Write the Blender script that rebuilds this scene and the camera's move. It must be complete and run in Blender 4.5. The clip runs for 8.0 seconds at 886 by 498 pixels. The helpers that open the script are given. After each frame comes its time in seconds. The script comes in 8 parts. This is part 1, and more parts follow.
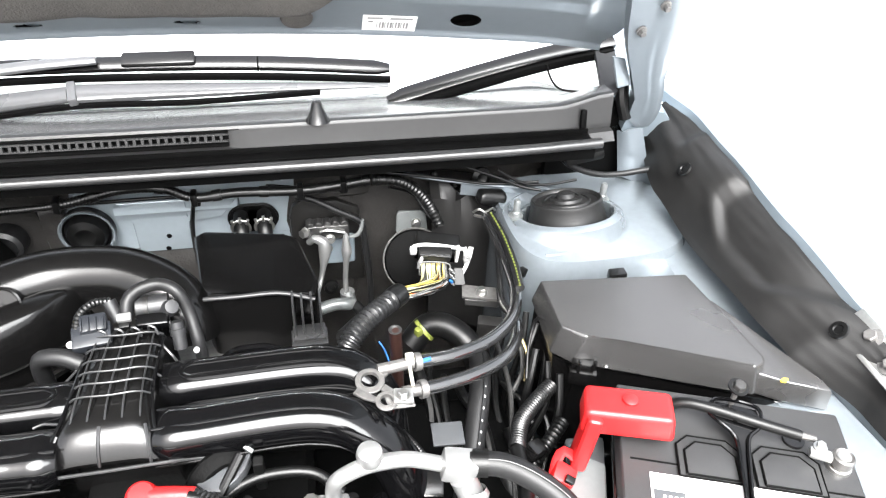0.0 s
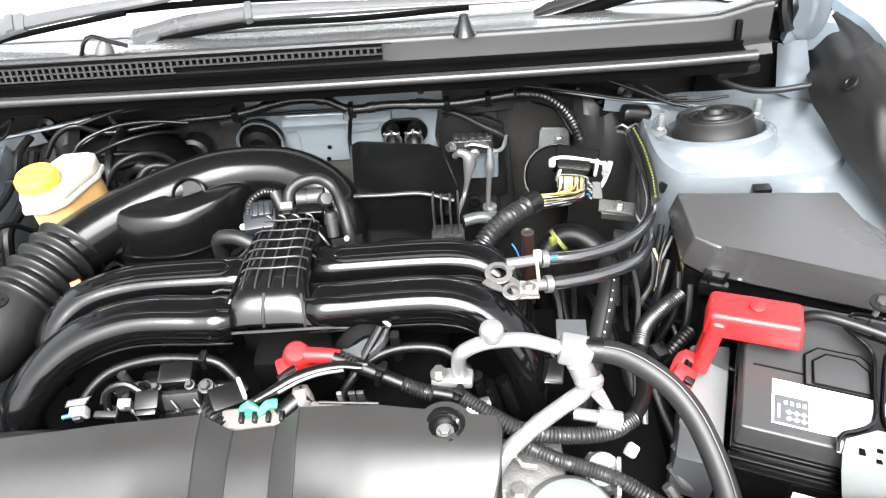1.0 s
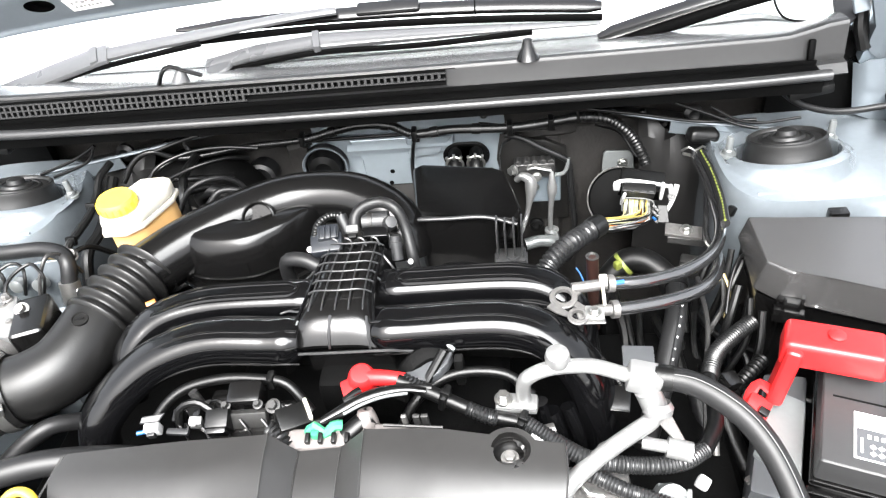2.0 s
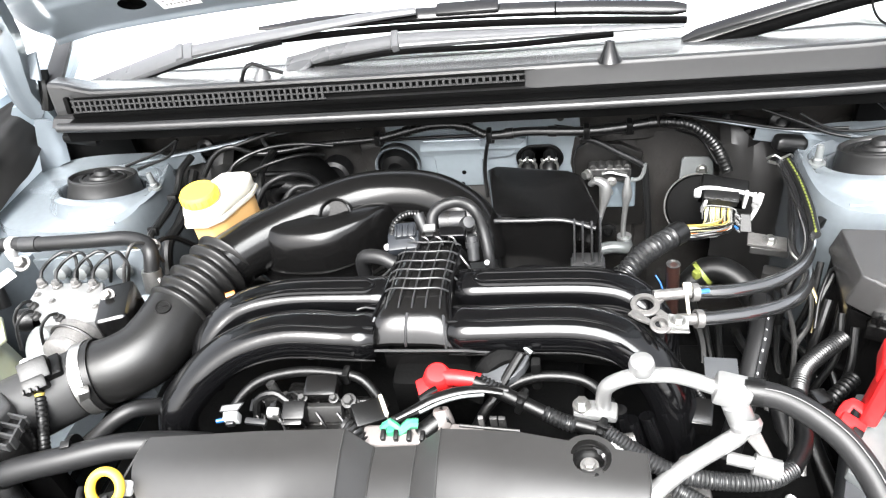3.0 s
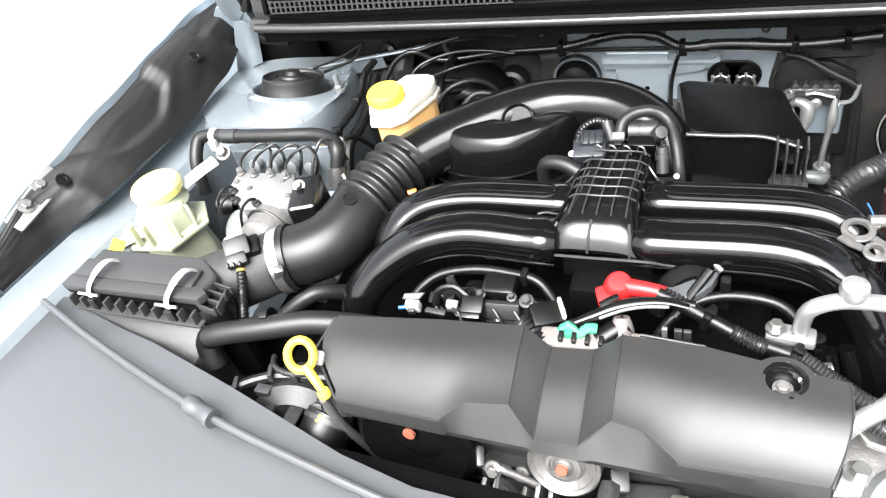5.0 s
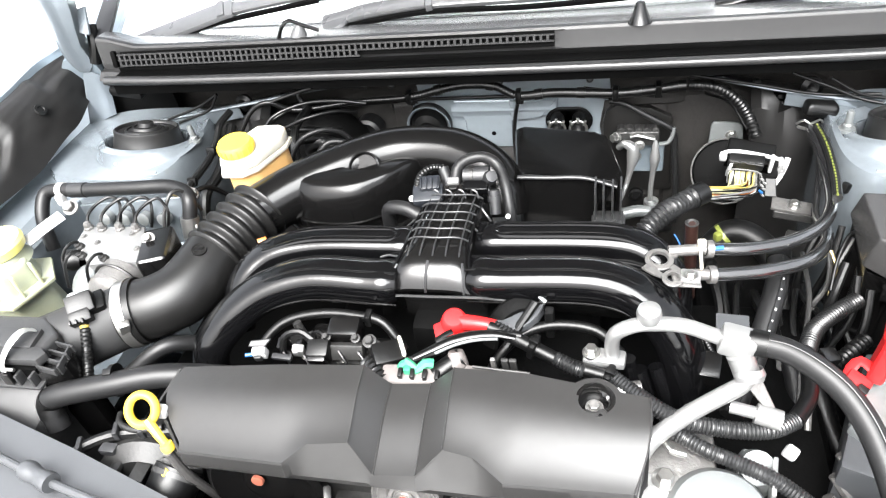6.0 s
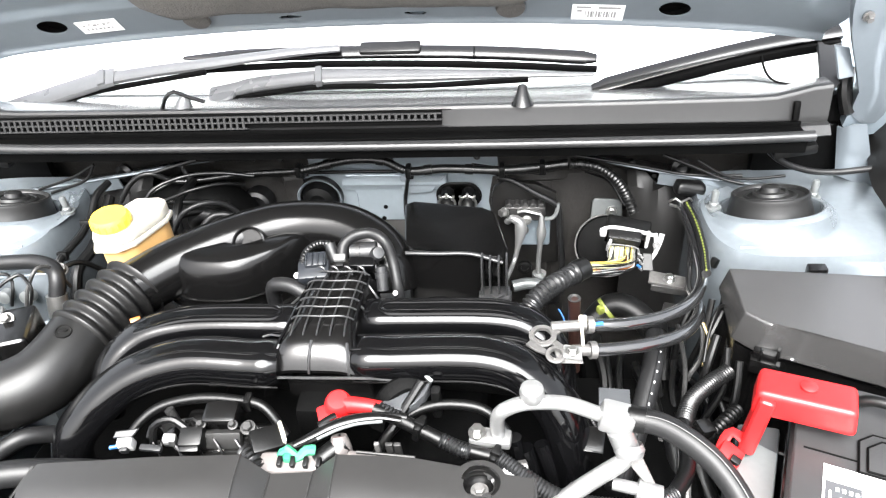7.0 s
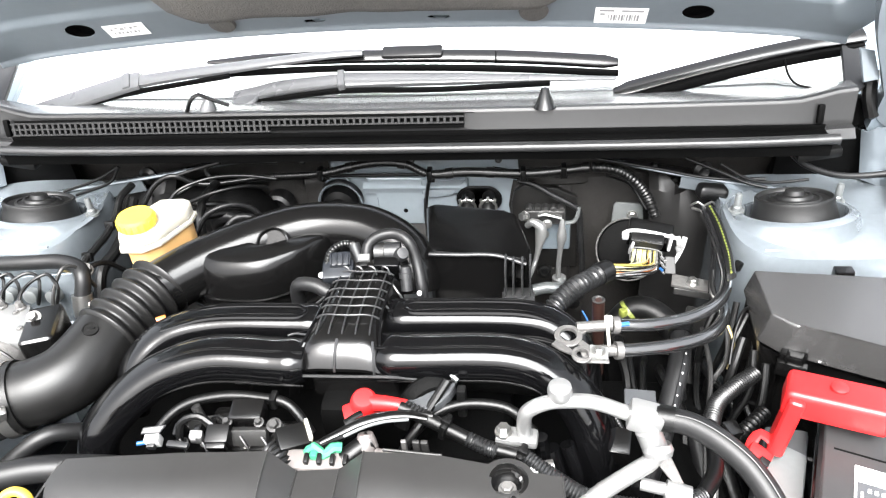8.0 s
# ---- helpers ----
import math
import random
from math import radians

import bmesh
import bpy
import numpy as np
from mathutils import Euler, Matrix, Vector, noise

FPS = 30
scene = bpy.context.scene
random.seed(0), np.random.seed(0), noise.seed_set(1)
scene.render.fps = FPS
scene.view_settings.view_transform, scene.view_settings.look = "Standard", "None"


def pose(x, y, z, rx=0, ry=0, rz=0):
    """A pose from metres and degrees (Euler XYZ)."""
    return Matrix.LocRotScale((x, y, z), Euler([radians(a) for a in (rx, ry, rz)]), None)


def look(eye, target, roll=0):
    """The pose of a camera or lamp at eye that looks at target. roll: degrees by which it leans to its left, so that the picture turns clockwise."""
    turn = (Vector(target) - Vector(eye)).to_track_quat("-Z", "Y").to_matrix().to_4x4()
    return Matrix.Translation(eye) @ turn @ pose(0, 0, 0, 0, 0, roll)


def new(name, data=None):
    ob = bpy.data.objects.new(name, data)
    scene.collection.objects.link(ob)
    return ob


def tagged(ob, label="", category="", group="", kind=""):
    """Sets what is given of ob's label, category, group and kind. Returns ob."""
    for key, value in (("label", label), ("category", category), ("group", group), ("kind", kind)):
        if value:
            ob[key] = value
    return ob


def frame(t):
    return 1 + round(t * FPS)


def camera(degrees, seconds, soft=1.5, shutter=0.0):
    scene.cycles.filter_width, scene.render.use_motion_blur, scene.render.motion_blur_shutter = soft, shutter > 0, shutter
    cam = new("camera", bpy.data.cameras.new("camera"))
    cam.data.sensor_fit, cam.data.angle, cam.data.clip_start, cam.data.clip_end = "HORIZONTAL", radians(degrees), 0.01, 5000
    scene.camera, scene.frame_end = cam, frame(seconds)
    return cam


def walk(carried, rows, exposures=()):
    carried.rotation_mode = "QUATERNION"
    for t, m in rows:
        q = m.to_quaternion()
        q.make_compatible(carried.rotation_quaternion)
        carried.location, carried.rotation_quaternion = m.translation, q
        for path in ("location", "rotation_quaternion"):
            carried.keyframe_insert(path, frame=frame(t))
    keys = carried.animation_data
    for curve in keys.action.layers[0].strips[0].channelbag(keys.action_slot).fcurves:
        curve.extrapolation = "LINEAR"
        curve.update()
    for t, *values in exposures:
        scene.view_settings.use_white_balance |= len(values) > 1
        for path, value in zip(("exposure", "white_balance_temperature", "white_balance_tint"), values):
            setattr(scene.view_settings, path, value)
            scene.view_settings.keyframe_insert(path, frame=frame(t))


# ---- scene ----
cam = camera(64.1, 8.0, soft=1.2)
PATH = [
    (0, (0.203, -0.773, 1.509), (0.576, 0.763, 0.283), 3.4),
    (0.5, (0.214, -0.822, 1.501), (0.313, 0.693, 0.2), -0.4),
    (1, (0.223, -0.838, 1.5), (0.147, 0.639, 0.155), -4.9),
    (1.5, (0.221, -0.838, 1.507), (0.062, 0.66, 0.191), -6.9),
    (1.7, (0.219, -0.838, 1.504), (0.03, 0.669, 0.203), -7.5),
    (3, (0.186, -0.839, 1.499), (-0.193, 0.669, 0.242), -9.8),
    (3.5, (0.165, -0.848, 1.482), (-0.306, 0.616, 0.203), -9.9),
    (4, (0.142, -0.858, 1.482), (-0.431, 0.529, 0.161), -11.1),
    (4.2, (0.123, -0.865, 1.485), (-0.506, 0.488, 0.155), -12.0),
    (5.3, (0.158, -0.869, 1.479), (-0.607, 0.413, 0.149), -16.4),
    (5.5, (0.17, -0.872, 1.485), (-0.511, 0.459, 0.156), -14.4),
    (6, (0.211, -0.873, 1.496), (-0.273, 0.566, 0.195), -10.9),
    (6.5, (0.227, -0.864, 1.5), (-0.07, 0.676, 0.259), -6.5),
    (7, (0.228, -0.856, 1.499), (0.011, 0.741, 0.313), -4.5),
    (7.5, (0.21, -0.86, 1.491), (0.008, 0.756, 0.33), -4.2),
    (8, (0.212, -0.866, 1.491), (-0.035, 0.745, 0.332), -4.8),
]
EXPOSURE = 3.22
walk(cam, [(t, look(eye, target, roll)) for t, eye, target, roll in PATH], exposures=[(0, EXPOSURE), (1.5, EXPOSURE + 0.02), (3, EXPOSURE + 0.08), (4, EXPOSURE + 0.10), (5.5, EXPOSURE - 0.08), (6.5, EXPOSURE + 0.08), (7.2, EXPOSURE + 0.06), (8, EXPOSURE + 0.02)])

# ---- world and sun ----
world = bpy.data.worlds.new("overcast_sky")
scene.world = world
world.use_nodes = True
wn = world.node_tree.nodes
wl = world.node_tree.links
sky = wn.new("ShaderNodeTexSky")
sky.sky_type = "NISHITA"
sky.sun_disc = False
sky.sun_elevation, sky.sun_rotation = radians(58), radians(190)
sky.dust_density, sky.air_density = 7.0, 1.0
soft_sky = wn.new("ShaderNodeHueSaturation")
soft_sky.inputs["Saturation"].default_value = 0.25
wl.new(sky.outputs["Color"], soft_sky.inputs["Color"])
wl.new(soft_sky.outputs["Color"], wn["Background"].inputs["Color"])
wn["Background"].inputs["Strength"].default_value = 0.092
sun = new("sun", bpy.data.lights.new("sun", "SUN"))
sun.data.energy, sun.data.angle, sun.data.color = 1.5, radians(50), (0.965, 0.99, 1.0)
sun.matrix_world = look((0.5, -3.9, 7.1), (0, 0, 0.9))


# ---- materials ----
def material(name, colour, rough=0.5, metal=0.0, vary=0.12, scale=60.0, bump=0.0, bump_scale=400.0, coat=0.0, spec=0.5, rough_vary=0.1):
    """A surface with broad stains, fine grain and, where given, dust on the faces that look up."""
    m = bpy.data.materials.new(name)
    m.use_nodes = True
    n, l = m.node_tree.nodes, m.node_tree.links
    b = n["Principled BSDF"]
    co = n.new("ShaderNodeTexCoord")
    broad = n.new("ShaderNodeTexNoise")
    broad.inputs["Scale"].default_value, broad.inputs["Detail"].default_value = scale * 0.15, 4
    fine = n.new("ShaderNodeTexNoise")
    fine.inputs["Scale"].default_value, fine.inputs["Detail"].default_value = scale * 2.5, 3
    for t in (broad, fine):
        l.new(co.outputs["Object"], t.inputs["Vector"])
    mix = n.new("ShaderNodeMix")
    mix.data_type = "FLOAT"
    mix.inputs[0].default_value = 0.4
    l.new(broad.outputs["Fac"], mix.inputs[2])
    l.new(fine.outputs["Fac"], mix.inputs[3])
    ramp = n.new("ShaderNodeValToRGB")
    lo, hi = 1 - vary, 1 + vary
    ramp.color_ramp.elements[0].position, ramp.color_ramp.elements[1].position = 0.3, 0.7
    ramp.color_ramp.elements[0].color = (*[c * lo for c in colour], 1)
    ramp.color_ramp.elements[1].color = (*[min(1, c * hi) for c in colour], 1)
    l.new(mix.outputs[0], ramp.inputs[0])
    l.new(ramp.outputs[0], b.inputs["Base Color"])
    rr = n.new("ShaderNodeMapRange")
    rr.inputs["To Min"].default_value, rr.inputs["To Max"].default_value = max(0.02, rough - rough_vary * rough), min(1, rough + rough_vary * rough)
    l.new(broad.outputs["Fac"], rr.inputs["Value"])
    l.new(rr.outputs[0], b.inputs["Roughness"])
    b.inputs["Metallic"].default_value = metal
    b.inputs["Coat Weight"].default_value = coat
    b.inputs["Coat Roughness"].default_value = 0.06
    b.inputs["Specular IOR Level"].default_value = spec
    if bump:
        grain = n.new("ShaderNodeTexNoise")
        grain.inputs["Scale"].default_value, grain.inputs["Detail"].default_value = bump_scale, 2
        l.new(co.outputs["Object"], grain.inputs["Vector"])
        bp = n.new("ShaderNodeBump")
        bp.inputs["Strength"].default_value, bp.inputs["Distance"].default_value = bump, 0.002
        l.new(grain.outputs["Fac"], bp.inputs["Height"])
        l.new(bp.outputs[0], b.inputs["Normal"])
    return m


def translucent(name, colour, weight=0.5, rough=0.35):
    m = material(name, colour, rough, vary=0.05)
    b = m.node_tree.nodes["Principled BSDF"]
    b.inputs["Subsurface Weight"].default_value = weight
    b.inputs["Subsurface Radius"].default_value = (0.03, 0.025, 0.015)
    b.inputs["Subsurface Scale"].default_value = 0.5
    return m


PAINT = material("blue_grey_metallic_paint", (0.235, 0.280, 0.315), 0.30, 0.35, vary=0.05, scale=30, coat=0.6, bump=0.02, bump_scale=900)
# Darker copy of the body paint; under-hood shade is in its colour.
PAINT_SHADED = material("shaded_blue_grey_paint", (0.135, 0.155, 0.172), 0.36, 0.30, vary=0.06, scale=30, coat=0.4, bump=0.03, bump_scale=900)
# Lighter copy of the inner paint; light on the firewall is in its colour.
PAINT_FW = material("lit_blue_grey_firewall_paint", (0.33, 0.375, 0.41), 0.24, 0.35, vary=0.06, scale=30, coat=0.5, bump=0.02, bump_scale=900)
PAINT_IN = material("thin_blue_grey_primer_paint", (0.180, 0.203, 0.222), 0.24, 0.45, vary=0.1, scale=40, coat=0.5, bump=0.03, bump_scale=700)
GLOSS = material("glossy_black_moulded_plastic", (0.002, 0.002, 0.0022), 0.11, vary=0.25, scale=50, coat=0.0, bump=0.04, bump_scale=120, rough_vary=0.3, spec=0.37)
SATIN = material("satin_black_plastic", (0.003, 0.0029, 0.0029), 0.21, vary=0.25, scale=40, bump=0.05, bump_scale=700, rough_vary=0.2)
MATTE = material("grained_black_plastic", (0.009, 0.0085, 0.008), 0.38, vary=0.2, scale=50, bump=0.22, bump_scale=1400)
COVER = material("grained_charcoal_plastic", (0.0185, 0.0181, 0.0178), 0.30, vary=0.14, scale=40, bump=0.08, bump_scale=1500, spec=0.50)
TRIM = material("black_plastic_liner", (0.0105, 0.0102, 0.0100), 0.42, spec=0.26, vary=0.2, scale=25, bump=0.12, bump_scale=900)
PANEL = material("dark_grey_smooth_plastic", (0.044, 0.046, 0.049), 0.32, vary=0.1, scale=20, bump=0.08, bump_scale=1200, spec=0.6)
LID = material("grained_grey_black_plastic", (0.030, 0.0293, 0.029), 0.27, vary=0.14, scale=30, bump=0.08, bump_scale=1500, spec=1.0)
BOXP = material("weathered_grey_black_plastic", (0.024, 0.024, 0.0244), 0.40, vary=0.18, scale=30, bump=0.14, bump_scale=1300, spec=0.4)
PALEM = material("pale_anodised_metal", (0.14, 0.148, 0.148), 0.40, 0.35, vary=0.1, scale=60)
CAPM = material("dusty_grey_black_rubber", (0.012, 0.012, 0.012), 0.40, spec=0.4, vary=0.25, scale=60, bump=0.06, bump_scale=500)
RUBBER = material("black_rubber", (0.0025, 0.0025, 0.0025), 0.36, spec=0.3, vary=0.25, scale=60, bump=0.08, bump_scale=500)
HOSE = material("smooth_rubber_hose", (0.008, 0.008, 0.0083), 0.42, spec=0.3, vary=0.25, scale=60, bump=0.05, bump_scale=600)
TAPE = material("black_harness_tape", (0.0035, 0.0035, 0.0035), 0.34, spec=0.45, vary=0.35, scale=120, bump=0.12, bump_scale=260)
CONDUIT = material("grey_black_ribbed_conduit", (0.011, 0.0112, 0.0115), 0.30, spec=0.55, vary=0.25, scale=120, bump=0.05, bump_scale=300)
FUEL = material("glossy_fuel_hose_rubber", (0.011, 0.011, 0.0114), 0.13, spec=1.0, coat=1.0, vary=0.25, scale=60, bump=0.03, bump_scale=500)
# Lighter copy of the black plastic; rib highlights are in its colour.
RIBM = material("highlit_black_rib_plastic", (0.020, 0.020, 0.0205), 0.30, spec=0.55, vary=0.2, scale=90, bump=0.04, bump_scale=600)
FELT = material("dark_firewall_insulation", (0.022, 0.0206, 0.0195), 0.45, vary=0.35, scale=30, bump=0.35, bump_scale=220, spec=0.3)
COWL = material("grained_grey_cowl_plastic", (0.016, 0.0159, 0.0161), 0.36, vary=0.15, scale=40, bump=0.08, bump_scale=1300, spec=0.40)
# Black arms coloured grey; the reflected sky is in the base colour.
ARM = material("wiper_arm_with_sky_sheen", (0.085, 0.086, 0.088), 0.28, vary=0.1, scale=60, bump=0.03, bump_scale=900, spec=0.8)
# Paler than the cowl plastic: reflected sky on the top is painted in.
COWLTOP = material("sky_bright_cowl_top", (0.085, 0.086, 0.088), 0.24, vary=0.15, scale=30, bump=0.03, bump_scale=900, spec=0.8)
DUCT = material("dull_black_duct_plastic", (0.0032, 0.0031, 0.0031), 0.18, vary=0.25, scale=40, bump=0.04, bump_scale=500, rough_vary=0.25, spec=0.27)
CASTD = material("oily_cast_metal", (0.024, 0.0235, 0.023), 0.42, 0.3, vary=0.5, scale=90, bump=0.12, bump_scale=180)
PAD = material("hood_insulation_felt", (0.06, 0.056, 0.052), 0.9, vary=0.3, scale=60, bump=0.5, bump_scale=350)
ALU = material("cast_aluminium", (0.5, 0.5, 0.49), 0.36, 0.85, vary=0.15, scale=80, bump=0.12, bump_scale=500)
ALU_WHITE = material("bright_aluminium_pipe", (0.27, 0.27, 0.268), 0.34, 0.65, vary=0.06, scale=80, bump=0.03, bump_scale=600)
CAST = material("rough_cast_metal", (0.16, 0.155, 0.15), 0.45, 0.7, vary=0.3, scale=70, bump=0.25, bump_scale=350)
STEEL = material("zinc_plated_steel", (0.45, 0.445, 0.43), 0.30, 0.95, vary=0.15, scale=120)
BRASS = material("yellow_passivated_steel", (0.6, 0.48, 0.25), 0.35, 0.9, vary=0.2, scale=120)
RED = material("red_plastic", (0.47, 0.012, 0.013), 0.40, spec=0.35, vary=0.08, scale=40, coat=0.1)
YELLOW = material("yellow_plastic", (0.7, 0.48, 0.045), 0.38, vary=0.06, scale=40)
GREEN = material("green_plastic", (0.025, 0.17, 0.09), 0.4, vary=0.06, scale=60)
BLUE = material("blue_tape", (0.012, 0.08, 0.24), 0.4, vary=0.1)
WHITE = material("white_plastic", (0.42, 0.42, 0.415), 0.4, vary=0.05, scale=60)
GREYP = material("grey_plastic", (0.0135, 0.0137, 0.0145), 0.45, vary=0.15, scale=60, bump=0.05)
SLATE = material("blue_grey_plastic", (0.010, 0.0115, 0.0145), 0.38, vary=0.15, scale=60, bump=0.05)
TAN = material("warm_grey_translucent_plastic", (0.105, 0.094, 0.090), 0.38, vary=0.15, scale=60, bump=0.05, bump_scale=300)
MILKY = material("milky_grey_plastic", (0.12, 0.12, 0.118), 0.4, vary=0.06, scale=60)
PAPER = material("white_paper_label", (0.82, 0.82, 0.8), 0.5, vary=0.03)
INK = material("grey_print", (0.22, 0.22, 0.22), 0.6)
TANK = translucent("milky_tank_plastic", (0.29, 0.305, 0.225), 0.4)
TANKTOP = translucent("white_reservoir_plastic", (0.42, 0.40, 0.35), 0.4)
FLUID = translucent("amber_fluid_in_plastic", (0.5, 0.3, 0.12), 0.3)
CREAM = material("yellow_tank_cap", (0.62, 0.57, 0.18), 0.4, vary=0.05)
ORANGE = material("orange_wire", (0.32, 0.09, 0.008), 0.4)
PALE = material("pale_yellow_wire", (0.34, 0.33, 0.20), 0.4)
AMBERW = material("yellow_wire", (0.34, 0.26, 0.06), 0.4)
PINK = material("copper_coloured_hub", (0.26, 0.08, 0.05), 0.5, 0.3)
BROWN = material("dark_brown_plastic", (0.020, 0.009, 0.007), 0.35, vary=0.2, scale=60)
METER = material("matte_grey_plastic", (0.022, 0.022, 0.0222), 0.55, spec=0.25, vary=0.15, scale=40, bump=0.06, bump_scale=900)
DULL = material("dusty_dull_metal", (0.012, 0.0118, 0.0115), 0.5, 0.2, vary=0.5, scale=90, bump=0.15, bump_scale=300)
SEAL = material("grey_weatherstrip_rubber", (0.019, 0.019, 0.0192), 0.30, spec=0.6, vary=0.2, scale=60, bump=0.06, bump_scale=500)
BELLOWS = material("soft_black_duct_rubber", (0.0055, 0.0054, 0.0053), 0.36, spec=0.30, vary=0.25, scale=40, bump=0.06, bump_scale=500)
FLOORM = material("pale_polished_floor_tile", (0.78, 0.78, 0.77), 0.25, vary=0.04, scale=2.0)
# White that stands in for sky reflected in the windshield.
GLARE = material("white_sky_glare", (0.85, 0.85, 0.84), 0.6, vary=0.04, scale=8)
# Near-black for black parts and for shade painted into recesses.
DARK = material("near_black", (0.0015, 0.0015, 0.0015), 0.6, spec=0.05, vary=0.4, scale=60, bump=0.2, bump_scale=300)
CLEAR = material("yellow_green_plastic", (0.11, 0.125, 0.025), 0.4)
GLASS = bpy.data.materials.new("windshield_glass")
GLASS.use_nodes = True
_g = GLASS.node_tree.nodes["Principled BSDF"]
_g.inputs["Base Color"].default_value = (0.95, 0.97, 0.97, 1)
_g.inputs["Roughness"].default_value, _g.inputs["Transmission Weight"].default_value, _g.inputs["IOR"].default_value = 0.02, 1.0, 1.45


# ---- mesh helpers ----
def V(*a):
    return Vector(a)


def thing(name, at, label, category, group="", kind=""):
    ob = new(name)
    ob.empty_display_size = 0.02
    ob.location = at
    ob["at"] = at
    return tagged(ob, label, category, group, kind)


def root_of(ob):
    while ob.parent:
        ob = ob.parent
    return ob


def finish(bm, angle=35):
    bmesh.ops.recalc_face_normals(bm, faces=bm.faces)
    for f in bm.faces:
        f.smooth = True
    lim = radians(angle)
    for e in bm.edges:
        if len(e.link_faces) == 2 and e.calc_face_angle(0) > lim:
            e.smooth = False


def part(name, bm, mat, parent, label="", angle=35):
    """One mesh, given in the place's own coordinates, as a part of a thing or of a part."""
    finish(bm, angle)
    at = Vector(root_of(parent).location)
    bmesh.ops.translate(bm, vec=-at, verts=bm.verts)
    me = bpy.data.meshes.new(name)
    bm.to_mesh(me)
    bm.free()
    me.materials.append(mat)
    ob = new(name, me)
    ob.parent = parent
    return tagged(ob, label)


def solid(name, bm, mat, label, category, kind="", group="", angle=35, at=None):
    """One mesh that is a thing of its own; its origin lies at its base."""
    finish(bm, angle)
    lo = Vector([min(v.co[i] for v in bm.verts) for i in range(3)])
    hi = Vector([max(v.co[i] for v in bm.verts) for i in range(3)])
    base = Vector(at) if at else Vector(((lo.x + hi.x) / 2, (lo.y + hi.y) / 2, lo.z))
    bmesh.ops.translate(bm, vec=-base, verts=bm.verts)
    me = bpy.data.meshes.new(name)
    bm.to_mesh(me)
    bm.free()
    me.materials.append(mat)
    ob = new(name, me)
    ob.location = base
    return tagged(ob, label, category, group, kind)


def spline(pts, step=0.006):
    """Points along a smooth curve through the control points."""
    p = [Vector(q) for q in pts]
    if len(p) == 2:
        n = max(1, int((p[1] - p[0]).length / step))
        return [p[0].lerp(p[1], i / n) for i in range(n + 1)]
    ext = [p[0] * 2 - p[1]] + p + [p[-1] * 2 - p[-2]]
    out = []
    for i in range(1, len(ext) - 2):
        a, b, c, d = ext[i - 1:i + 3]
        n = max(2, int((c - b).length / step))
        for k in range(n):
            t = k / n
            out.append(0.5 * ((2 * b) + (c - a) * t + (2 * a - 5 * b + 4 * c - d) * t * t + (3 * b - a - 3 * c + d) * t ** 3))
    out.append(p[-1])
    return out


def sweep(path, radius, n=12, wide=1.0, caps=True, bm=None, up=None, square=2.0):
    """A tube along a dense path; radius is a number or a function of 0..1 and metres; wide stretches it sideways."""
    bm = bm or bmesh.new()
    length = [0.0]
    for a, b in zip(path, path[1:]):
        length.append(length[-1] + (b - a).length)
    rings, normal = [], None
    for i, p in enumerate(path):
        t = (path[min(i + 1, len(path) - 1)] - path[max(i - 1, 0)]).normalized()
        if up is not None:
            normal = (Vector(up) - t * t.dot(Vector(up))).normalized()
        elif normal is None:
            normal = t.orthogonal().normalized() if abs(t.z) > 0.95 else (V(0, 0, 1) - t * t.z).normalized()
        else:
            normal = (normal - t * t.dot(normal)).normalized()
        side = t.cross(normal)
        r = radius(length[i] / max(length[-1], 1e-6), length[i]) if callable(radius) else radius
        ring = []
        for k in range(n):
            ca, sa = math.cos(2 * math.pi * k / n), math.sin(2 * math.pi * k / n)
            q = 1.0 if square == 2.0 else (abs(ca) ** square + abs(sa) ** square) ** (-1 / square)
            ring.append(bm.verts.new(p + normal * (ca * q * r) + side * (sa * q * r * wide)))
        rings.append(ring)
    for a, b in zip(rings, rings[1:]):
        for k in range(n):
            bm.faces.new((a[k], a[(k + 1) % n], b[(k + 1) % n], b[k]))
    if caps:
        bm.faces.new(rings[0][::-1])
        bm.faces.new(rings[-1])
    return bm


def tube(pts, r, n=12, wide=1.0, step=0.006, bm=None, up=None):
    return sweep(spline(pts, step), r, n, wide, bm=bm, up=up)


def corrugated(pts, r, pitch=0.006, depth=0.16, n=12, bm=None):
    return sweep(spline(pts, pitch / 4), lambda f, s: r * (1 - depth * (0.5 + 0.5 * math.cos(2 * math.pi * s / pitch))), n, bm=bm)


def box(c, size, bevel=0.002, m=None, segments=2, bm=None, taper=1.0):
    """A box with rounded edges at c; m turns it; taper narrows its top."""
    b = bmesh.new()
    bmesh.ops.create_cube(b, size=1.0)
    for v in b.verts:
        k = taper if v.co.z > 0 else 1.0
        v.co = V(v.co.x * size[0] * k, v.co.y * size[1] * k, v.co.z * size[2])
    if bevel:
        bmesh.ops.bevel(b, geom=list(b.edges), offset=min(bevel, 0.45 * min(size)), segments=segments, profile=0.6, affect="EDGES")
    if m is not None:
        bmesh.ops.transform(b, matrix=m.to_4x4(), verts=b.verts)
    bmesh.ops.translate(b, vec=Vector(c), verts=b.verts)
    return join(bm, b)


def join(bm, b):
    if bm is None:
        return b
    me = bpy.data.meshes.new("tmp")
    b.to_mesh(me)
    b.free()
    bm.from_mesh(me)
    bpy.data.meshes.remove(me)
    return bm


def turn(rx=0, ry=0, rz=0):
    return Euler((radians(rx), radians(ry), radians(rz))).to_matrix()


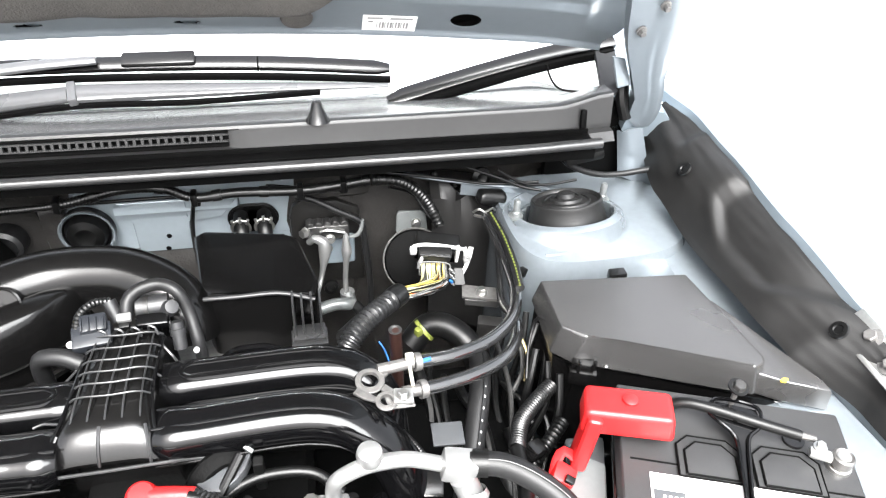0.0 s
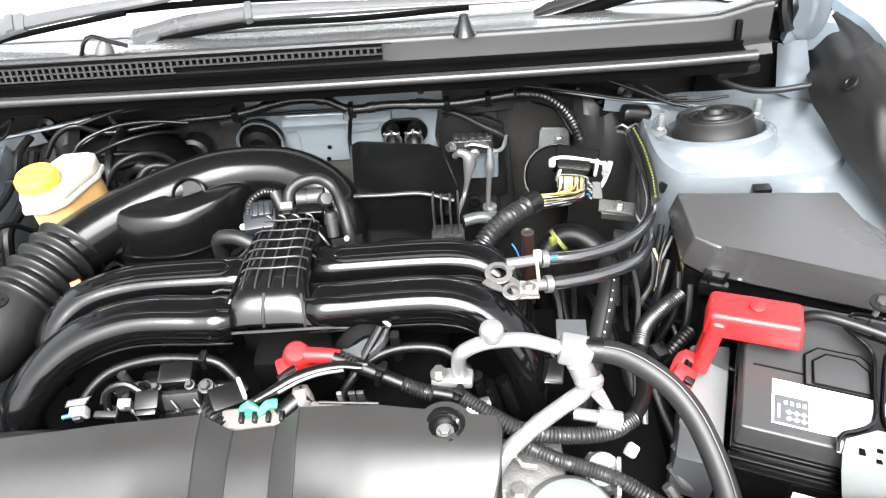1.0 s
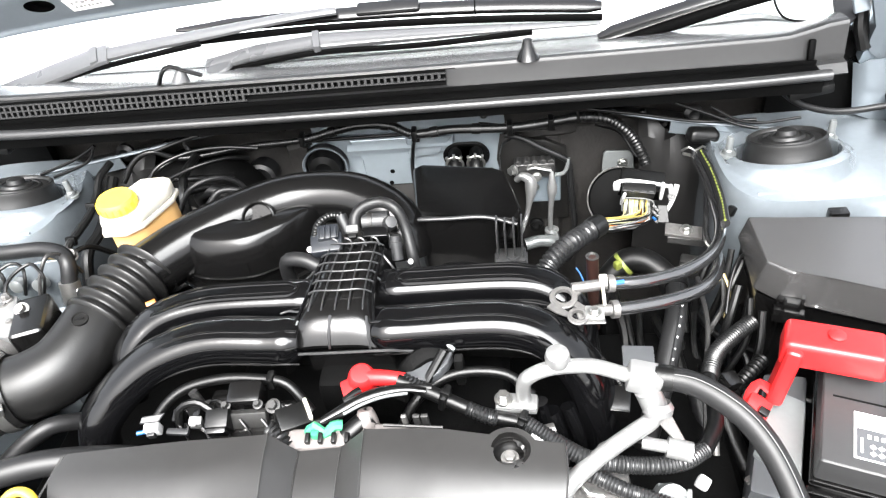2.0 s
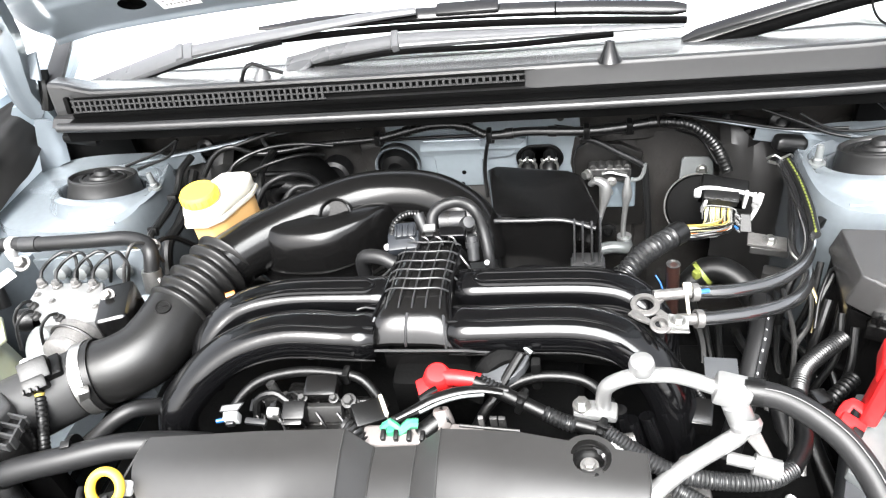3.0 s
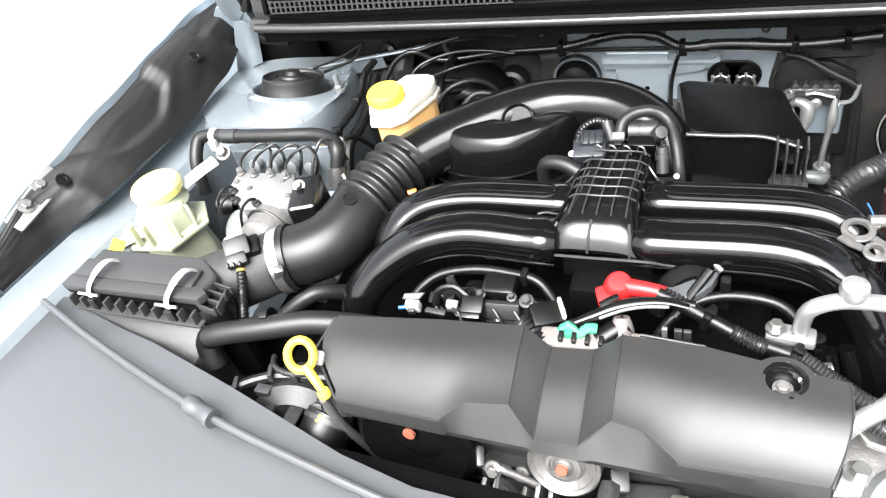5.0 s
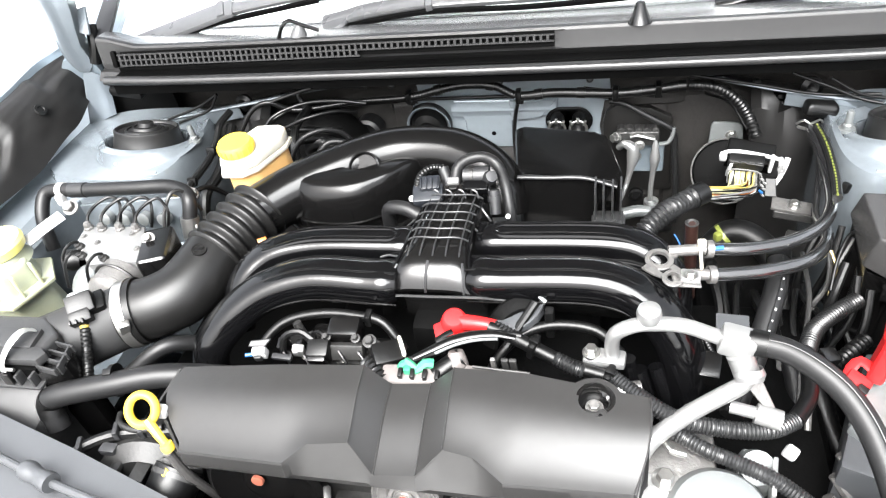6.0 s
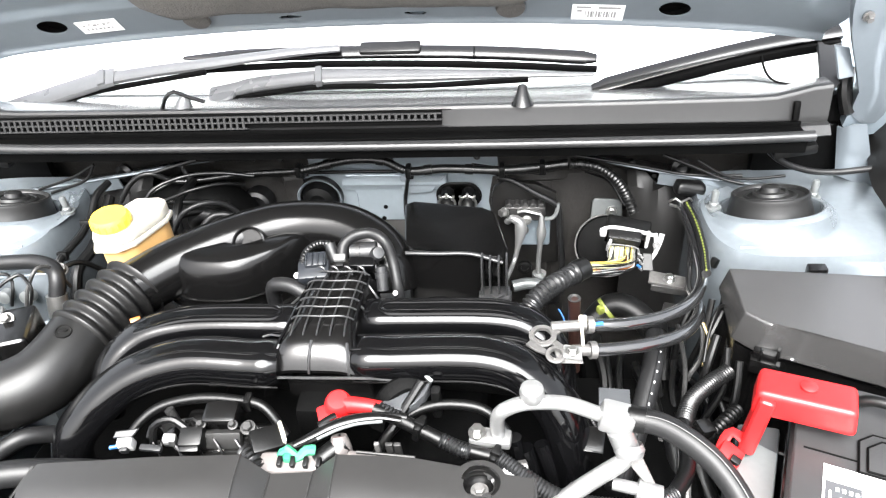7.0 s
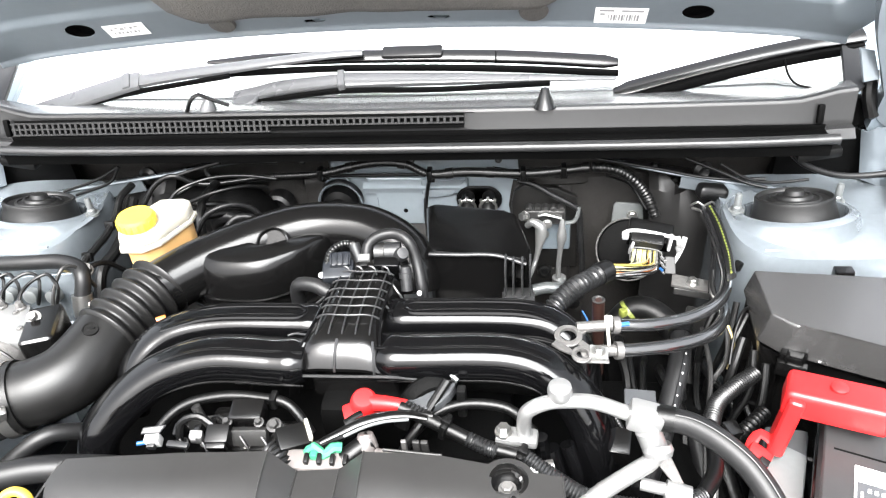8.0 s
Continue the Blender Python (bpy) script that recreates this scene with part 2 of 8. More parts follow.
def revolve(profile, c, axis=(0, 0, 1), n=32, bm=None):
    """Spins (radius, height) pairs round an axis through c."""
    b = bmesh.new()
    q = V(0, 0, 1).rotation_difference(Vector(axis).normalized()).to_matrix()
    rings = []
    for r, h in profile:
        if r < 1e-6:
            rings.append([b.verts.new(q @ V(0, 0, h) + Vector(c))])
        else:
            rings.append([b.verts.new(q @ V(r * math.cos(2 * math.pi * k / n), r * math.sin(2 * math.pi * k / n), h) + Vector(c)) for k in range(n)])
    for a, d in zip(rings, rings[1:]):
        for k in range(n):
            j = (k + 1) % n
            if len(a) == 1 and len(d) > 1:
                b.faces.new((a[0], d[k], d[j]))
            elif len(d) == 1 and len(a) > 1:
                b.faces.new((a[k], a[j], d[0]))
            elif len(a) > 1:
                b.faces.new((a[k], a[j], d[j], d[k]))
    return join(bm, b)


def rod(a, b, r, n=12, bm=None, r2=None):
    a, b = Vector(a), Vector(b)
    h = (b - a).length
    r2 = r if r2 is None else r2
    return revolve([(0, 0), (r, 0), (r2, h), (0, h)], a, b - a, n, bm)


def bolt(c, r, h, axis=(0, 0, 1), washer=1.5, bm=None):
    """A hexagon head on a washer."""
    w = revolve([(0, 0), (r * washer, 0), (r * washer, h * 0.25), (r * 1.02, h * 0.3), (0, h * 0.3)], c, axis, 20)
    hx = revolve([(0, h * 0.2), (r, h * 0.2), (r, h * 0.9), (r * 0.85, h), (0, h)], c, axis, 6)
    return join(bm, join(w, hx))


def prism(poly, z0, z1, bevel=0.002, lift=None, bm=None, top_in=0.0, segments=2):
    """A plate with the outline poly in plan, from z0 to z1; lift adds a height to the top by place; top_in draws the top edge in."""
    b = bmesh.new()
    cx, cy = sum(p[0] for p in poly) / len(poly), sum(p[1] for p in poly) / len(poly)

    def inset(p):
        d = V(p[0] - cx, p[1] - cy, 0)
        return (p[0] - d.normalized().x * top_in, p[1] - d.normalized().y * top_in)
    lo = [b.verts.new((p[0], p[1], z0)) for p in poly]
    hi = []
    for p in poly:
        q = inset(p)
        hi.append(b.verts.new((q[0], q[1], z1 + (lift(q[0], q[1]) if lift else 0))))
    n = len(poly)
    for k in range(n):
        b.faces.new((lo[k], lo[(k + 1) % n], hi[(k + 1) % n], hi[k]))
    b.faces.new(lo[::-1])
    b.faces.new(hi)
    if bevel:
        bmesh.ops.bevel(b, geom=list(b.edges), offset=bevel, segments=segments, profile=0.6, affect="EDGES")
    return join(bm, b)


def plate(poly, thick, bevel=0.001, bm=None):
    """A flat plate through 3D corner points, thick along its normal."""
    b = bmesh.new()
    pts = [Vector(p) for p in poly]
    nrm = V(0, 0, 0)
    for i in range(len(pts)):
        nrm += (pts[i] - pts[0]).cross(pts[(i + 1) % len(pts)] - pts[0])
    nrm.normalize()
    a = [b.verts.new(p - nrm * thick / 2) for p in pts]
    c = [b.verts.new(p + nrm * thick / 2) for p in pts]
    n = len(pts)
    for k in range(n):
        b.faces.new((a[k], a[(k + 1) % n], c[(k + 1) % n], c[k]))
    b.faces.new(a[::-1])
    b.faces.new(c)
    if bevel:
        bmesh.ops.bevel(b, geom=list(b.edges), offset=bevel, segments=1, affect="EDGES")
    return join(bm, b)


def loft(rows, closed=False, bm=None, thick=0.0):
    """A skin through rows of points; thick gives it a back."""
    b = bmesh.new()
    vs = [[b.verts.new(p) for p in r] for r in rows]
    for r, s in zip(vs, vs[1:]):
        m = len(r)
        for k in range(m if closed else m - 1):
            j = (k + 1) % m
            b.faces.new((r[k], r[j], s[j], s[k]))
    if closed:
        b.faces.new(vs[0][::-1])
        b.faces.new(vs[-1])
    if thick:
        bmesh.ops.recalc_face_normals(b, faces=b.faces)
        bmesh.ops.solidify(b, geom=list(b.faces), thickness=thick)
    return join(bm, b)


def smooth(t):
    t = max(0.0, min(1.0, t))
    return t * t * (3 - 2 * t)


def lerp_rows(rows, y):
    """Reads a table of (y, a, b, ...) between its lines."""
    rows = sorted(rows)
    if y <= rows[0][0]:
        return rows[0][1:]
    for a, b in zip(rows, rows[1:]):
        if y <= b[0]:
            f = smooth((y - a[0]) / (b[0] - a[0]))
            return [p + (q - p) * f for p, q in zip(a[1:], b[1:])]
    return rows[-1][1:]


# ---- ground and shell of the car ----
floor_bm = bmesh.new()
bmesh.ops.create_grid(floor_bm, x_segments=8, y_segments=8, size=300)
solid("floor", floor_bm, FLOORM, "pale polished floor round the parked car", "floor", "structure", at=(0, 0, 0))

# Firewall: painted sheet with a dark mat over most of it.
FW = 0.20
firewall = thing("firewall", (0, FW, 0.35), "blue-grey painted sheet-metal firewall partly covered by dark mats", "firewall", kind="structure")
bm = box((0, FW + 0.012, 0.66), (1.42, 0.02, 0.62), 0.004)
def pressed(poly, proud, bm):
    """A pressing proud of the sheet: the outline in x and z, drawn in towards its face."""
    cx, cz = sum(p[0] for p in poly) / len(poly), sum(p[1] for p in poly) / len(poly)
    rings = []
    for f, d in ((1.0, -0.001), (0.985, proud * 0.5), (0.95, proud * 0.9), (0.91, proud)):
        rings.append([(cx + (x - cx) * f, FW + 0.002 - d, cz + (z - cz) * f) for x, z in poly])
    return loft(rings, closed=True, bm=bm)


pressed([(-0.080, 0.884), (0.102, 0.882), (0.078, 0.848), (0.024, 0.842), (0.022, 0.785), (-0.062, 0.785), (-0.062, 0.842)], 0.012, bm)
pressed([(0.020, 0.882), (0.102, 0.881), (0.078, 0.850), (0.020, 0.850)], 0.0145, bm)
pressed([(0.102, 0.888), (0.182, 0.888), (0.182, 0.80), (0.10, 0.80)], 0.004, bm)
loft([[(-0.082 + 0.182 * i / 14, FW - 0.010 - 0.004 * math.exp(-((z - 0.864) / 0.006) ** 2), z) for i in range(15)] for z in (0.876, 0.872, 0.868, 0.864, 0.860, 0.856, 0.852)], bm=bm)
# The sheet wears the paint copy with light painted in.
part("sheet", bm, PAINT_FW, firewall)
def mat_sheet(poly, depth, seed):
    """A moulded mat with a wavy, softly pressed face."""
    n, m = 26, 20
    rows = []
    x0, x1, z0, z1 = poly
    for i in range(n + 1):
        row = []
        for j in range(m + 1):
            u, v = i / n, j / m
            x, z = x0 + (x1 - x0) * u, z0 + (z1 - z0) * v
            rim = smooth(min(u, 1 - u) * 14) * smooth(min(v, 1 - v) * 12)
            bump = noise.noise(V(x * 9, z * 11, seed)) * 0.010 + noise.noise(V(x * 28, z * 26, seed + 4)) * 0.004
            row.append((x + 0.012 * (1 - rim) * noise.noise(V(z * 20, seed, 1)), FW - 0.001 - rim * (depth + bump), z))
        rows.append(row)
    return loft(rows)


for poly, depth, seed in (((-0.70, -0.190, 0.37, 0.892), 0.018, 1), ((0.275, 0.70, 0.37, 0.905), 0.016, 2), ((0.175, 0.285, 0.37, 0.872), 0.010, 5), ((-0.20, 0.20, 0.37, 0.790), 0.016, 3), ((-0.190, -0.150, 0.78, 0.885), 0.008, 7), ((-0.70, -0.140, 0.875, 0.962), 0.010, 11), ((0.190, 0.70, 0.862, 0.962), 0.009, 13)):
    part("mat", mat_sheet(poly, depth, seed), FELT, firewall, "dark moulded sound-deadening mat")
for x, z, r in ((-0.126, 0.838, 0.033), (-0.252, 0.822, 0.019)):
    g = part("grommet", revolve([(r * 1.22, 0.0), (r * 1.20, 0.010), (r * 1.05, 0.012), (r * 0.99, 0.008), (r * 0.94, 0.012), (r * 0.80, 0.022), (r * 0.45, 0.026), (0, 0.020)], (x, FW - 0.006, z), (0, -1, 0.05), 36), RUBBER, firewall, "round black rubber grommet")
    part("grommet_ring", sweep([V(x + r * 1.16 * math.cos(2 * math.pi * k / 36), FW - 0.018, z + r * 1.16 * math.sin(2 * math.pi * k / 36)) for k in range(37)], 0.0020, 8, 1.5, caps=False), PAINT_IN, g)
for x, z in ((-0.011, 0.816), (-0.016, 0.792)):
    part("rivet", revolve([(0.0045, 0), (0.0035, 0.002), (0, 0.002)], (x, FW - 0.0095, z), (0, -1, 0), 12), DARK, firewall)
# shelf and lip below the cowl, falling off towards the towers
# Near-black colour stands in for the shade under the cowl.
part("cowl_box", box((0, 0.185, 0.972), (1.40, 0.05, 0.07), 0.01), DARK, firewall, "plenum box under the cowl, near-black for its shade")
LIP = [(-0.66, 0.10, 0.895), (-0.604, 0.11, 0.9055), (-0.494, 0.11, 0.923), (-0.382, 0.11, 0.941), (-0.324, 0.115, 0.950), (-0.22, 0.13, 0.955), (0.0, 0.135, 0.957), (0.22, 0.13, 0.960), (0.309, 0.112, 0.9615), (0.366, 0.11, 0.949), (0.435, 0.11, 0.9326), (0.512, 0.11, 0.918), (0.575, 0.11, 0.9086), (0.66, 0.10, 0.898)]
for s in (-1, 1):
    # Filler added to close the gap, coloured as shade.
    part("side_closing", box((s * 0.675, 0.156, 0.93), (0.18, 0.018, 0.21), 0.006), DARK, firewall, "added near-black filler shading the gap under the cowl end")
lip = spline(LIP, 0.02)
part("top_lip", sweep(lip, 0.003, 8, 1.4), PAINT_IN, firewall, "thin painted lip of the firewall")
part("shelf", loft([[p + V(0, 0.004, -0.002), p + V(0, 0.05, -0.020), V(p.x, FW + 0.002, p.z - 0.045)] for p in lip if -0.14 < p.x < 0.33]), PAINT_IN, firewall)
part("shelf", loft([[p + V(0, 0.004, -0.002), p + V(0, 0.05, -0.020), V(p.x, FW + 0.002, p.z - 0.045)] for p in lip if -0.33 < p.x < -0.12]), FELT, firewall)
for s in (-1, 1):
    part("corner_shelf", loft([[p + V(0, 0.006, -0.004), p + V(0, 0.05, -0.016), V(p.x, FW + 0.002, p.z - 0.035)] for p in lip if s * p.x > 0.315]), FELT, firewall)
for s in (-1, 1):
    rows = []
    for k in range(9):
        x = 0.44 + 0.028 * k
        z = 0.932 - (x - 0.44) * 0.19
        rows.append([(s * x, 0.112, z), (s * x, 0.113, z - 0.010), (s * x, 0.116, z - 0.024), (s * x, 0.125, z - 0.030)])
    part("side_panel", loft(rows, thick=0.003), PAINT_IN, firewall)
    rows = []
    for k in range(13):
        x = 0.40 + 0.0115 * k
        z = 0.912 - max(0.0, x - 0.44) * 0.19 + 0.007 * math.sin(k * 1.3)
        rows.append([(s * x, 0.150 - 0.03 * smooth((x - 0.40) / 0.05), z), (s * x, 0.128 - 0.012 * math.sin(k), z - 0.02), (s * x, 0.118, z - 0.06), (s * (x - 0.005), 0.10, z - 0.13), (s * (x - 0.01), 0.08, z - 0.25)])
    part("mat", loft(rows, thick=0.004), TRIM, firewall)
    part("mat_button", revolve([(0.012, 0), (0.011, 0.004), (0.005, 0.006), (0.004, 0.010), (0, 0.010)], (s * 0.448, 0.168, 0.882), (0, -1, 0.2), 20), RUBBER, firewall)

# Strut towers.
def strut_tower(s):
    t = thing("strut_tower", (s * 0.57, 0.0, 0.45), "blue-grey painted strut tower with a round well and studs", "strut tower", "strut towers", "structure")
    c = V(-0.581, 0.031, 0) if s < 0 else V(0.584, 0.032, 0)
    lean = Matrix.Translation(c + V(0, 0, 0.917)) @ pose(0, 0, 0, -18, -5 * s, 0) @ Matrix.Translation(-c - V(0, 0, 0.917))
    rows = []
    # from the foot up over the shoulder to the lip of the well
    for k in range(65):
        a = 2 * math.pi * k / 64
        ca, sa = math.cos(a), math.sin(a)
        inner = s * ca < 0
        wide = (0.097 if s > 0 else 0.088) if inner else 0.175
        deep = 0.108 if sa < 0 else 0.120
        ex = 3.0 if inner else 3.6
        sq = (abs(ca) ** ex + abs(sa) ** ex) ** (-1 / ex)
        big = V(ca * wide * sq, sa * deep * sq, 0)
        col = []
        for f, z in ((1.22, 0.50), (1.15, 0.72), (1.08, 0.84), (1.04, 0.876), (1.01, 0.893), (0.99, 0.903), (0.97, 0.908), (0.965, 0.9095)):
            f = min(f, 1.03) if inner else f
            drop = 0.004 * smooth((-sa - 0.2) / 0.8) if z > 0.8 else 0
            col.append(c + big * f + V(0, 0, z - drop))
        # flat ledge, then a steep collar round the tilted well
        for r, z in ((0.0935, 0.9095), (0.0885, 0.9105), (0.0865, 0.9125)):
            col.append(c + V(ca * r, sa * r, z - 0.010 * max(0.0, sa)))
        for r, z in ((0.0815, 0.9120), (0.079, 0.9150), (0.075, 0.9165), (0.0715, 0.9180), (0.069, 0.9170), (0.0675, 0.913), (0.067, 0.880)):
            col.append(lean @ (c + V(ca * r, sa * r, z)))
        rows.append(col)
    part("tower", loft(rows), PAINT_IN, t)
    bm = revolve([(0.0640, 0.880), (0.0640, 0.908), (0.0620, 0.916), (0.0580, 0.9310), (0.0586, 0.9335), (0.0578, 0.9370), (0.0552, 0.9385), (0.0522, 0.9365), (0.0505, 0.9335), (0.0400, 0.9330), (0.0380, 0.9355), (0.0350, 0.9360), (0.0335, 0.9340),
                  (0.0270, 0.9355), (0.0255, 0.9395), (0.0215, 0.9405), (0.0195, 0.9385), (0.0150, 0.9400), (0.0135, 0.9460), (0.0070, 0.9485), (0, 0.9485)], c, n=56)
    bmesh.ops.scale(bm, vec=(0.91, 0.91, 1.0) if s < 0 else (0.90, 0.90, 1.0), space=Matrix.Translation(-c), verts=bm.verts)
    bmesh.ops.transform(bm, matrix=lean, verts=bm.verts)
    part("strut_cap", bm, CAPM, t, "ribbed black rubber strut cap")
    for dx, dy in (((-0.076, 0.008), (0.070, 0.034)) if s > 0 else ((0.086, 0.004),)):
        p = c + V(dx, dy, 0.908)
        bm = revolve([(0, 0), (0.011, 0), (0.011, 0.004), (0, 0.004)], p, n=16)
        revolve([(0.0068, 0.003), (0.0068, 0.010), (0.0050, 0.012), (0.0050, 0.028), (0.0036, 0.031), (0, 0.031)], p, n=12, bm=bm)
        part("stud", bm, PALEM, t, "bright steel stud with a nut")
    part("clip", box(c + V(s * 0.012, -0.079, 0.914), (0.007, 0.008, 0.022), 0.002), WHITE, t)
    part("spot_seam", tube([c + V(-s * 0.06, -0.086, 0.9075), c + V(0, -0.092, 0.9060), c + V(s * 0.03, -0.090, 0.9060)], 0.0022, 6), PAINT_IN, t)
    return t


for s in (-1, 1):
    strut_tower(s)

# Inner aprons, from the towers to the front.
for s in (-1, 1):
    ap = thing("apron", (s * 0.70, -0.3, 0.45), "blue-grey painted inner fender apron", "apron", "aprons", "structure")
    rows = []
    for y in [0.20 - 0.05 * i for i in range(20)]:
        x = 0.705 + 0.03 * smooth((-y - 0.15) / 0.4)
        rows.append([(s * (x - 0.045), y, 0.45), (s * (x - 0.04), y, 0.80), (s * (x - 0.03), y, 0.868), (s * (x - 0.005), y, 0.892), (s * (x + 0.05), y, 0.900), (s * (x + 0.06), y, 0.90)])
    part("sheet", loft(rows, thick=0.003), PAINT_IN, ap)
    part("rail", tube([(s * 0.66, 0.08, 0.60), (s * 0.66, -0.3, 0.60), (s * 0.62, -0.70, 0.60)], 0.05, 8), PAINT_IN, ap)
    rows = []
    for k in range(9):
        f = k / 8
        rows.append([(s * (0.694 + 0.012 * f), 0.136 - 0.010 * f, 0.990 - 0.077 * f), (s * (0.698 + 0.016 * f), 0.128 - 0.010 * f, 0.991 - 0.078 * f), (s * (0.706 + 0.030 * f), 0.122 - 0.010 * f, 1.000 - 0.095 * f), (s * (0.724 + 0.036 * f), 0.118 - 0.010 * f, 1.002 - 0.110 * f)])
    # Darker paint copy: shade from hood and hinge is painted in.
    part("stiffener", loft(rows, thick=0.003), PAINT_SHADED, ap)

# Fenders and their black liners along the top edge.
EDGE = [(0.17, 0.778, 1.036), (0.10, 0.792, 1.034), (0.0, 0.796, 1.024), (-0.16, 0.797, 1.010), (-0.33, 0.812, 0.984), (-0.50, 0.815, 0.945), (-0.75, 0.79, 0.87)]
INNER = [(0.17, 0.745, 0.955), (0.03, 0.722, 0.937), (-0.079, 0.726, 0.922), (-0.22, 0.729, 0.929), (-0.292, 0.738, 0.926), (-0.376, 0.790, 0.903), (-0.48, 0.80, 0.90), (-0.75, 0.78, 0.86)]
for s in (-1, 1):
    fd = thing("fender", (s * 0.84, -0.2, 0.3), "blue-grey metallic front fender of the car", "fender", "fenders", "structure")
    rows = []
    for i in range(48):
        y = 0.26 - i * 0.0215
        x, z = lerp_rows(EDGE, y)
        rows.append([(s * (x + 0.001), y, z - 0.02), (s * (x + 0.002), y, z - 0.002), (s * (x + 0.006), y, z + 0.0015), (s * (x + 0.013), y, z + 0.001), (s * (x + 0.034), y, z - 0.014),
                     (s * (x + 0.078), y, z - 0.07), (s * (x + 0.092), y, z - 0.16), (s * (x + 0.097), y, z - 0.3), (s * (x + 0.09), y, 0.35)])
    part("panel", loft(rows, thick=0.002), PAINT, fd)
    tr = thing("fender_liner", (s * 0.76, -0.15, 0.9), "sculpted black plastic liner below the fender edge", "plastic liner", "fender liners")
    rows = []
    for i in range(160):
        y = 0.165 - i * 0.004
        xo, zo = lerp_rows(EDGE, y)
        xi, zi = lerp_rows(INNER, y)
        row = []
        for k in range(41):
            v = k / 40
            x = xi + (xo - 0.001 - xi) * v
            z = zi + (zo - 0.007 - zi) * (1 - (1 - v) ** 2.0)
            # boss, curved ridge and the panel pressed in before it
            boss = math.exp(-((y + 0.010) / 0.038) ** 2) * smooth((v - 0.05) / 0.3) * smooth((1.05 - v) / 0.3)
            back = -0.058 - 0.055 * smooth((0.50 - v) / 0.35)
            fore = -0.190 - 0.100 * max(0.0, (v - 0.16) / 0.8) ** 0.6
            hollow = smooth((back - y + 0.012) / 0.034) * smooth((y - fore + 0.01) / 0.034) * smooth((v - 0.14) / 0.16)
            ridge = math.exp(-((y - back - 0.014) / 0.020) ** 2) * smooth((v - 0.10) / 0.2) + math.exp(-((y - fore + 0.016) / 0.022) ** 2) * smooth((v - 0.12) / 0.2)
            rear = smooth((y - 0.045) / 0.030) * smooth((v - 0.40) / 0.2)
            off = 0.004 * boss - 0.011 * hollow + 0.0022 * ridge - 0.010 * rear + 0.0012 * noise.noise(V(y * 24, v * 9, s))
            row.append((s * (x + off * -0.75), y, z + off * 0.66))
        rows.append(row)
    part("panel", loft(rows, thick=0.003), TRIM, tr, angle=70)
    for y, v in ((0.012, 0.34), (-0.31, 0.50)):
        xo, zo = lerp_rows(EDGE, y)
        xi, zi = lerp_rows(INNER, y)
        p = V(s * (xi + (xo - xi) * v - 0.002), y, zi + (zo - zi) * (1 - (1 - v) ** 2.0) + 0.004)
        part("push_clip", revolve([(0, 0), (0.011, 0), (0.010, 0.003), (0.006, 0.003), (0.005, 0.0015), (0, 0.002)], p, (-s * 0.75, 0, 0.66), 20), RUBBER, tr, "round black push clip")

# bright bolted brackets at the front end of the fenders
for s in (-1, 1):
    br = thing("fender_bracket", (s * 0.81, -0.345, 0.93), "bright steel bracket with two bolts at the fender", "bracket", "fender brackets")
    m = turn(10, -s * 42, 0)
    part("plate", box((s * 0.806, -0.345, 0.968), (0.036, 0.105, 0.004), 0.0015, m), STEEL, br)
    part("plate_lip", box((s * 0.792, -0.345, 0.955), (0.006, 0.105, 0.010), 0.002, m), STEEL, br)
    for y, z in ((-0.326, 0.973), (-0.362, 0.966)):
        part("bolt", bolt(V(s * 0.805, y, z), 0.0075, 0.009, (-s * 0.6, 0, 0.75), 1.7), CAST, br)

# ---- cowl, windshield and wipers ----
def bow(x):
    return 0.004 * (x / 0.62) ** 2


cowl = thing("cowl", (0, 0.10, 0.99), "long black plastic cowl panel with a slotted air grille", "cowl panel")
prof = [(0.066, 1.002), (0.078, 1.012), (0.090, 1.012), (0.0905, 1.0200), (0.0912, 1.0215), (0.0978, 1.0455), (0.0983, 1.0470), (0.101, 1.050), (0.108, 1.0505), (0.135, 1.047), (0.17, 1.036), (0.215, 1.026), (0.27, 1.030)]
rows = []
for i in range(53):
    x = -0.66 + 1.32 * i / 52
    e = smooth((abs(x) - 0.57) / 0.09)
    g = 0.009 if -0.625 < x < 0.118 else 0.0
    rows.append([(x, y + 0.01 * e + (g if 1.0205 < z < 1.0465 and y < 0.099 else 0), z + bow(x) + 0.012 * e * (1 if z > 1.04 and y < 0.14 else 0.0) - 0.012 * e * (y > 0.16)) for y, z in prof])
part("panel", loft([r[:9] for r in rows], thick=0.003), COWL, cowl)
# Top split from the dark front to carry the painted sky reflection.
part("top_panel", loft([r[8:] for r in rows], thick=0.003), COWLTOP, cowl, "cowl top below the glass, reflected sky put into its colour")
# Near-black strips laid in the channel stand in for its shade.
part("channel", box((0, 0.0775, 1.0145), (1.24, 0.022, 0.004), 0.001), DARK, cowl, "near-black strip painted as shade in the channel before the grille")
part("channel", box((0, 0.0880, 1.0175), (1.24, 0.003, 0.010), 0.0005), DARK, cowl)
# slotted grille: rails and bars stand proud of a dark back
bm = bmesh.new()
tilt = turn(-14)
box((-0.252, 0.0925, 1.0432), (0.73, 0.004, 0.0028), 0.0006, tilt, 1, bm)
box((-0.252, 0.0905, 1.0345), (0.73, 0.004, 0.0028), 0.0006, tilt, 1, bm)
box((-0.40, 0.0880, 1.0258), (0.43, 0.004, 0.0028), 0.0006, tilt, 1, bm)
for i in range(74):
    x = -0.612 + i * 0.0098
    box((x, 0.0915, 1.0388), (0.0036, 0.004, 0.009), 0, tilt, 1, bm)
    if x < -0.19:
        box((x, 0.0892, 1.0302), (0.0036, 0.004, 0.009), 0, tilt, 1, bm)
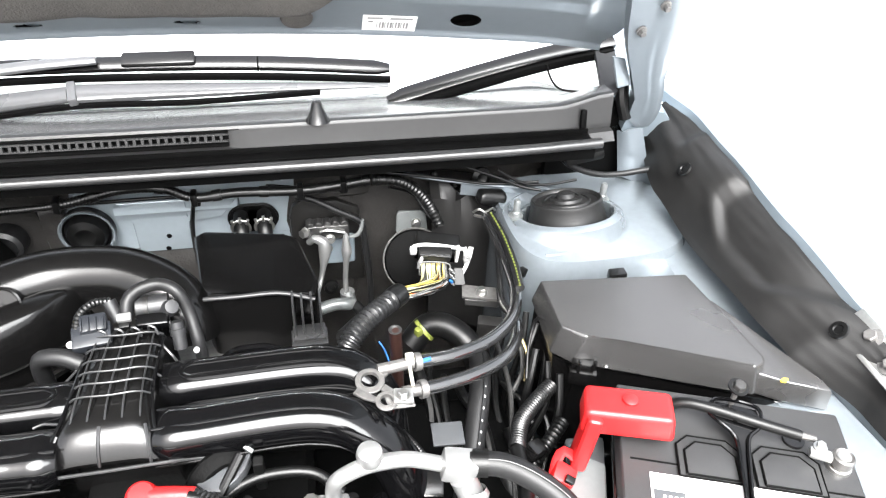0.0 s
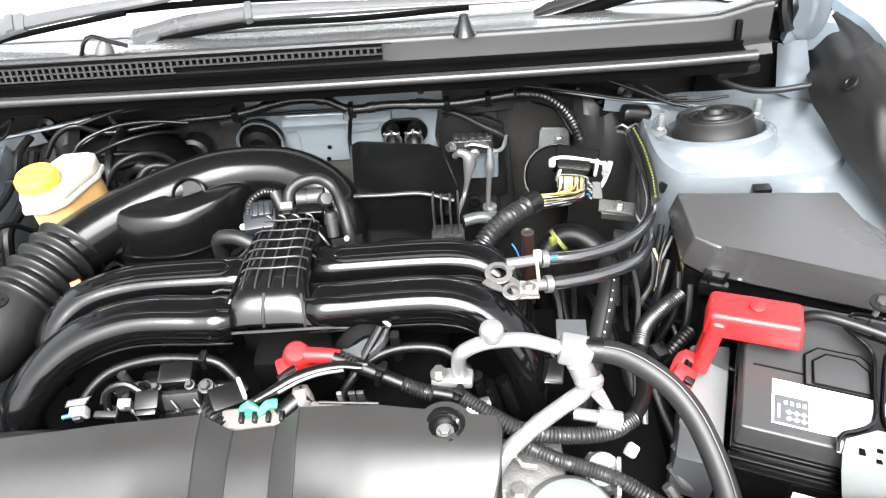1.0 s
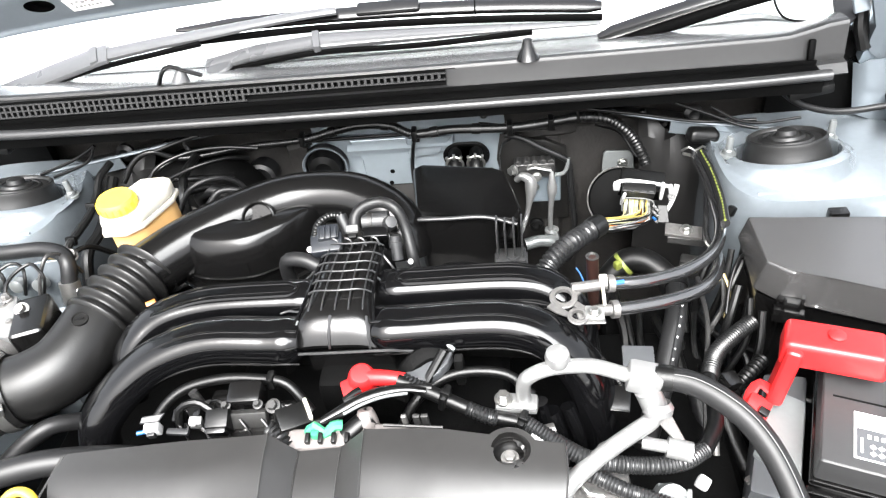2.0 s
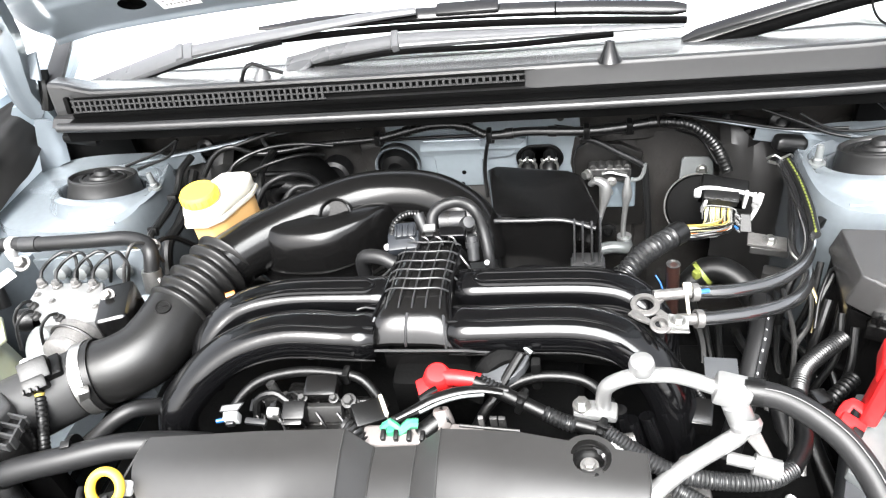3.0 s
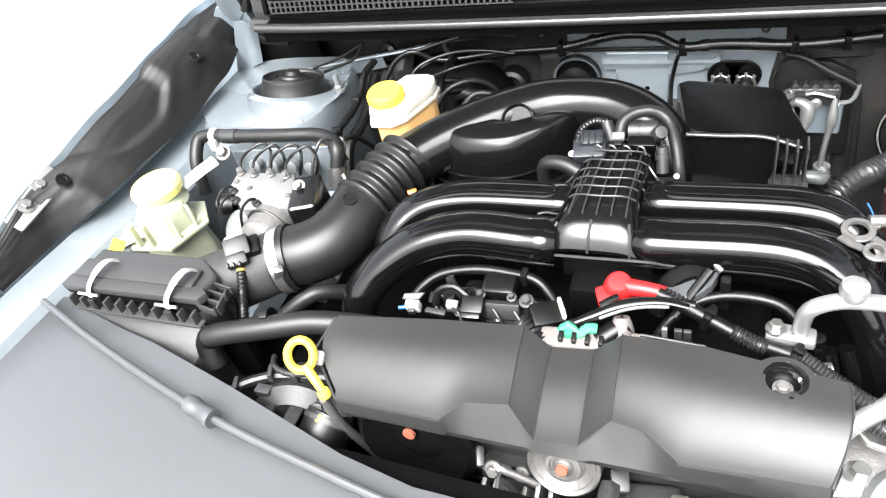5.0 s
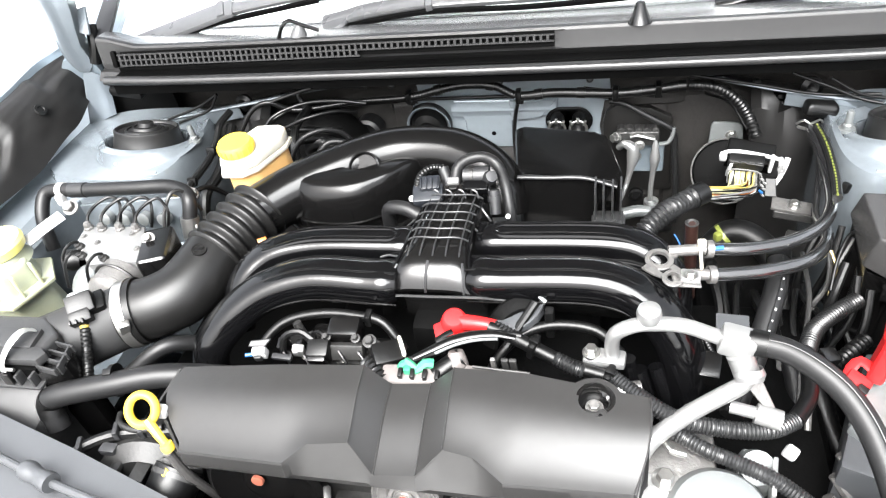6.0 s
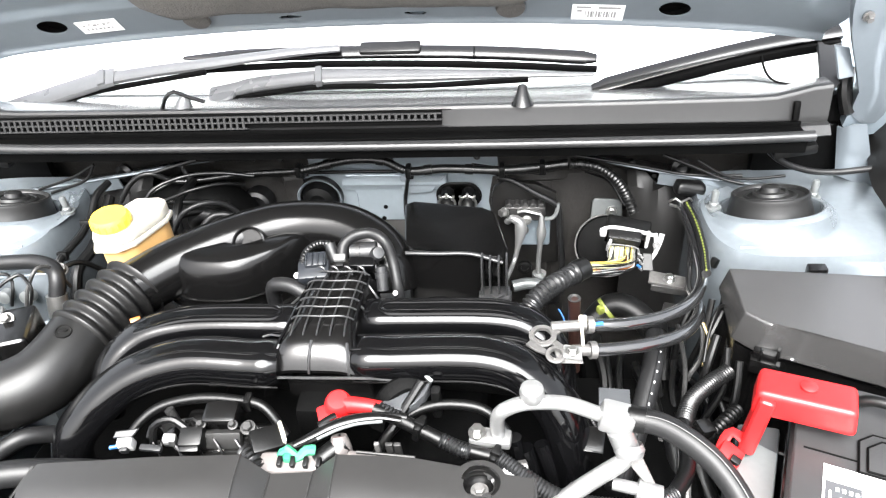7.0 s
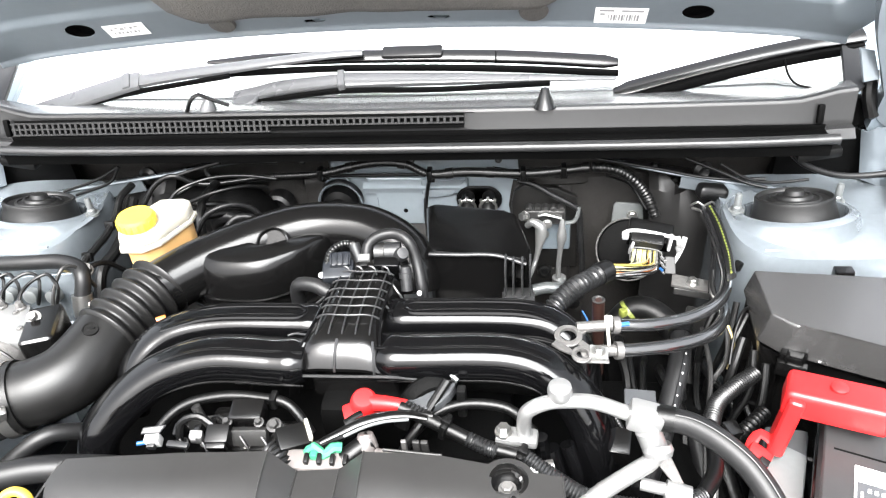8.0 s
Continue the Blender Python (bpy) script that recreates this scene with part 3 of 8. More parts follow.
part("grille", bm, COWL, cowl, "rows of small slots with bars between", 20)
# Near-black backing painted as the shade inside the slots.
part("grille_backing", box((-0.252, 0.0995, 1.0335), (0.728, 0.003, 0.022), 0.0, tilt), DARK, cowl)
for x in (0.612, -0.625):
    part("seam_clip", box((x, 0.093, 1.036), (0.009, 0.008, 0.028), 0.003, tilt), DARK, cowl)
part("washer_nozzle", revolve([(0.017, 0), (0.014, 0.006), (0.008, 0.020), (0.006, 0.028), (0.0, 0.030)], (0.231, 0.104, 1.050), (0, 0.1, 1), 20), SATIN, cowl)
part("washer_nozzle", tube([(-0.325, 0.11, 1.048), (-0.312, 0.11, 1.070), (-0.298, 0.112, 1.078), (-0.285, 0.118, 1.068), (-0.262, 0.13, 1.052)], 0.0032, 10, 1.3), SATIN, cowl)
part("washer_nozzle", revolve([(0.014, 0), (0.012, 0.010), (0.006, 0.022), (0, 0.026)], (-0.293, 0.118, 1.046), (0.25, 0.1, 1), 20), COWLTOP, cowl)

seal = thing("weatherstrip", (0, 0.055, 1.0), "black rubber weatherstrip along the cowl front edge", "weatherstrip")
pts = [(-0.632 + 1.262 * i / 12, 0.054 + 0.004 * (i in (0, 12)), 1.013 + bow(-0.632 + 1.262 * i / 12)) for i in range(13)]
part("bulb", sweep(spline([(p[0], p[1], p[2] - 0.002) for p in pts], 0.02), 0.0072, 14, 1.15), SEAL, seal)
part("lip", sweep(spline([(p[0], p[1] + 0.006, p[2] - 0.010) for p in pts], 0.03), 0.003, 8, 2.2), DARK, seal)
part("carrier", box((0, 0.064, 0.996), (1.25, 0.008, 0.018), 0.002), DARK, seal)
for s in (-1, 1):
    part("end_foam", box((s * 0.615, 0.078, 0.985), (0.060, 0.026, 0.016), 0.006, turn(0, s * -10)), RUBBER, seal, "black foam block under the strip end")

wind = thing("windshield", (0, 0.6, 1.03), "sloping windshield backed by an added white sheet for glare", "windshield", kind="structure")
def on_glass(x, y, up=0.0):
    return V(x, y, 1.030 + (y - 0.2) * 0.52 - 0.02 * x * x + up)


rows = [[on_glass(-0.72 + 1.44 * i / 16, 0.19 + 0.95 * j / 8 + 0.10 * ((-0.72 + 1.44 * i / 16) ** 2) * -1) for i in range(17)] for j in range(9)]
gl = part("pane", loft(rows, thick=0.004), GLASS, wind)
gl.visible_shadow = False
# White sheet added behind the glass in place of reflected sky.
rows = [[on_glass(-0.70 + 1.40 * i / 16, 0.20 + 0.94 * j / 8 - 0.10 * ((-0.70 + 1.40 * i / 16) ** 2), -0.012) for i in range(17)] for j in range(9)]
part("glare_sheet", loft(rows, thick=0.002), GLARE, wind)
for s in (-1, 1):
    pl = thing("roof_pillar", (s * 0.75, 0.6, 1.0), "blue-grey painted pillar beside the windshield", "pillar", "pillars", "structure")
    part("post", tube([(s * 0.735, 0.13, 1.00), (s * 0.735, 0.30, 1.06), (s * 0.70, 1.15, 1.50)], 0.03, 10, 1.3), PAINT, pl)
    part("side_trim", plate([(s * 0.665, 0.12, 1.055), (s * 0.70, 0.16, 1.055), (s * 0.70, 0.27, 1.115), (s * 0.672, 0.25, 1.10), (s * 0.655, 0.15, 1.06)], 0.006), GREYP, pl, "grey corner trim beside the glass")

GN = (0, -0.42, 0.90)
w1 = thing("windshield_wiper", (-0.64, 0.15, 1.03), "long black wiper, sky sheen painted into its grey arm", "wiper", "windshield wipers")
part("arm", sweep(spline([(-0.672, 0.166, 1.016), (-0.63, 0.176, 1.024), (-0.54, 0.190, 1.045), (-0.466, 0.200, 1.062), (-0.44, 0.204, 1.066)], 0.01), lambda f, s: 0.0075, 14, 2.5, up=GN, square=4.0), ARM, w1)
part("arm_rod", sweep(spline([(-0.455, 0.202, 1.064), (-0.36, 0.206, 1.075), (-0.284, 0.208, 1.082), (-0.14, 0.218, 1.094), (-0.06, 0.226, 1.096)], 0.02), lambda f, s: 0.0062 - 0.0028 * f, 12, 2.0, up=GN, square=4.0), ARM, w1)
part("joint", box((-0.462, 0.200, 1.064), (0.014, 0.034, 0.018), 0.003, turn(25, -10, 14)), ARM, w1)
# Near-black strip along the arm, painted as its shaded lower edge.
part("arm_shade_strip", sweep(spline([(-0.63, 0.163, 1.012), (-0.54, 0.177, 1.033), (-0.466, 0.187, 1.050), (-0.28, 0.198, 1.073)], 0.02), 0.0048, 6, 0.8), DARK, w1)
part("connector", box((0.02, 0.236, 1.089), (0.10, 0.024, 0.013), 0.005, turn(25, 0, 0)), SATIN, w1)
part("blade", sweep(spline([(-0.33, 0.236, 1.083), (-0.12, 0.236, 1.085), (0.05, 0.236, 1.083), (0.20, 0.234, 1.077), (0.347, 0.230, 1.066)], 0.02), lambda f, s: 0.0062 * min(1, 0.3 + 5 * f, 0.6 + 14 * (1 - f)), 12, 2.0, up=GN, square=3.0), SATIN, w1)
part("blade_seam", box((0.155, 0.2285, 1.081), (0.002, 0.022, 0.010), 0.0005, turn(25)), DARK, w1)
part("rubber_edge", sweep(spline([(-0.31, 0.224, 1.066), (-0.12, 0.226, 1.070), (0.05, 0.226, 1.067), (0.20, 0.224, 1.061), (0.347, 0.220, 1.052)], 0.02), 0.006, 8, 0.7), DARK, w1)
w2 = thing("windshield_wiper", (-0.255, 0.17, 1.02), "black wiper arm with round pivot cap and tilted blade", "wiper", "windshield wipers")
part("pivot", revolve([(0.016, -0.02), (0.018, 0.004), (0.023, 0.012), (0.023, 0.016), (0, 0.018)], (-0.252, 0.184, 1.020), (0, -0.2, 1), 28), DARK, w2)
part("pivot_top", revolve([(0.0235, 0), (0.0240, 0.004), (0.0215, 0.008), (0, 0.009)], (-0.256, 0.190, 1.034), (-0.15, -0.25, 1), 28), ARM, w2)
part("pivot_cap", sweep(spline([(-0.279, 0.196, 1.034), (-0.262, 0.196, 1.037), (-0.235, 0.198, 1.042), (-0.20, 0.199, 1.049), (-0.10, 0.201, 1.058)], 0.008), lambda f, s: 0.0082 - 0.0012 * f, 14, 1.7, up=GN, square=3.0), ARM, w2)
part("arm", sweep(spline([(-0.098, 0.201, 1.058), (0.0, 0.201, 1.058), (0.074, 0.201, 1.057), (0.20, 0.202, 1.055), (0.342, 0.203, 1.051)], 0.02), lambda f, s: 0.0085 * (1 - 0.78 * f), 12, 1.7, up=GN, square=4.0), ARM, w2)
part("joint", box((-0.094, 0.200, 1.058), (0.012, 0.034, 0.020), 0.003, turn(25, -2, 8)), ARM, w2)
# The second arm has the same painted shade strip.
part("arm_shade_strip", sweep(spline([(-0.240, 0.186, 1.031), (-0.10, 0.189, 1.046), (0.07, 0.189, 1.045), (0.24, 0.196, 1.048)], 0.02), 0.0048, 6, 0.8), DARK, w2)
part("blade", sweep(spline([(0.338, 0.186, 1.034), (0.43, 0.199, 1.054), (0.54, 0.210, 1.077), (0.62, 0.220, 1.089), (0.70, 0.228, 1.098)], 0.02), lambda f, s: 0.0065 * min(1, 0.5 + 8 * f), 12, 2.0, up=GN, square=3.0), SATIN, w2)
part("rubber_edge", sweep(spline([(0.340, 0.177, 1.019), (0.43, 0.188, 1.039), (0.54, 0.199, 1.062), (0.62, 0.209, 1.074), (0.70, 0.217, 1.083)], 0.02), 0.008, 8, 0.7), DARK, w2)

# thin bent wire standing by the corner of the glass
solid("bent_wire", tube([(0.585, 0.20, 1.075), (0.592, 0.19, 1.055), (0.605, 0.18, 1.043), (0.635, 0.17, 1.040)], 0.0018, 6), DARK, "thin bent dark wire by the windshield corner", "wire")

# ---- hood, standing open ----
HT = radians(50)
def on_hood(x, s, up=0.0):
    """x across, s metres from the rear edge along the hood, up towards the engine."""
    side = smooth((abs(x) - 0.54) / 0.2)
    s2 = s - 0.012 - 0.02 * side
    return V(x, 0.165 - s2 * math.cos(HT) + 0.01 * side, 1.157 - 0.09 * x * x + s2 * math.sin(HT)) - V(0, math.sin(HT), math.cos(HT)) * up


hood = thing("hood", (0, 0.06, 1.15), "raised blue-grey hood with felt pad and warning stickers beneath", "hood")
bm = bmesh.new()
NX, NS = 250, 90
HOLES = [(-0.468, 0.061, 0.0230, 0.0170), (0.438, 0.049, 0.0215, 0.0170), (-0.106, 0.034, 0.017, 0.0045), (0.078, 0.032, 0.017, 0.0045)]
def hood_half(q):
    return min(0.76, 0.655 + 0.55 * max(0.0, q - 0.03))


def in_hole(x, q):
    return any(((x - a) / w) ** 2 + ((q - b) / h) ** 2 < 1 for a, b, w, h in HOLES)


grid = []
for i in range(NX + 1):
    col = []
    for j in range(NS + 1):
        q = 0.012 + 0.10 * (j / 40) if j <= 40 else 0.112 + 0.85 * (j - 40) / (NS - 40)
        x = hood_half(q) * (2 * i / NX - 1)
        for a, b, w, h in HOLES:
            rho = math.hypot((x - a) / w, (q - b) / h)
            if 0.78 < rho < 1.26:
                x, q = a + (x - a) / rho, b + (q - b) / rho
        press = 0.006 * smooth((0.022 - q) / 0.010) - 0.006 * smooth((q - 0.085) / 0.02)
        edge = -0.016 * smooth((abs(x) - 0.60) / 0.03) * smooth((q - 0.05) / 0.06)
        col.append((x, q, bm.verts.new(on_hood(x, q, press + edge))))
    grid.append(col)
for i in range(NX):
    for j in range(NS):
        four = (grid[i][j], grid[i + 1][j], grid[i + 1][j + 1], grid[i][j + 1])
        if in_hole(sum(p[0] for p in four) / 4, sum(p[1] for p in four) / 4):
            continue
        bm.faces.new([p[2] for p in four])
bmesh.ops.delete(bm, geom=[v for v in bm.verts if not v.link_faces], context="VERTS")
bmesh.ops.solidify(bm, geom=list(bm.faces), thickness=0.0015)
# The underside takes the shaded copy of the outer paint.
part("inner_panel", bm, PAINT_SHADED, hood)
rows = []
for j in range(25):
    q = 0.002 + 0.97 * j / 24
    half = hood_half(q) + 0.003
    rows.append([on_hood(-half + 2 * half * i / 24, q, -0.028 + 0.02 * (j == 0)) for i in range(25)])
# Black cups added behind the holes in place of shade inside the hood.
for a, b, w, h in HOLES:
    c = on_hood(a, b, -0.006)
    part("hole_shade_cup", revolve([(w * 1.25, 0.004), (w * 1.2, -0.008), (0, -0.010)], c, (0, -math.sin(HT), -math.cos(HT)), 24), DARK, hood, "added black cup that puts shade into the hole")
part("outer_skin", loft(rows, thick=0.002), PAINT, hood)
# felt pad with a stepped outline
def pad_edge(x):
    return 0.064 + 0.04 * smooth((abs(x + 0.02) - 0.235) / 0.06) + 0.10 * smooth((abs(x + 0.02) - 0.275) / 0.04)


rows = []
for i in range(61):
    x = -0.56 + 1.12 * i / 60
    s0 = pad_edge(x)
    rows.append([on_hood(x, s0 + d, u + 0.004 * noise.noise(V(x * 14, (s0 + d) * 14, 3))) for d, u in [(0, 0.000), (0.001, 0.010), (0.008, 0.016), (0.02, 0.018), (0.05, 0.018), (0.1, 0.018), (0.3, 0.018), (0.5, 0.018), (0.68, 0.016), (0.70, 0.0)]])
part("felt_pad", loft(rows, thick=0.002), PAD, hood, "mottled grey-brown felt insulation pad")
for x in (-0.243, 0.214):
    c = on_hood(x, 0.050, 0.004)
    part("pad_clip", revolve([(0.021, 0), (0.019, 0.004), (0.012, 0.006), (0, 0.004)], c, (0, -math.sin(HT), -math.cos(HT)), 20), PAD, hood, "round retaining clip")
def hood_label(name, x0, x1, s0, s1, lines):
    lab = part(name, loft([[on_hood(x0 + (x1 - x0) * i / 4, q, 0.0012) for i in range(5)] for q in (s0, s1)], thick=0.0004), PAPER, hood, "white paper sticker with small grey print")
    for f0, f1, a, b in lines:
        x_0, x_1 = x0 + (x1 - x0) * f0, x0 + (x1 - x0) * f1
        q0, q1 = s0 + (s1 - s0) * a, s0 + (s1 - s0) * b
        part("print_bar", loft([[on_hood(x_0, q, 0.0022), on_hood(x_1, q, 0.0022)] for q in (q0, q1)], thick=0.0003), INK, lab)


hood_label("sticker", 0.299, 0.371, 0.016, 0.056, [(0.08, 0.36, 0.80, 0.90), (0.50, 0.92, 0.80, 0.90), (0.10, 0.19, 0.58, 0.68)] + [(0.26 + 0.05 * k, 0.262 + 0.05 * k + 0.012 * (1 + k % 3), 0.26, 0.62) for k in range(12)])
hood_label("sticker", -0.428, -0.363, 0.037, 0.068, [(0.14 + 0.12 * k, 0.14 + 0.12 * k + 0.05 + 0.02 * (k % 3), 0.60 + 0.08 * (k % 2), 0.74 + 0.04 * (k % 2)) for k in range(6)] + [(0.16 + 0.1 * k, 0.16 + 0.1 * k + 0.04 + 0.02 * (k % 2), 0.28, 0.42) for k in range(7)])

for s in (-1, 1):
    # pressed arm: left and right border from the foot up, with a raised rib and a turned outer edge
    border = [(0.7192, 0.7400, 0.997), (0.7035, 0.7459, 1.011), (0.6977, 0.7471, 1.031), (0.6973, 0.7421, 1.053), (0.6806, 0.7319, 1.090), (0.6632, 0.7294, 1.125), (0.6525, 0.7307, 1.150), (0.6440, 0.7376, 1.178), (0.6385, 0.7398, 1.205), (0.6290, 0.7289, 1.240)]
    rows = []
    for a, b, z in border:
        y = 0.418 - 0.29 * z
        lift = smooth((z - 1.0) / 0.03)
        row = [(s * (a + 0.004), y + 0.026 * lift, z + 0.006), (s * (a + 0.0005), y + 0.006, z)]
        for k in range(13):
            f = k / 12
            out = 0.0035 * lift * (smooth((f - 0.42) / 0.16) - smooth((f - 0.78) / 0.16))
            row.append((s * (a + (b - a) * f), y - out, z))
        row += [(s * (b + 0.0005), y + 0.005, z + 0.001), (s * (b - 0.004), y + 0.022 * lift + 0.002, z + 0.006)]
        rows.append(row)
    # Hinge in the shaded paint copy too.
    h = part("hinge", loft(rows, thick=0.003), PAINT_SHADED, hood, "blue-grey painted steel hood hinge", 32)
    part("bolt", bolt((s * 0.663, 0.076, 1.173), 0.0048, 0.010, (0, -1, -0.3), 1.5), CAST, h)
    part("bolt", bolt((s * 0.682, 0.062, 1.211), 0.0048, 0.010, (0, -1, -0.3), 1.5), CAST, h)
    part("pivot_sleeve", tube([(s * 0.690, 0.150, 1.075), (s * 0.688, 0.135, 1.045), (s * 0.697, 0.128, 1.015)], 0.010, 10), RUBBER, h)
    part("corner_tab", plate([(s * 0.662, 0.108, 1.075), (s * 0.684, 0.112, 1.078), (s * 0.668, 0.115, 1.118), (s * 0.646, 0.110, 1.124)], 0.004), PAINT_SHADED, h)

# ---- front end ----
front = thing("radiator_cover", (0, -0.65, 0.60), "flat dark grey plastic cover over the radiator support", "radiator cover")
poly = [(-0.70, -0.455), (-0.56, -0.493), (-0.50, -0.505), (-0.36, -0.543), (-0.195, -0.592), (-0.11, -0.608), (0.11, -0.612), (0.20, -0.60), (0.36, -0.555), (0.50, -0.535), (0.70, -0.52), (0.72, -0.74), (0.40, -0.80), (0, -0.82), (-0.40, -0.80), (-0.72, -0.74)]
part("panel", prism(poly, 0.875, 0.893, 0.004), PANEL, front)
part("support", prism([(-0.70, -0.56), (0.70, -0.60), (0.70, -0.80), (-0.70, -0.80)], 0.35, 0.874, 0.01), DARK, front)
rodt = thing("hood_prop_rod", (-0.4, -0.57, 0.90), "grey steel prop rod lying in a rubber sleeve", "prop rod")
part("rod", tube([(-0.70, -0.482, 0.910), (-0.55, -0.533, 0.909), (-0.36, -0.588, 0.908), (-0.185, -0.622, 0.906), (0.05, -0.66, 0.904)], 0.0045, 10, step=0.03), PANEL, rodt)
part("sleeve", sweep(spline([(-0.383, -0.581, 0.909), (-0.342, -0.593, 0.909)], 0.003), lambda f, s: 0.010 + 0.001 * math.sin(f * 9), 14), PANEL, rodt)

# floor added under the bay and the engine's hidden mass, near-black for shade
tray = thing("engine_undertray", (0, -0.25, 0.35), "black undertray below the engine", "undertray", kind="structure")
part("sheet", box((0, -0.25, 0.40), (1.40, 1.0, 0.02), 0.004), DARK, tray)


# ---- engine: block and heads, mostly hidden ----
eng = thing("engine_block", (0.02, -0.30, 0.42), "cast engine block below the intake manifold, near-black for shade", "engine block")
# Near-black castings: shade below the manifold is in their colour.
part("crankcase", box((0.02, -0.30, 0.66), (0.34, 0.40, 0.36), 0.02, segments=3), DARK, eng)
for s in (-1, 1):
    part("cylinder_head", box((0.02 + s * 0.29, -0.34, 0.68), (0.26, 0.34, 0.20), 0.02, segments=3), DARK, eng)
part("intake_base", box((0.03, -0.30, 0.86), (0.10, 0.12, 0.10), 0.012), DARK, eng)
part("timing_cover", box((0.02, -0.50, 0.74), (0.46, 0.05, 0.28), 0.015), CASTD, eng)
part("gearbox_bell", sweep(spline([(0.08, -0.17, 0.70), (0.08, 0.08, 0.68)]), lambda f, s: 0.17 - 0.05 * f, 20), CAST, eng)

# ---- intake manifold ----
man = thing("intake_manifold", (0.02, -0.30, 0.86), "glossy black plastic intake manifold with ribbed plenum", "intake manifold")
RUN = {
    "rear_right": ([(0.050, -0.256, 0.952), (0.085, -0.257, 0.954), (0.20, -0.256, 0.954), (0.243, -0.263, 0.945), (0.266, -0.280, 0.920), (0.274, -0.295, 0.87)], 0.0185, 1.20, 2.7),
    "front_right": ([(0.048, -0.316, 0.949), (0.085, -0.316, 0.950), (0.188, -0.315, 0.951), (0.238, -0.326, 0.936), (0.268, -0.345, 0.907), (0.283, -0.362, 0.865), (0.287, -0.372, 0.79)], 0.0215, 1.16, 2.6),
    "rear_left": ([(-0.024, -0.267, 0.952), (-0.06, -0.269, 0.954), (-0.155, -0.273, 0.954), (-0.212, -0.287, 0.946), (-0.246, -0.314, 0.920), (-0.260, -0.332, 0.87)], 0.0185, 1.20, 2.7),
    "front_left": ([(-0.032, -0.3265, 0.949), (-0.066, -0.327, 0.950), (-0.140, -0.328, 0.952), (-0.200, -0.345, 0.940), (-0.246, -0.373, 0.912), (-0.270, -0.394, 0.875), (-0.276, -0.405, 0.79)], 0.0215, 1.16, 2.6),
}
for key, (pts, r, w, sq) in RUN.items():
    ob = part("runner", sweep(spline(pts, 0.008), lambda f, s, r=r: r * (1 - 0.16 * math.exp(-(s / 0.007) ** 2) + 0.07 * math.exp(-((s - 0.016) / 0.009) ** 2)), 36, w, square=sq), GLOSS, man)
    # pinched ridge along the crown and the moulding flange below
    for side, up_by, rad in ((0.66, 0.83, 0.0022), (-0.30, 0.965, 0.0016)):
        crest = [(p[0], p[1] + r * w * side, p[2] + r * up_by) for p in pts[:-2]]
        part("crest_line", sweep(spline(crest, 0.010), rad, 8), GLOSS, ob)
    fl = [(p[0], p[1] - r * w * 1.0, p[2] - 0.012) for p in pts[:-1]]
    part("flange", sweep(spline(fl, 0.012), 0.0014, 8), DUCT, ob)
    # raised rim that closes in a round end beside the plenum
    d = 1 if pts[3][0] > 0 else -1
    xe, ye, zt = pts[1][0] - d * 0.016, pts[1][1], pts[1][2] + r * 0.95
    h = r * 0.52
    far = pts[2]
    end = (pts[3][0], pts[3][1], pts[3][2] + r * 0.93)
    rim = [(end[0], end[1] + h, end[2]), (far[0], far[1] + h, zt), (xe + d * 0.03, ye + h, zt), (xe + d * 0.008, ye + h * 0.88, zt), (xe, ye, zt), (xe + d * 0.008, ye - h * 0.88, zt), (xe + d * 0.03, ye - h, zt), (far[0], far[1] - h, zt), (end[0], end[1] - h, end[2])]
    if key.startswith("rear"):
        part("rim", tube(rim, 0.0026, 8, 1.3), GLOSS, ob)
for s, x0, x1 in ((1, 0.07, 0.235), (-1, -0.19, -0.02)):
    part("web", prism([(x0, -0.335), (x1, -0.332), (x1, -0.25), (x0, -0.25)], 0.930, 0.944, 0.003), GLOSS, man)
    yc = -0.286 if s > 0 else -0.299
    xa, xb = (x0, x1) if s > 0 else (x1, x0)
    d = 1 if s > 0 else -1
    loop = [(xa, yc + 0.011, 0.9475), (xa + d * 0.05, yc + 0.010, 0.9475), (xb - d * 0.035, yc + 0.008, 0.9470), (xb + d * 0.004, yc - 0.003 - 0.01 * (s < 0), 0.9450), (xb - d * 0.03, yc - 0.009, 0.9460), (xa + d * 0.05, yc - 0.013, 0.9475), (xa, yc - 0.014, 0.9475)]
    part("web_slot_rim", tube(loop, 0.0022, 8, 1.4), GLOSS, man)
    part("web_rib", tube([(xa + d * 0.02, yc - 0.002, 0.947), (xb - d * 0.05, yc - 0.001, 0.947)], 0.0016, 8, 1.8), GLOSS, man)
    # Near-black shell stands in for the shade under the runners.
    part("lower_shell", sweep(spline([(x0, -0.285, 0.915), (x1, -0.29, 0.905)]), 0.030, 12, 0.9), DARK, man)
# plenum: arched top between two side walls, cut off at the front
def plenum_x(y):
    return 0.011 + 0.05 * (y + 0.25)


rows = []
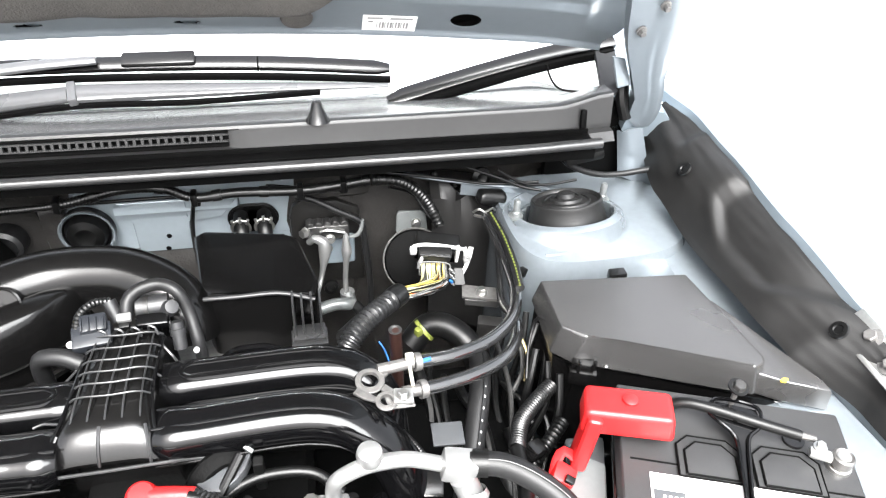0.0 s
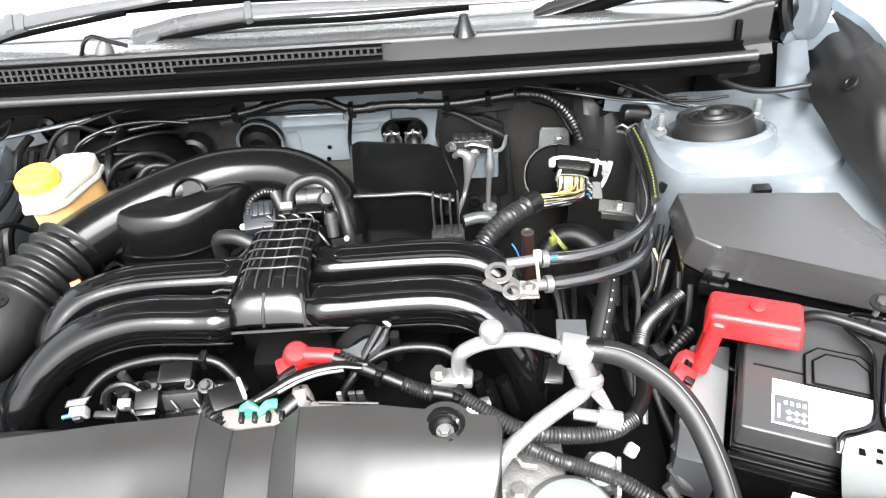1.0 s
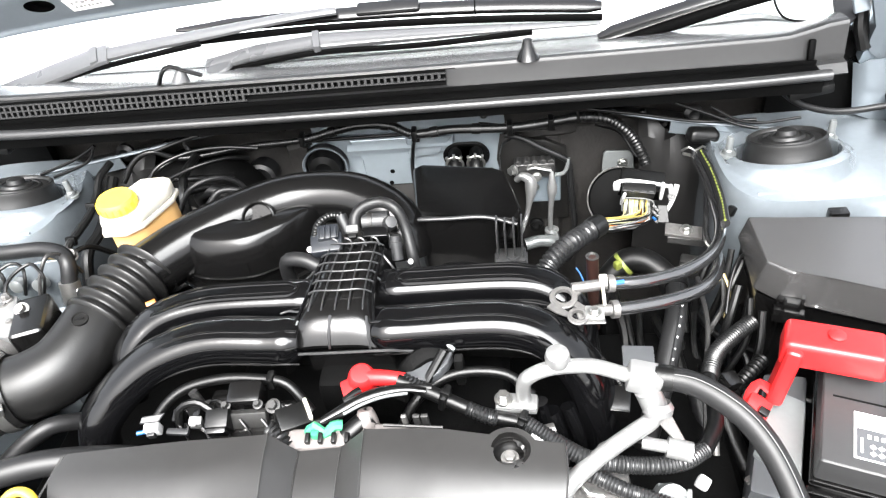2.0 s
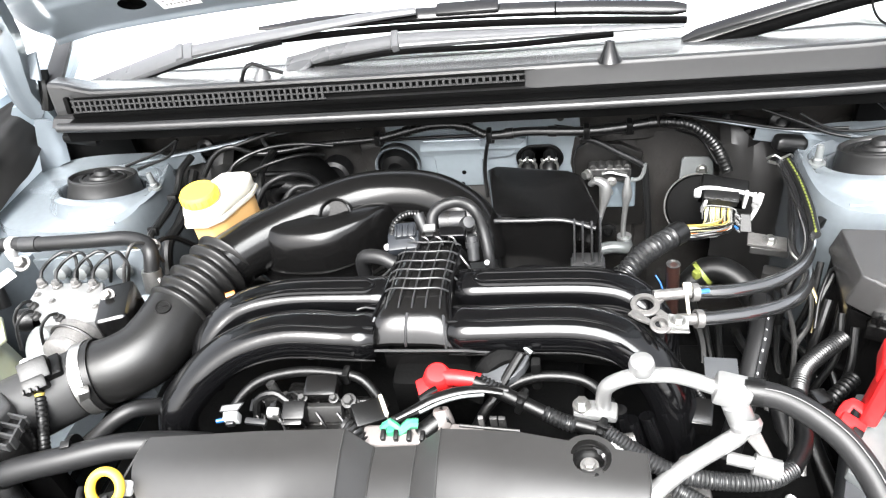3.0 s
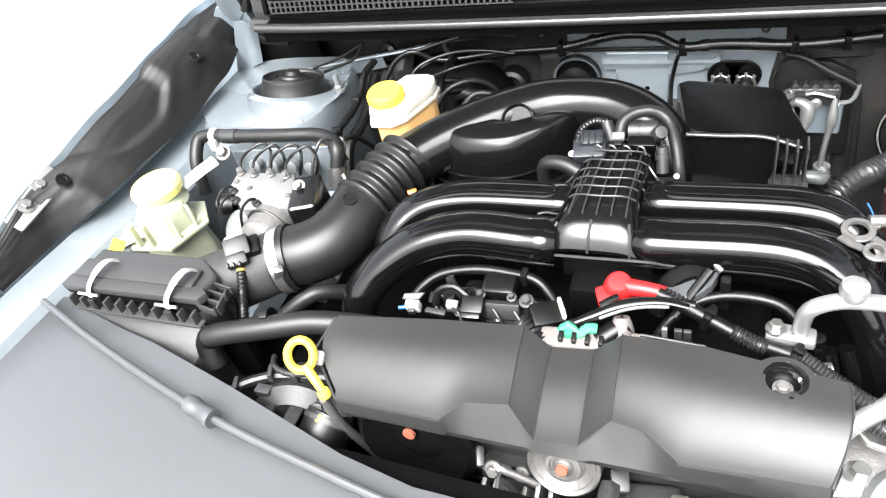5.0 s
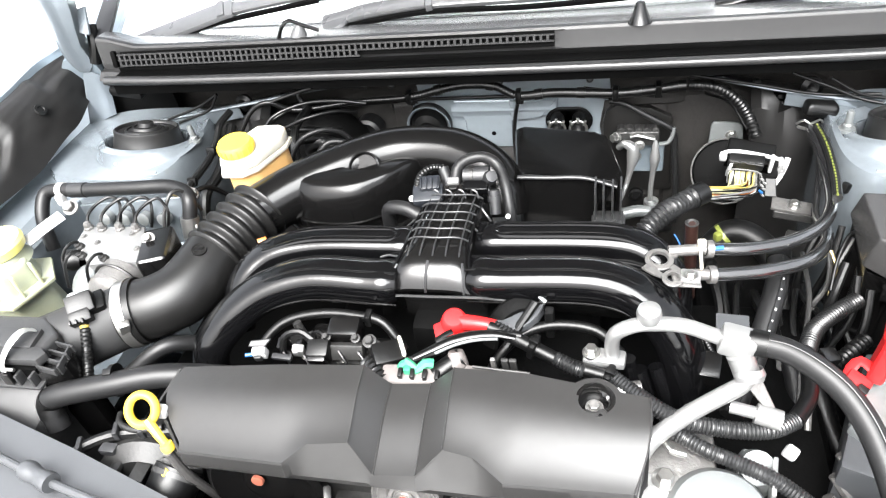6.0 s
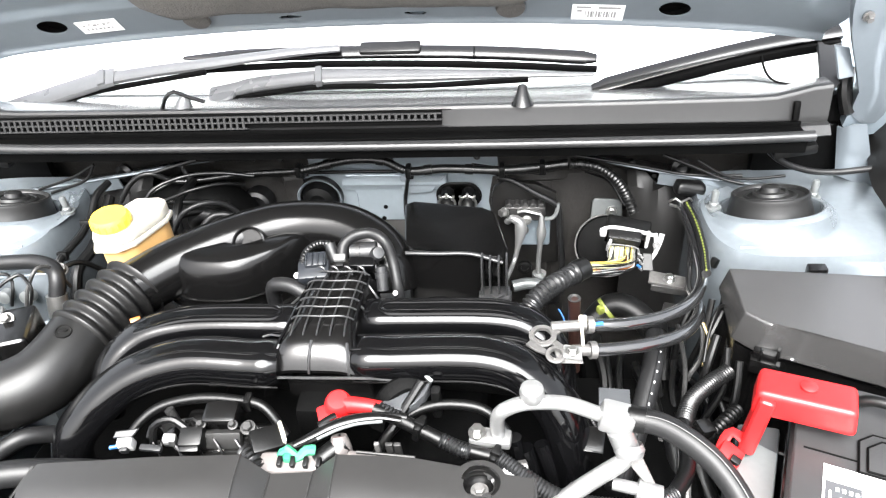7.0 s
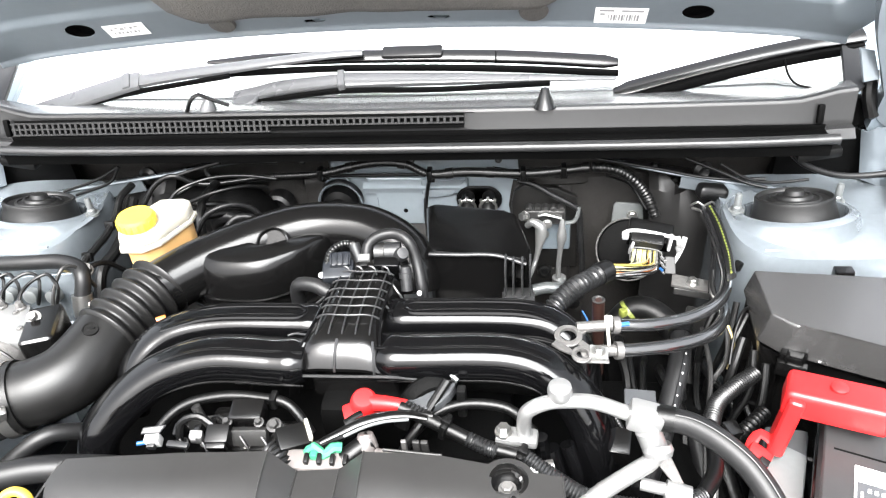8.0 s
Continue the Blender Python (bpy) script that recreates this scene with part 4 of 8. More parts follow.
for y, w, z in ((-0.186, 0.030, 0.966), (-0.199, 0.033, 0.976), (-0.215, 0.034, 0.979), (-0.25, 0.0345, 0.980), (-0.285, 0.0355, 0.9795), (-0.298, 0.0385, 0.9785), (-0.311, 0.0410, 0.9772), (-0.320, 0.0435, 0.9750), (-0.328, 0.0455, 0.9695), (-0.335, 0.0470, 0.9620), (-0.3400, 0.0480, 0.953), (-0.3390, 0.0475, 0.948), (-0.325, 0.0440, 0.938)):
    cx = plenum_x(y)
    foot = min(0.955, z - 0.012)
    row = [(cx - w * 1.32, y, foot - 0.03), (cx - w * 1.22, y, foot - 0.008), (cx - w * 1.14, y, foot), (cx - w * 1.06, y, (foot + z - 0.012) / 2)]
    for k in range(17):
        e = k / 8 - 1
        row.append((cx + w * e, y, z - 0.009 * abs(e) ** 5))
    row += [(cx + w * 1.06, y, (foot + z - 0.012) / 2), (cx + w * 1.14, y, foot), (cx + w * 1.22, y, foot - 0.008), (cx + w * 1.32, y, foot - 0.03)]
    rows.append(row)
plen = part("plenum", loft(rows), SATIN, man, "plenum with a grid of raised ribs")
# Ribs in the lighter plastic, so their highlights are painted.
for k in range(5):
    e = -0.80 + 0.40 * k
    dz = -0.009 * abs(e) ** 5
    part("rib", tube([(plenum_x(y) + w * e, y, z + dz) for y, w, z in ((-0.190, 0.031, 0.974), (-0.205, 0.0335, 0.9825), (-0.24, 0.0345, 0.9855), (-0.275, 0.0352, 0.985), (-0.298, 0.0365, 0.9820), (-0.311, 0.0375, 0.9770))], 0.0011, 6, 0.8, up=(0, 0, 1)), RIBM, plen)
for y in (-0.208, -0.225, -0.241, -0.256, -0.271, -0.287):
    part("rib", tube([(plenum_x(y) + 0.0355 * e, y - 0.003 + 0.005 * e * e, 0.9858 - 0.009 * abs(e) ** 5) for e in (-1.0, -0.85, -0.6, -0.3, 0, 0.3, 0.6, 0.85, 1.0)], 0.0011, 6, 0.8), RIBM, plen)
for e in (-0.95, -0.08, 0.82):
    dz = -0.009 * abs(e) ** 5
    part("front_rib", tube([(plenum_x(y) + w * e, y, z + dz) for y, w, z in ((-0.318, 0.0430, 0.9765), (-0.327, 0.0455, 0.9715), (-0.335, 0.0472, 0.9635), (-0.3405, 0.0482, 0.954), (-0.3415, 0.0482, 0.950))], 0.0015, 6), RIBM, plen)
for e in (-1.0, 1.0):
    part("edge_rib", tube([(plenum_x(y) + w * e, y, z) for y, w, z in ((-0.205, 0.0345, 0.973), (-0.24, 0.0355, 0.976), (-0.275, 0.0365, 0.976), (-0.305, 0.0400, 0.972), (-0.322, 0.0442, 0.968))], 0.0022, 8, 0.9), GLOSS, plen)
for sd in (-1, 1):
    for y0, y1, reach in ((-0.215, -0.246, 0.085), (-0.255, -0.262, 0.075), (-0.300, -0.292, 0.070)):
        c = plenum_x(y0)
        part("gusset", tube([(c + sd * 0.034, y0, 0.972), (c + sd * 0.045, (y0 * 2 + y1) / 3, 0.962), (c + sd * 0.060, y1, 0.959), (c + sd * reach, y1 - 0.002, 0.957)], 0.0014, 6), RIBM, plen)
part("lower_flange", tube([(-0.11, -0.348, 0.936), (-0.062, -0.348, 0.937), (-0.048, -0.346, 0.946), (0.01, -0.3455, 0.9475), (0.062, -0.344, 0.947), (0.080, -0.340, 0.942), (0.12, -0.337, 0.936)], 0.0014, 8, 1.3), RIBM, man)
part("front_skirt", box((0.020, -0.325, 0.915), (0.10, 0.012, 0.03), 0.006), SATIN, man)
# parts bolted to the rear of the plenum
sens = thing("pressure_sensor", (-0.01, -0.185, 0.975), "blue-grey pressure sensor with a wired plug", "sensor")
part("body", box((-0.020, -0.202, 0.978), (0.038, 0.026, 0.016), 0.003, turn(20, 0, 8)), SLATE, sens)
part("plug", box((-0.018, -0.194, 0.989), (0.026, 0.020, 0.012), 0.003, turn(20, 0, 8)), SLATE, sens)
for k in range(4):
    part("plug_rib", box((-0.028 + 0.007 * k, -0.199, 0.995), (0.0018, 0.016, 0.003), 0.0006, turn(20, 0, 8)), SLATE, sens)
part("plug_dot", revolve([(0.0042, 0), (0.0036, 0.005), (0, 0.006)], (-0.038, -0.209, 0.978), (-0.2, -0.7, 0.6), 18), WHITE, sens)
part("lead", corrugated([(-0.036, -0.200, 0.982), (-0.032, -0.184, 0.994), (-0.020, -0.172, 0.998), (-0.006, -0.166, 0.994)], 0.0048, 0.004, 0.2), TAPE, sens)
part("lead_end", rod((-0.006, -0.168, 0.996), (0.002, -0.180, 0.978), 0.0070, 16), GREYP, sens, "grey sleeve on the lead")
vlv = thing("purge_valve", (0.03, -0.175, 0.975), "grey purge valve with white clip and bent hose", "valve")
part("body", sweep(spline([(0.020, -0.170, 0.984), (0.052, -0.168, 0.984)], 0.004), 0.0125, 20), GREYP, vlv)
part("body_band", sweep(spline([(0.028, -0.170, 0.984), (0.033, -0.170, 0.984)], 0.002), 0.0134, 20), MATTE, vlv)
part("cap", revolve([(0, 0), (0.0085, 0), (0.0090, 0.008), (0.0070, 0.012), (0.0070, 0.016), (0, 0.017)], (0.052, -0.176, 0.984), (0.35, -0.5, 0.6), 20), GREYP, vlv, "grey valve end")
part("nipple", rod((0.060, -0.190, 0.978), (0.062, -0.204, 0.952), 0.0070, 16), GREYP, vlv, "grey plastic nipple")
part("nipple_ring", rod((0.0605, -0.194, 0.972), (0.061, -0.197, 0.966), 0.0082, 16), GREYP, vlv)
part("clip", box((0.012, -0.193, 0.993), (0.014, 0.009, 0.006), 0.0015, turn(20, 0, 4)), MILKY, vlv)
part("clip_foot", box((0.012, -0.199, 0.987), (0.010, 0.006, 0.006), 0.001, turn(20, 0, 4)), RUBBER, vlv)
part("bracket", box((0.038, -0.190, 0.982), (0.032, 0.014, 0.012), 0.003, turn(20)), GLOSS, vlv)
part("bracket_rail", tube([(0.020, -0.186, 0.984), (0.045, -0.186, 0.985), (0.054, -0.192, 0.978), (0.056, -0.200, 0.965)], 0.0022, 8), SATIN, vlv)
for k in range(4):
    part("lug", tube([(-0.014 + 0.016 * k, -0.199, 0.979), (-0.012 + 0.016 * k, -0.203, 0.988), (-0.006 + 0.016 * k, -0.205, 0.986), (-0.004 + 0.016 * k, -0.208, 0.979)], 0.0013, 6), RIBM, vlv)
part("hose", tube([(0.012, -0.184, 0.985), (0.013, -0.174, 0.997), (0.022, -0.164, 1.003), (0.043, -0.158, 1.005), (0.062, -0.166, 1.000), (0.072, -0.176, 0.978), (0.079, -0.196, 0.952), (0.081, -0.203, 0.930)], 0.0068, 14), HOSE, vlv)
part("hose_end", revolve([(0, 0), (0.0030, 0), (0.0030, 0.003), (0, 0.003)], (0.078, -0.208, 0.952), (0, -1, 0.4), 12), WHITE, vlv)
solid("vacuum_elbow", tube([(-0.030, -0.222, 0.962), (-0.048, -0.216, 0.968), (-0.068, -0.212, 0.966), (-0.076, -0.208, 0.950), (-0.077, -0.206, 0.92)], 0.0090, 14), HOSE, "short black rubber elbow hose", "hose")

# ---- intake duct ----
duct = thing("air_intake_duct", (-0.2, -0.2, 0.86), "satin black moulded air duct with bellows", "air duct")
main = [(0.056, -0.132, 0.895), (0.052, -0.116, 0.922), (0.034, -0.096, 0.940), (-0.018, -0.072, 0.952), (-0.095, -0.069, 0.952), (-0.160, -0.096, 0.948), (-0.220, -0.132, 0.940), (-0.266, -0.170, 0.931), (-0.285, -0.192, 0.928)]
part("main_pipe", sweep(spline(main, 0.01), lambda f, s: 0.0345 + 0.004 * f, 28), DUCT, duct)
bel = spline([(-0.277, -0.176, 0.931), (-0.295, -0.222, 0.926), (-0.312, -0.270, 0.920)], 0.001)
part("bellows", sweep(bel, lambda f, s: 0.0415 + 0.0038 * math.cos(2 * math.pi * s / 0.0182), 36), BELLOWS, duct, "five-fold rubber bellows")
part("elbow", sweep(spline([(-0.310, -0.264, 0.920), (-0.318, -0.294, 0.915), (-0.332, -0.323, 0.910), (-0.356, -0.341, 0.907), (-0.386, -0.352, 0.905)], 0.008), lambda f, s: 0.0425 - 0.003 * f, 28), BELLOWS, duct)
part("emblem", revolve([(0.0098, -0.003), (0.0095, 0.0016), (0.0080, 0.0016), (0.0075, 0.0004), (0, 0.0004)], (-0.305, -0.290, 0.9572), (0.25, -0.15, 0.95), 24), BELLOWS, duct)
part("emblem_bar", box((-0.305, -0.290, 0.9580), (0.010, 0.003, 0.0014), 0.0003, turn(0, 0, 20)), BELLOWS, duct)
part("cuff", sweep(spline([(-0.376, -0.349, 0.905), (-0.398, -0.358, 0.903)], 0.004), 0.0435, 28), BELLOWS, duct)
cl = part("band_clamp", sweep(spline([(-0.384, -0.352, 0.904), (-0.396, -0.357, 0.903)], 0.004), 0.0448, 32), STEEL, duct, "bright steel band clamp")
part("clamp_screw", box((-0.372, -0.392, 0.918), (0.012, 0.010, 0.026), 0.002, turn(25, 15, 40)), STEEL, cl)
part("meter_tube", sweep(spline([(-0.395, -0.356, 0.903), (-0.440, -0.388, 0.899), (-0.490, -0.422, 0.894)], 0.01), lambda f, s: 0.040 + 0.003 * f, 28), METER, duct)
RES = [(-0.228, -0.166), (-0.205, -0.138), (-0.180, -0.113), (-0.142, -0.128), (-0.105, -0.103), (-0.078, -0.084), (-0.058, -0.086), (-0.056, -0.104), (-0.078, -0.140), (-0.105, -0.162), (-0.135, -0.178), (-0.170, -0.181), (-0.205, -0.177)]
ring = [(p.x, p.y) for p in spline([(x, y, 0) for x, y in RES + RES[:1]], 0.006)[:-1]]
rows = []
cx, cy = -0.135, -0.138
for inset, z in ((0.002, 0.885), (0.0005, 0.910), (0.0, 0.933), (0.0006, 0.942), (0.0022, 0.9495), (0.005, 0.9565), (0.009, 0.9625), (0.0135, 0.9665), (0.019, 0.9688), (0.026, 0.9698), (0.033, 0.9701)):
    rows.append([(cx + (x - cx) * (1 - inset / 0.085), cy + (y - cy) * (1 - inset / 0.040), z) for x, y in ring])
part("resonator", loft(rows, closed=True), DUCT, duct, "rounded side chamber")
part("resonator_seam", sweep([V(cx + (x - cx) * 1.005, cy + (y - cy) * 1.005, 0.912) for x, y in ring + ring[:1]], 0.0016, 6, 1.5, caps=False), DUCT, duct)
part("lower_rim", tube([(-0.246, -0.150, 0.885), (-0.20, -0.182, 0.888), (-0.155, -0.190, 0.885), (-0.10, -0.165, 0.885), (-0.05, -0.115, 0.885)], 0.006, 8), DUCT, duct)
part("port_plug", revolve([(0.022, -0.012), (0.0225, 0.002), (0.0205, 0.003), (0.0190, 0.001), (0.0185, -0.004), (0.004, -0.004), (0.0035, -0.002), (0, -0.002)], (-0.129, -0.1265, 0.9660), (0.0, -0.80, 0.60), 32), DUCT, duct, "round moulded plug beside the side chamber")
solid("amber_tag", box((-0.236, -0.255, 0.945), (0.012, 0.006, 0.003), 0.001, turn(30, 0, 30)), ORANGE, "small amber plastic tag by the duct", "tag")

# ---- resonator box behind the manifold, with upright fins ----
rb = thing("resonance_box", (0.14, -0.05, 0.80), "satin black plastic resonance box with upright fins", "resonance box")
def box_top(x, y):
    return -0.27 * max(0.0, y + 0.118) - 0.22 * max(0.0, x - 0.168)


part("body", prism([(0.084, -0.128), (0.168, -0.128), (0.206, -0.134), (0.212, -0.10), (0.190, 0.03), (0.172, 0.045), (0.062, 0.072), (0.050, 0.055), (0.074, -0.10)], 0.80, 0.956, 0.006, box_top, segments=3), DUCT, rb)
# Lip and fins also carry a painted highlight in their colour.
part("lip", tube([(0.080, -0.1305, 0.9535), (0.12, -0.132, 0.954), (0.166, -0.132, 0.9535), (0.206, -0.1385, 0.9445)], 0.0027, 10), RIBM, rb)
for k, x in enumerate((0.180, 0.190, 0.201, 0.211)):
    part("fin", box((x, -0.150, 0.934), (0.0024, 0.026, 0.052 if k in (0, 3) else 0.044), 0.0008), RIBM, rb)
part("fin_base", box((0.196, -0.156, 0.908), (0.038, 0.026, 0.004), 0.0012), RIBM, rb)
part("fin_base", box((0.196, -0.158, 0.902), (0.042, 0.028, 0.003), 0.001), RIBM, rb)
part("fin_pocket", tube([(0.192, -0.166, 0.912), (0.200, -0.170, 0.912), (0.206, -0.164, 0.912)], 0.0016, 8), RIBM, rb)
part("foot", tube([(0.10, -0.175, 0.90), (0.115, -0.178, 0.912), (0.145, -0.178, 0.912), (0.16, -0.178, 0.905)], 0.006, 8), GLOSS, rb)

# ---- engine front cover ----
cov = thing("engine_cover", (0.0, -0.50, 0.88), "charcoal grained plastic engine cover with a centre channel", "engine cover")
COLS = [(-0.236, -0.468, 0.951, -0.205, -0.555, 0.932), (-0.12, -0.459, 0.956, -0.093, -0.558, 0.934), (-0.075, -0.456, 0.956, -0.071, -0.541, 0.943),
        (-0.036, -0.453, 0.956, -0.030, -0.537, 0.946), (-0.011, -0.456, 0.932, -0.007, -0.552, 0.919), (0.030, -0.452, 0.932, 0.033, -0.548, 0.919),
        (0.057, -0.449, 0.956, 0.060, -0.534, 0.944), (0.10, -0.449, 0.956, 0.088, -0.537, 0.941), (0.13, -0.45, 0.956, 0.117, -0.556, 0.935), (0.241, -0.466, 0.953, 0.228, -0.552, 0.933)]
HOLE = (0.192, -0.474, 0.0145)
sub, nv = [8, 4, 4, 4, 5, 2, 4, 4, 26], 22
cols = []
for (a, b), k in zip(zip(COLS, COLS[1:]), sub):
    cols += [[p + (q - p) * i / k for p, q in zip(a, b)] for i in range(k)]
cols.append(list(COLS[-1]))
bm = bmesh.new()
gv = []
for ci, c in enumerate(cols):
    col = []
    for j in range(nv + 1):
        v = j / nv
        bulge = -0.016 * math.sin(math.pi * min(1, v * 1.1)) * (1 - smooth(ci / 6)) + 0.006 * math.sin(math.pi * v) * smooth((ci - len(cols) + 7) / 6)
        z = c[2] + (c[5] - c[2]) * smooth((v - 0.25) / 0.85) - 0.006 * smooth((v - 0.88) / 0.12) * 0
        x, y = c[0] + (c[3] - c[0]) * v + bulge, c[1] + (c[4] - c[1]) * v
        rho = math.hypot(x - HOLE[0], y - HOLE[1]) / HOLE[2]
        if 0.72 < rho < 1.25:
            x, y = HOLE[0] + (x - HOLE[0]) / rho, HOLE[1] + (y - HOLE[1]) / rho
        col.append(bm.verts.new((x, y, z)))
    col.append(bm.verts.new((c[3], c[4] - 0.0012, c[5] - 0.0022)))
    col.append(bm.verts.new((c[3] * 1.005, min(c[4] - 0.003, -0.557), min(c[5] - 0.012, 0.913))))
    col.append(bm.verts.new((c[3] * 1.005, -0.556, 0.905)))
    gv.append(col)
for a, b in zip(gv, gv[1:]):
    for j in range(len(a) - 1):
        m = (a[j].co + a[j + 1].co + b[j].co + b[j + 1].co) / 4
        if (m.x - HOLE[0]) ** 2 + (m.y - HOLE[1]) ** 2 < (HOLE[2] - 0.001) ** 2:
            continue
        bm.faces.new((a[j], a[j + 1], b[j + 1], b[j]))
bmesh.ops.delete(bm, geom=[v for v in bm.verts if not v.link_faces], context="VERTS")
bmesh.ops.recalc_face_normals(bm, faces=bm.faces)
bmesh.ops.solidify(bm, geom=list(bm.faces), thickness=0.003)
part("shell", bm, COVER, cov, angle=16)
part("side_wall", plate([(-0.241, -0.469, 0.950), (-0.250, -0.51, 0.942), (-0.206, -0.555, 0.930), (-0.207, -0.552, 0.900), (-0.246, -0.51, 0.905), (-0.241, -0.47, 0.92)], 0.003), COVER, cov)
part("side_wall", plate([(0.242, -0.467, 0.952), (0.237, -0.52, 0.944), (0.229, -0.552, 0.932), (0.229, -0.549, 0.900), (0.240, -0.52, 0.905), (0.242, -0.468, 0.92)], 0.003), COVER, cov)
for a in (3, 6, 4, 5, 9):
    c = COLS[a]
    crest = [V(c[0] + (c[3] - c[0]) * v + 0.006 * math.sin(math.pi * v) * (a == 9), c[1] + (c[4] - c[1]) * v, c[2] + (c[5] - c[2]) * smooth((v - 0.25) / 0.85) + 0.0007) for v in [k / 22 for k in range(23)]]
    part("crest", sweep(crest, 0.0008, 8), COVER, cov)
h = V(HOLE[0], HOLE[1], 0.9515)
cup = part("bolt_well", revolve([(0.0212, -0.002), (0.0200, 0.0018), (0.0170, 0.0030), (0.0145, 0.0030), (0.0138, 0.001), (0.0130, -0.009), (0.0, -0.009)], h, (0, -0.06, 1), 40), SATIN, cov)
part("well_land", revolve([(0.0185, 0.0012), (0.0262, 0.0004), (0.0264, -0.004)], h, (0, -0.06, 1), 40), COVER, cup)
part("bolt", bolt(h + V(0, 0, -0.0085), 0.0055, 0.006, (0, 0, 1), 1.5), CAST, cup)

# ---- dipstick ----
dip = thing("oil_dipstick", (-0.225, -0.55, 0.86), "yellow plastic ring handle of the oil dipstick", "dipstick")
cen, n1 = V(-0.2495, -0.529, 0.9575), V(0.25, -0.62, 0.72).normalized()
t1 = n1.cross(V(0, 0, 1)).normalized()
t2 = n1.cross(t1)
ring = [cen + t1 * (0.0135 * math.cos(2 * math.pi * k / 36)) + t2 * (0.0152 * math.sin(2 * math.pi * k / 36)) for k in range(37)]
part("ring", sweep(ring, 0.0055, 12, 0.8, caps=False), YELLOW, dip)
part("stem", tube([(-0.2415, -0.537, 0.9515), (-0.230, -0.545, 0.942), (-0.2215, -0.550, 0.930)], lambda f, s: 0.0052 - 0.001 * f, 10), YELLOW, dip)
part("knob", revolve([(0, -0.006), (0.006, -0.004), (0.007, 0), (0.006, 0.004), (0, 0.006)], (-0.2205, -0.551, 0.930), (0.3, -0.2, -1), 16), YELLOW, dip)
part("tube_guide", tube([(-0.225, -0.551, 0.92), (-0.222, -0.548, 0.87), (-0.215, -0.53, 0.78)], 0.005, 10), CAST, dip)
part("tip", box((-0.238, -0.520, 0.944), (0.012, 0.012, 0.012), 0.003), WHITE, dip)

# ---- battery ----
BY = turn(0, 0, -20)
FL = V(0.467, -0.462, 0)
ub, vb = BY @ V(1, 0, 0), BY @ V(0, 1, 0)
def on_batt(a, b, z):
    return FL + ub * a + vb * b + V(0, 0, z)


bat = thing("car_battery", on_batt(0.116, 0.086, 0.71), "black car battery with white label on its lid", "battery")
part("case", box(on_batt(0.117, 0.084, 0.80), (0.228, 0.168, 0.18), 0.006, BY), SATIN, bat)
part("lid", box(on_batt(0.117, 0.086, 0.9035), (0.236, 0.176, 0.030), 0.004, BY, 3), BOXP, bat)
part("lid_rim", box(on_batt(0.117, 0.086, 0.884), (0.240, 0.180, 0.007), 0.002, BY), SATIN, bat)
def batt_block(a0, a1, b0, b1, z, name, cut=0.012):
    poly = [on_batt(a, b, 0) for a, b in ((a0, b0), (a1, b0), (a1, b1 - cut), (a1 - cut, b1), (a0 + cut, b1), (a0, b1 - cut))]
    part(name, prism([(p.x, p.y) for p in poly], 0.915, z, 0.0015), BOXP, bat)
    ring = [V(p.x, p.y, z - 0.0005) for p in poly]
    part("groove", sweep(ring + ring[:1], 0.0012, 6, caps=False), DARK, bat)


batt_block(0.055, 0.118, 0.062, 0.112, 0.9215, "vent_cover")
batt_block(0.062, 0.112, 0.064, 0.104, 0.9235, "vent_cover")
batt_block(0.130, 0.196, 0.062, 0.112, 0.9215, "vent_cover")
batt_block(0.137, 0.189, 0.064, 0.104, 0.9235, "vent_cover")
for a0, a1, b in ((0.008, 0.056, 0.076), (0.196, 0.232, 0.070)):
    part("lid_step", tube([on_batt(a0, b, 0.9185), on_batt(a1, b, 0.9185)], 0.0012, 6), DARK, bat)
lab = part("label", box(on_batt(0.124, 0.036, 0.9188), (0.196, 0.052, 0.0012), 0.0, BY), PAPER, bat, "white label with a dark printed field")
part("print_field", box(on_batt(0.043, 0.027, 0.9197), (0.030, 0.032, 0.0008), 0.0, BY), PANEL, lab)
for i in range(3):
    for j in range(2):
        part("print_mark", box(on_batt(0.041 + 0.0065 * i, 0.017 + 0.0075 * j, 0.9204), (0.0038, 0.0038, 0.0006), 0.0, BY @ turn(0, 0, 45)), PAPER, lab)
for i in range(4):
    part("print_mark", box(on_batt(0.038 + 0.0055 * i, 0.035, 0.9204), (0.0028, 0.0040, 0.0006), 0.0, BY), PAPER, lab)
part("print_mark", box(on_batt(0.032, 0.024, 0.9204), (0.0018, 0.016, 0.0006), 0.0, BY), PAPER, lab)
for z, w in ((0.872, 0.24), (0.856, 0.236)):
    part("case_rib", box(on_batt(0.117, -0.004, z), (w, 0.008, 0.004), 0.001, BY), SATIN, bat)
fl = part("front_label", box(on_batt(0.140, -0.006, 0.800), (0.15, 0.002, 0.075), 0.0, BY), PAPER, bat, "white label on the case front")
part("print_mark", box(on_batt(0.080, -0.0076, 0.828), (0.010, 0.001, 0.006), 0.0, BY @ turn(0, 45)), INK, fl)
part("vent_plug", revolve([(0.011, 0), (0.011, 0.004), (0.007, 0.004), (0.007, 0.002), (0, 0.002)], on_batt(0.178, 0.128, 0.918), n=20), SATIN, bat)
part("terminal_post", revolve([(0.012, 0), (0.012, 0.006), (0.009, 0.007), (0.0066, 0.020), (0, 0.021)], on_batt(0.216, 0.102, 0.917), n=20), STEEL, bat)

tc = thing("terminal_cover", on_batt(0.05, 0.12, 0.90), "red plastic cover over the positive battery terminal", "terminal cover")
m = turn(-4, -3, -20)
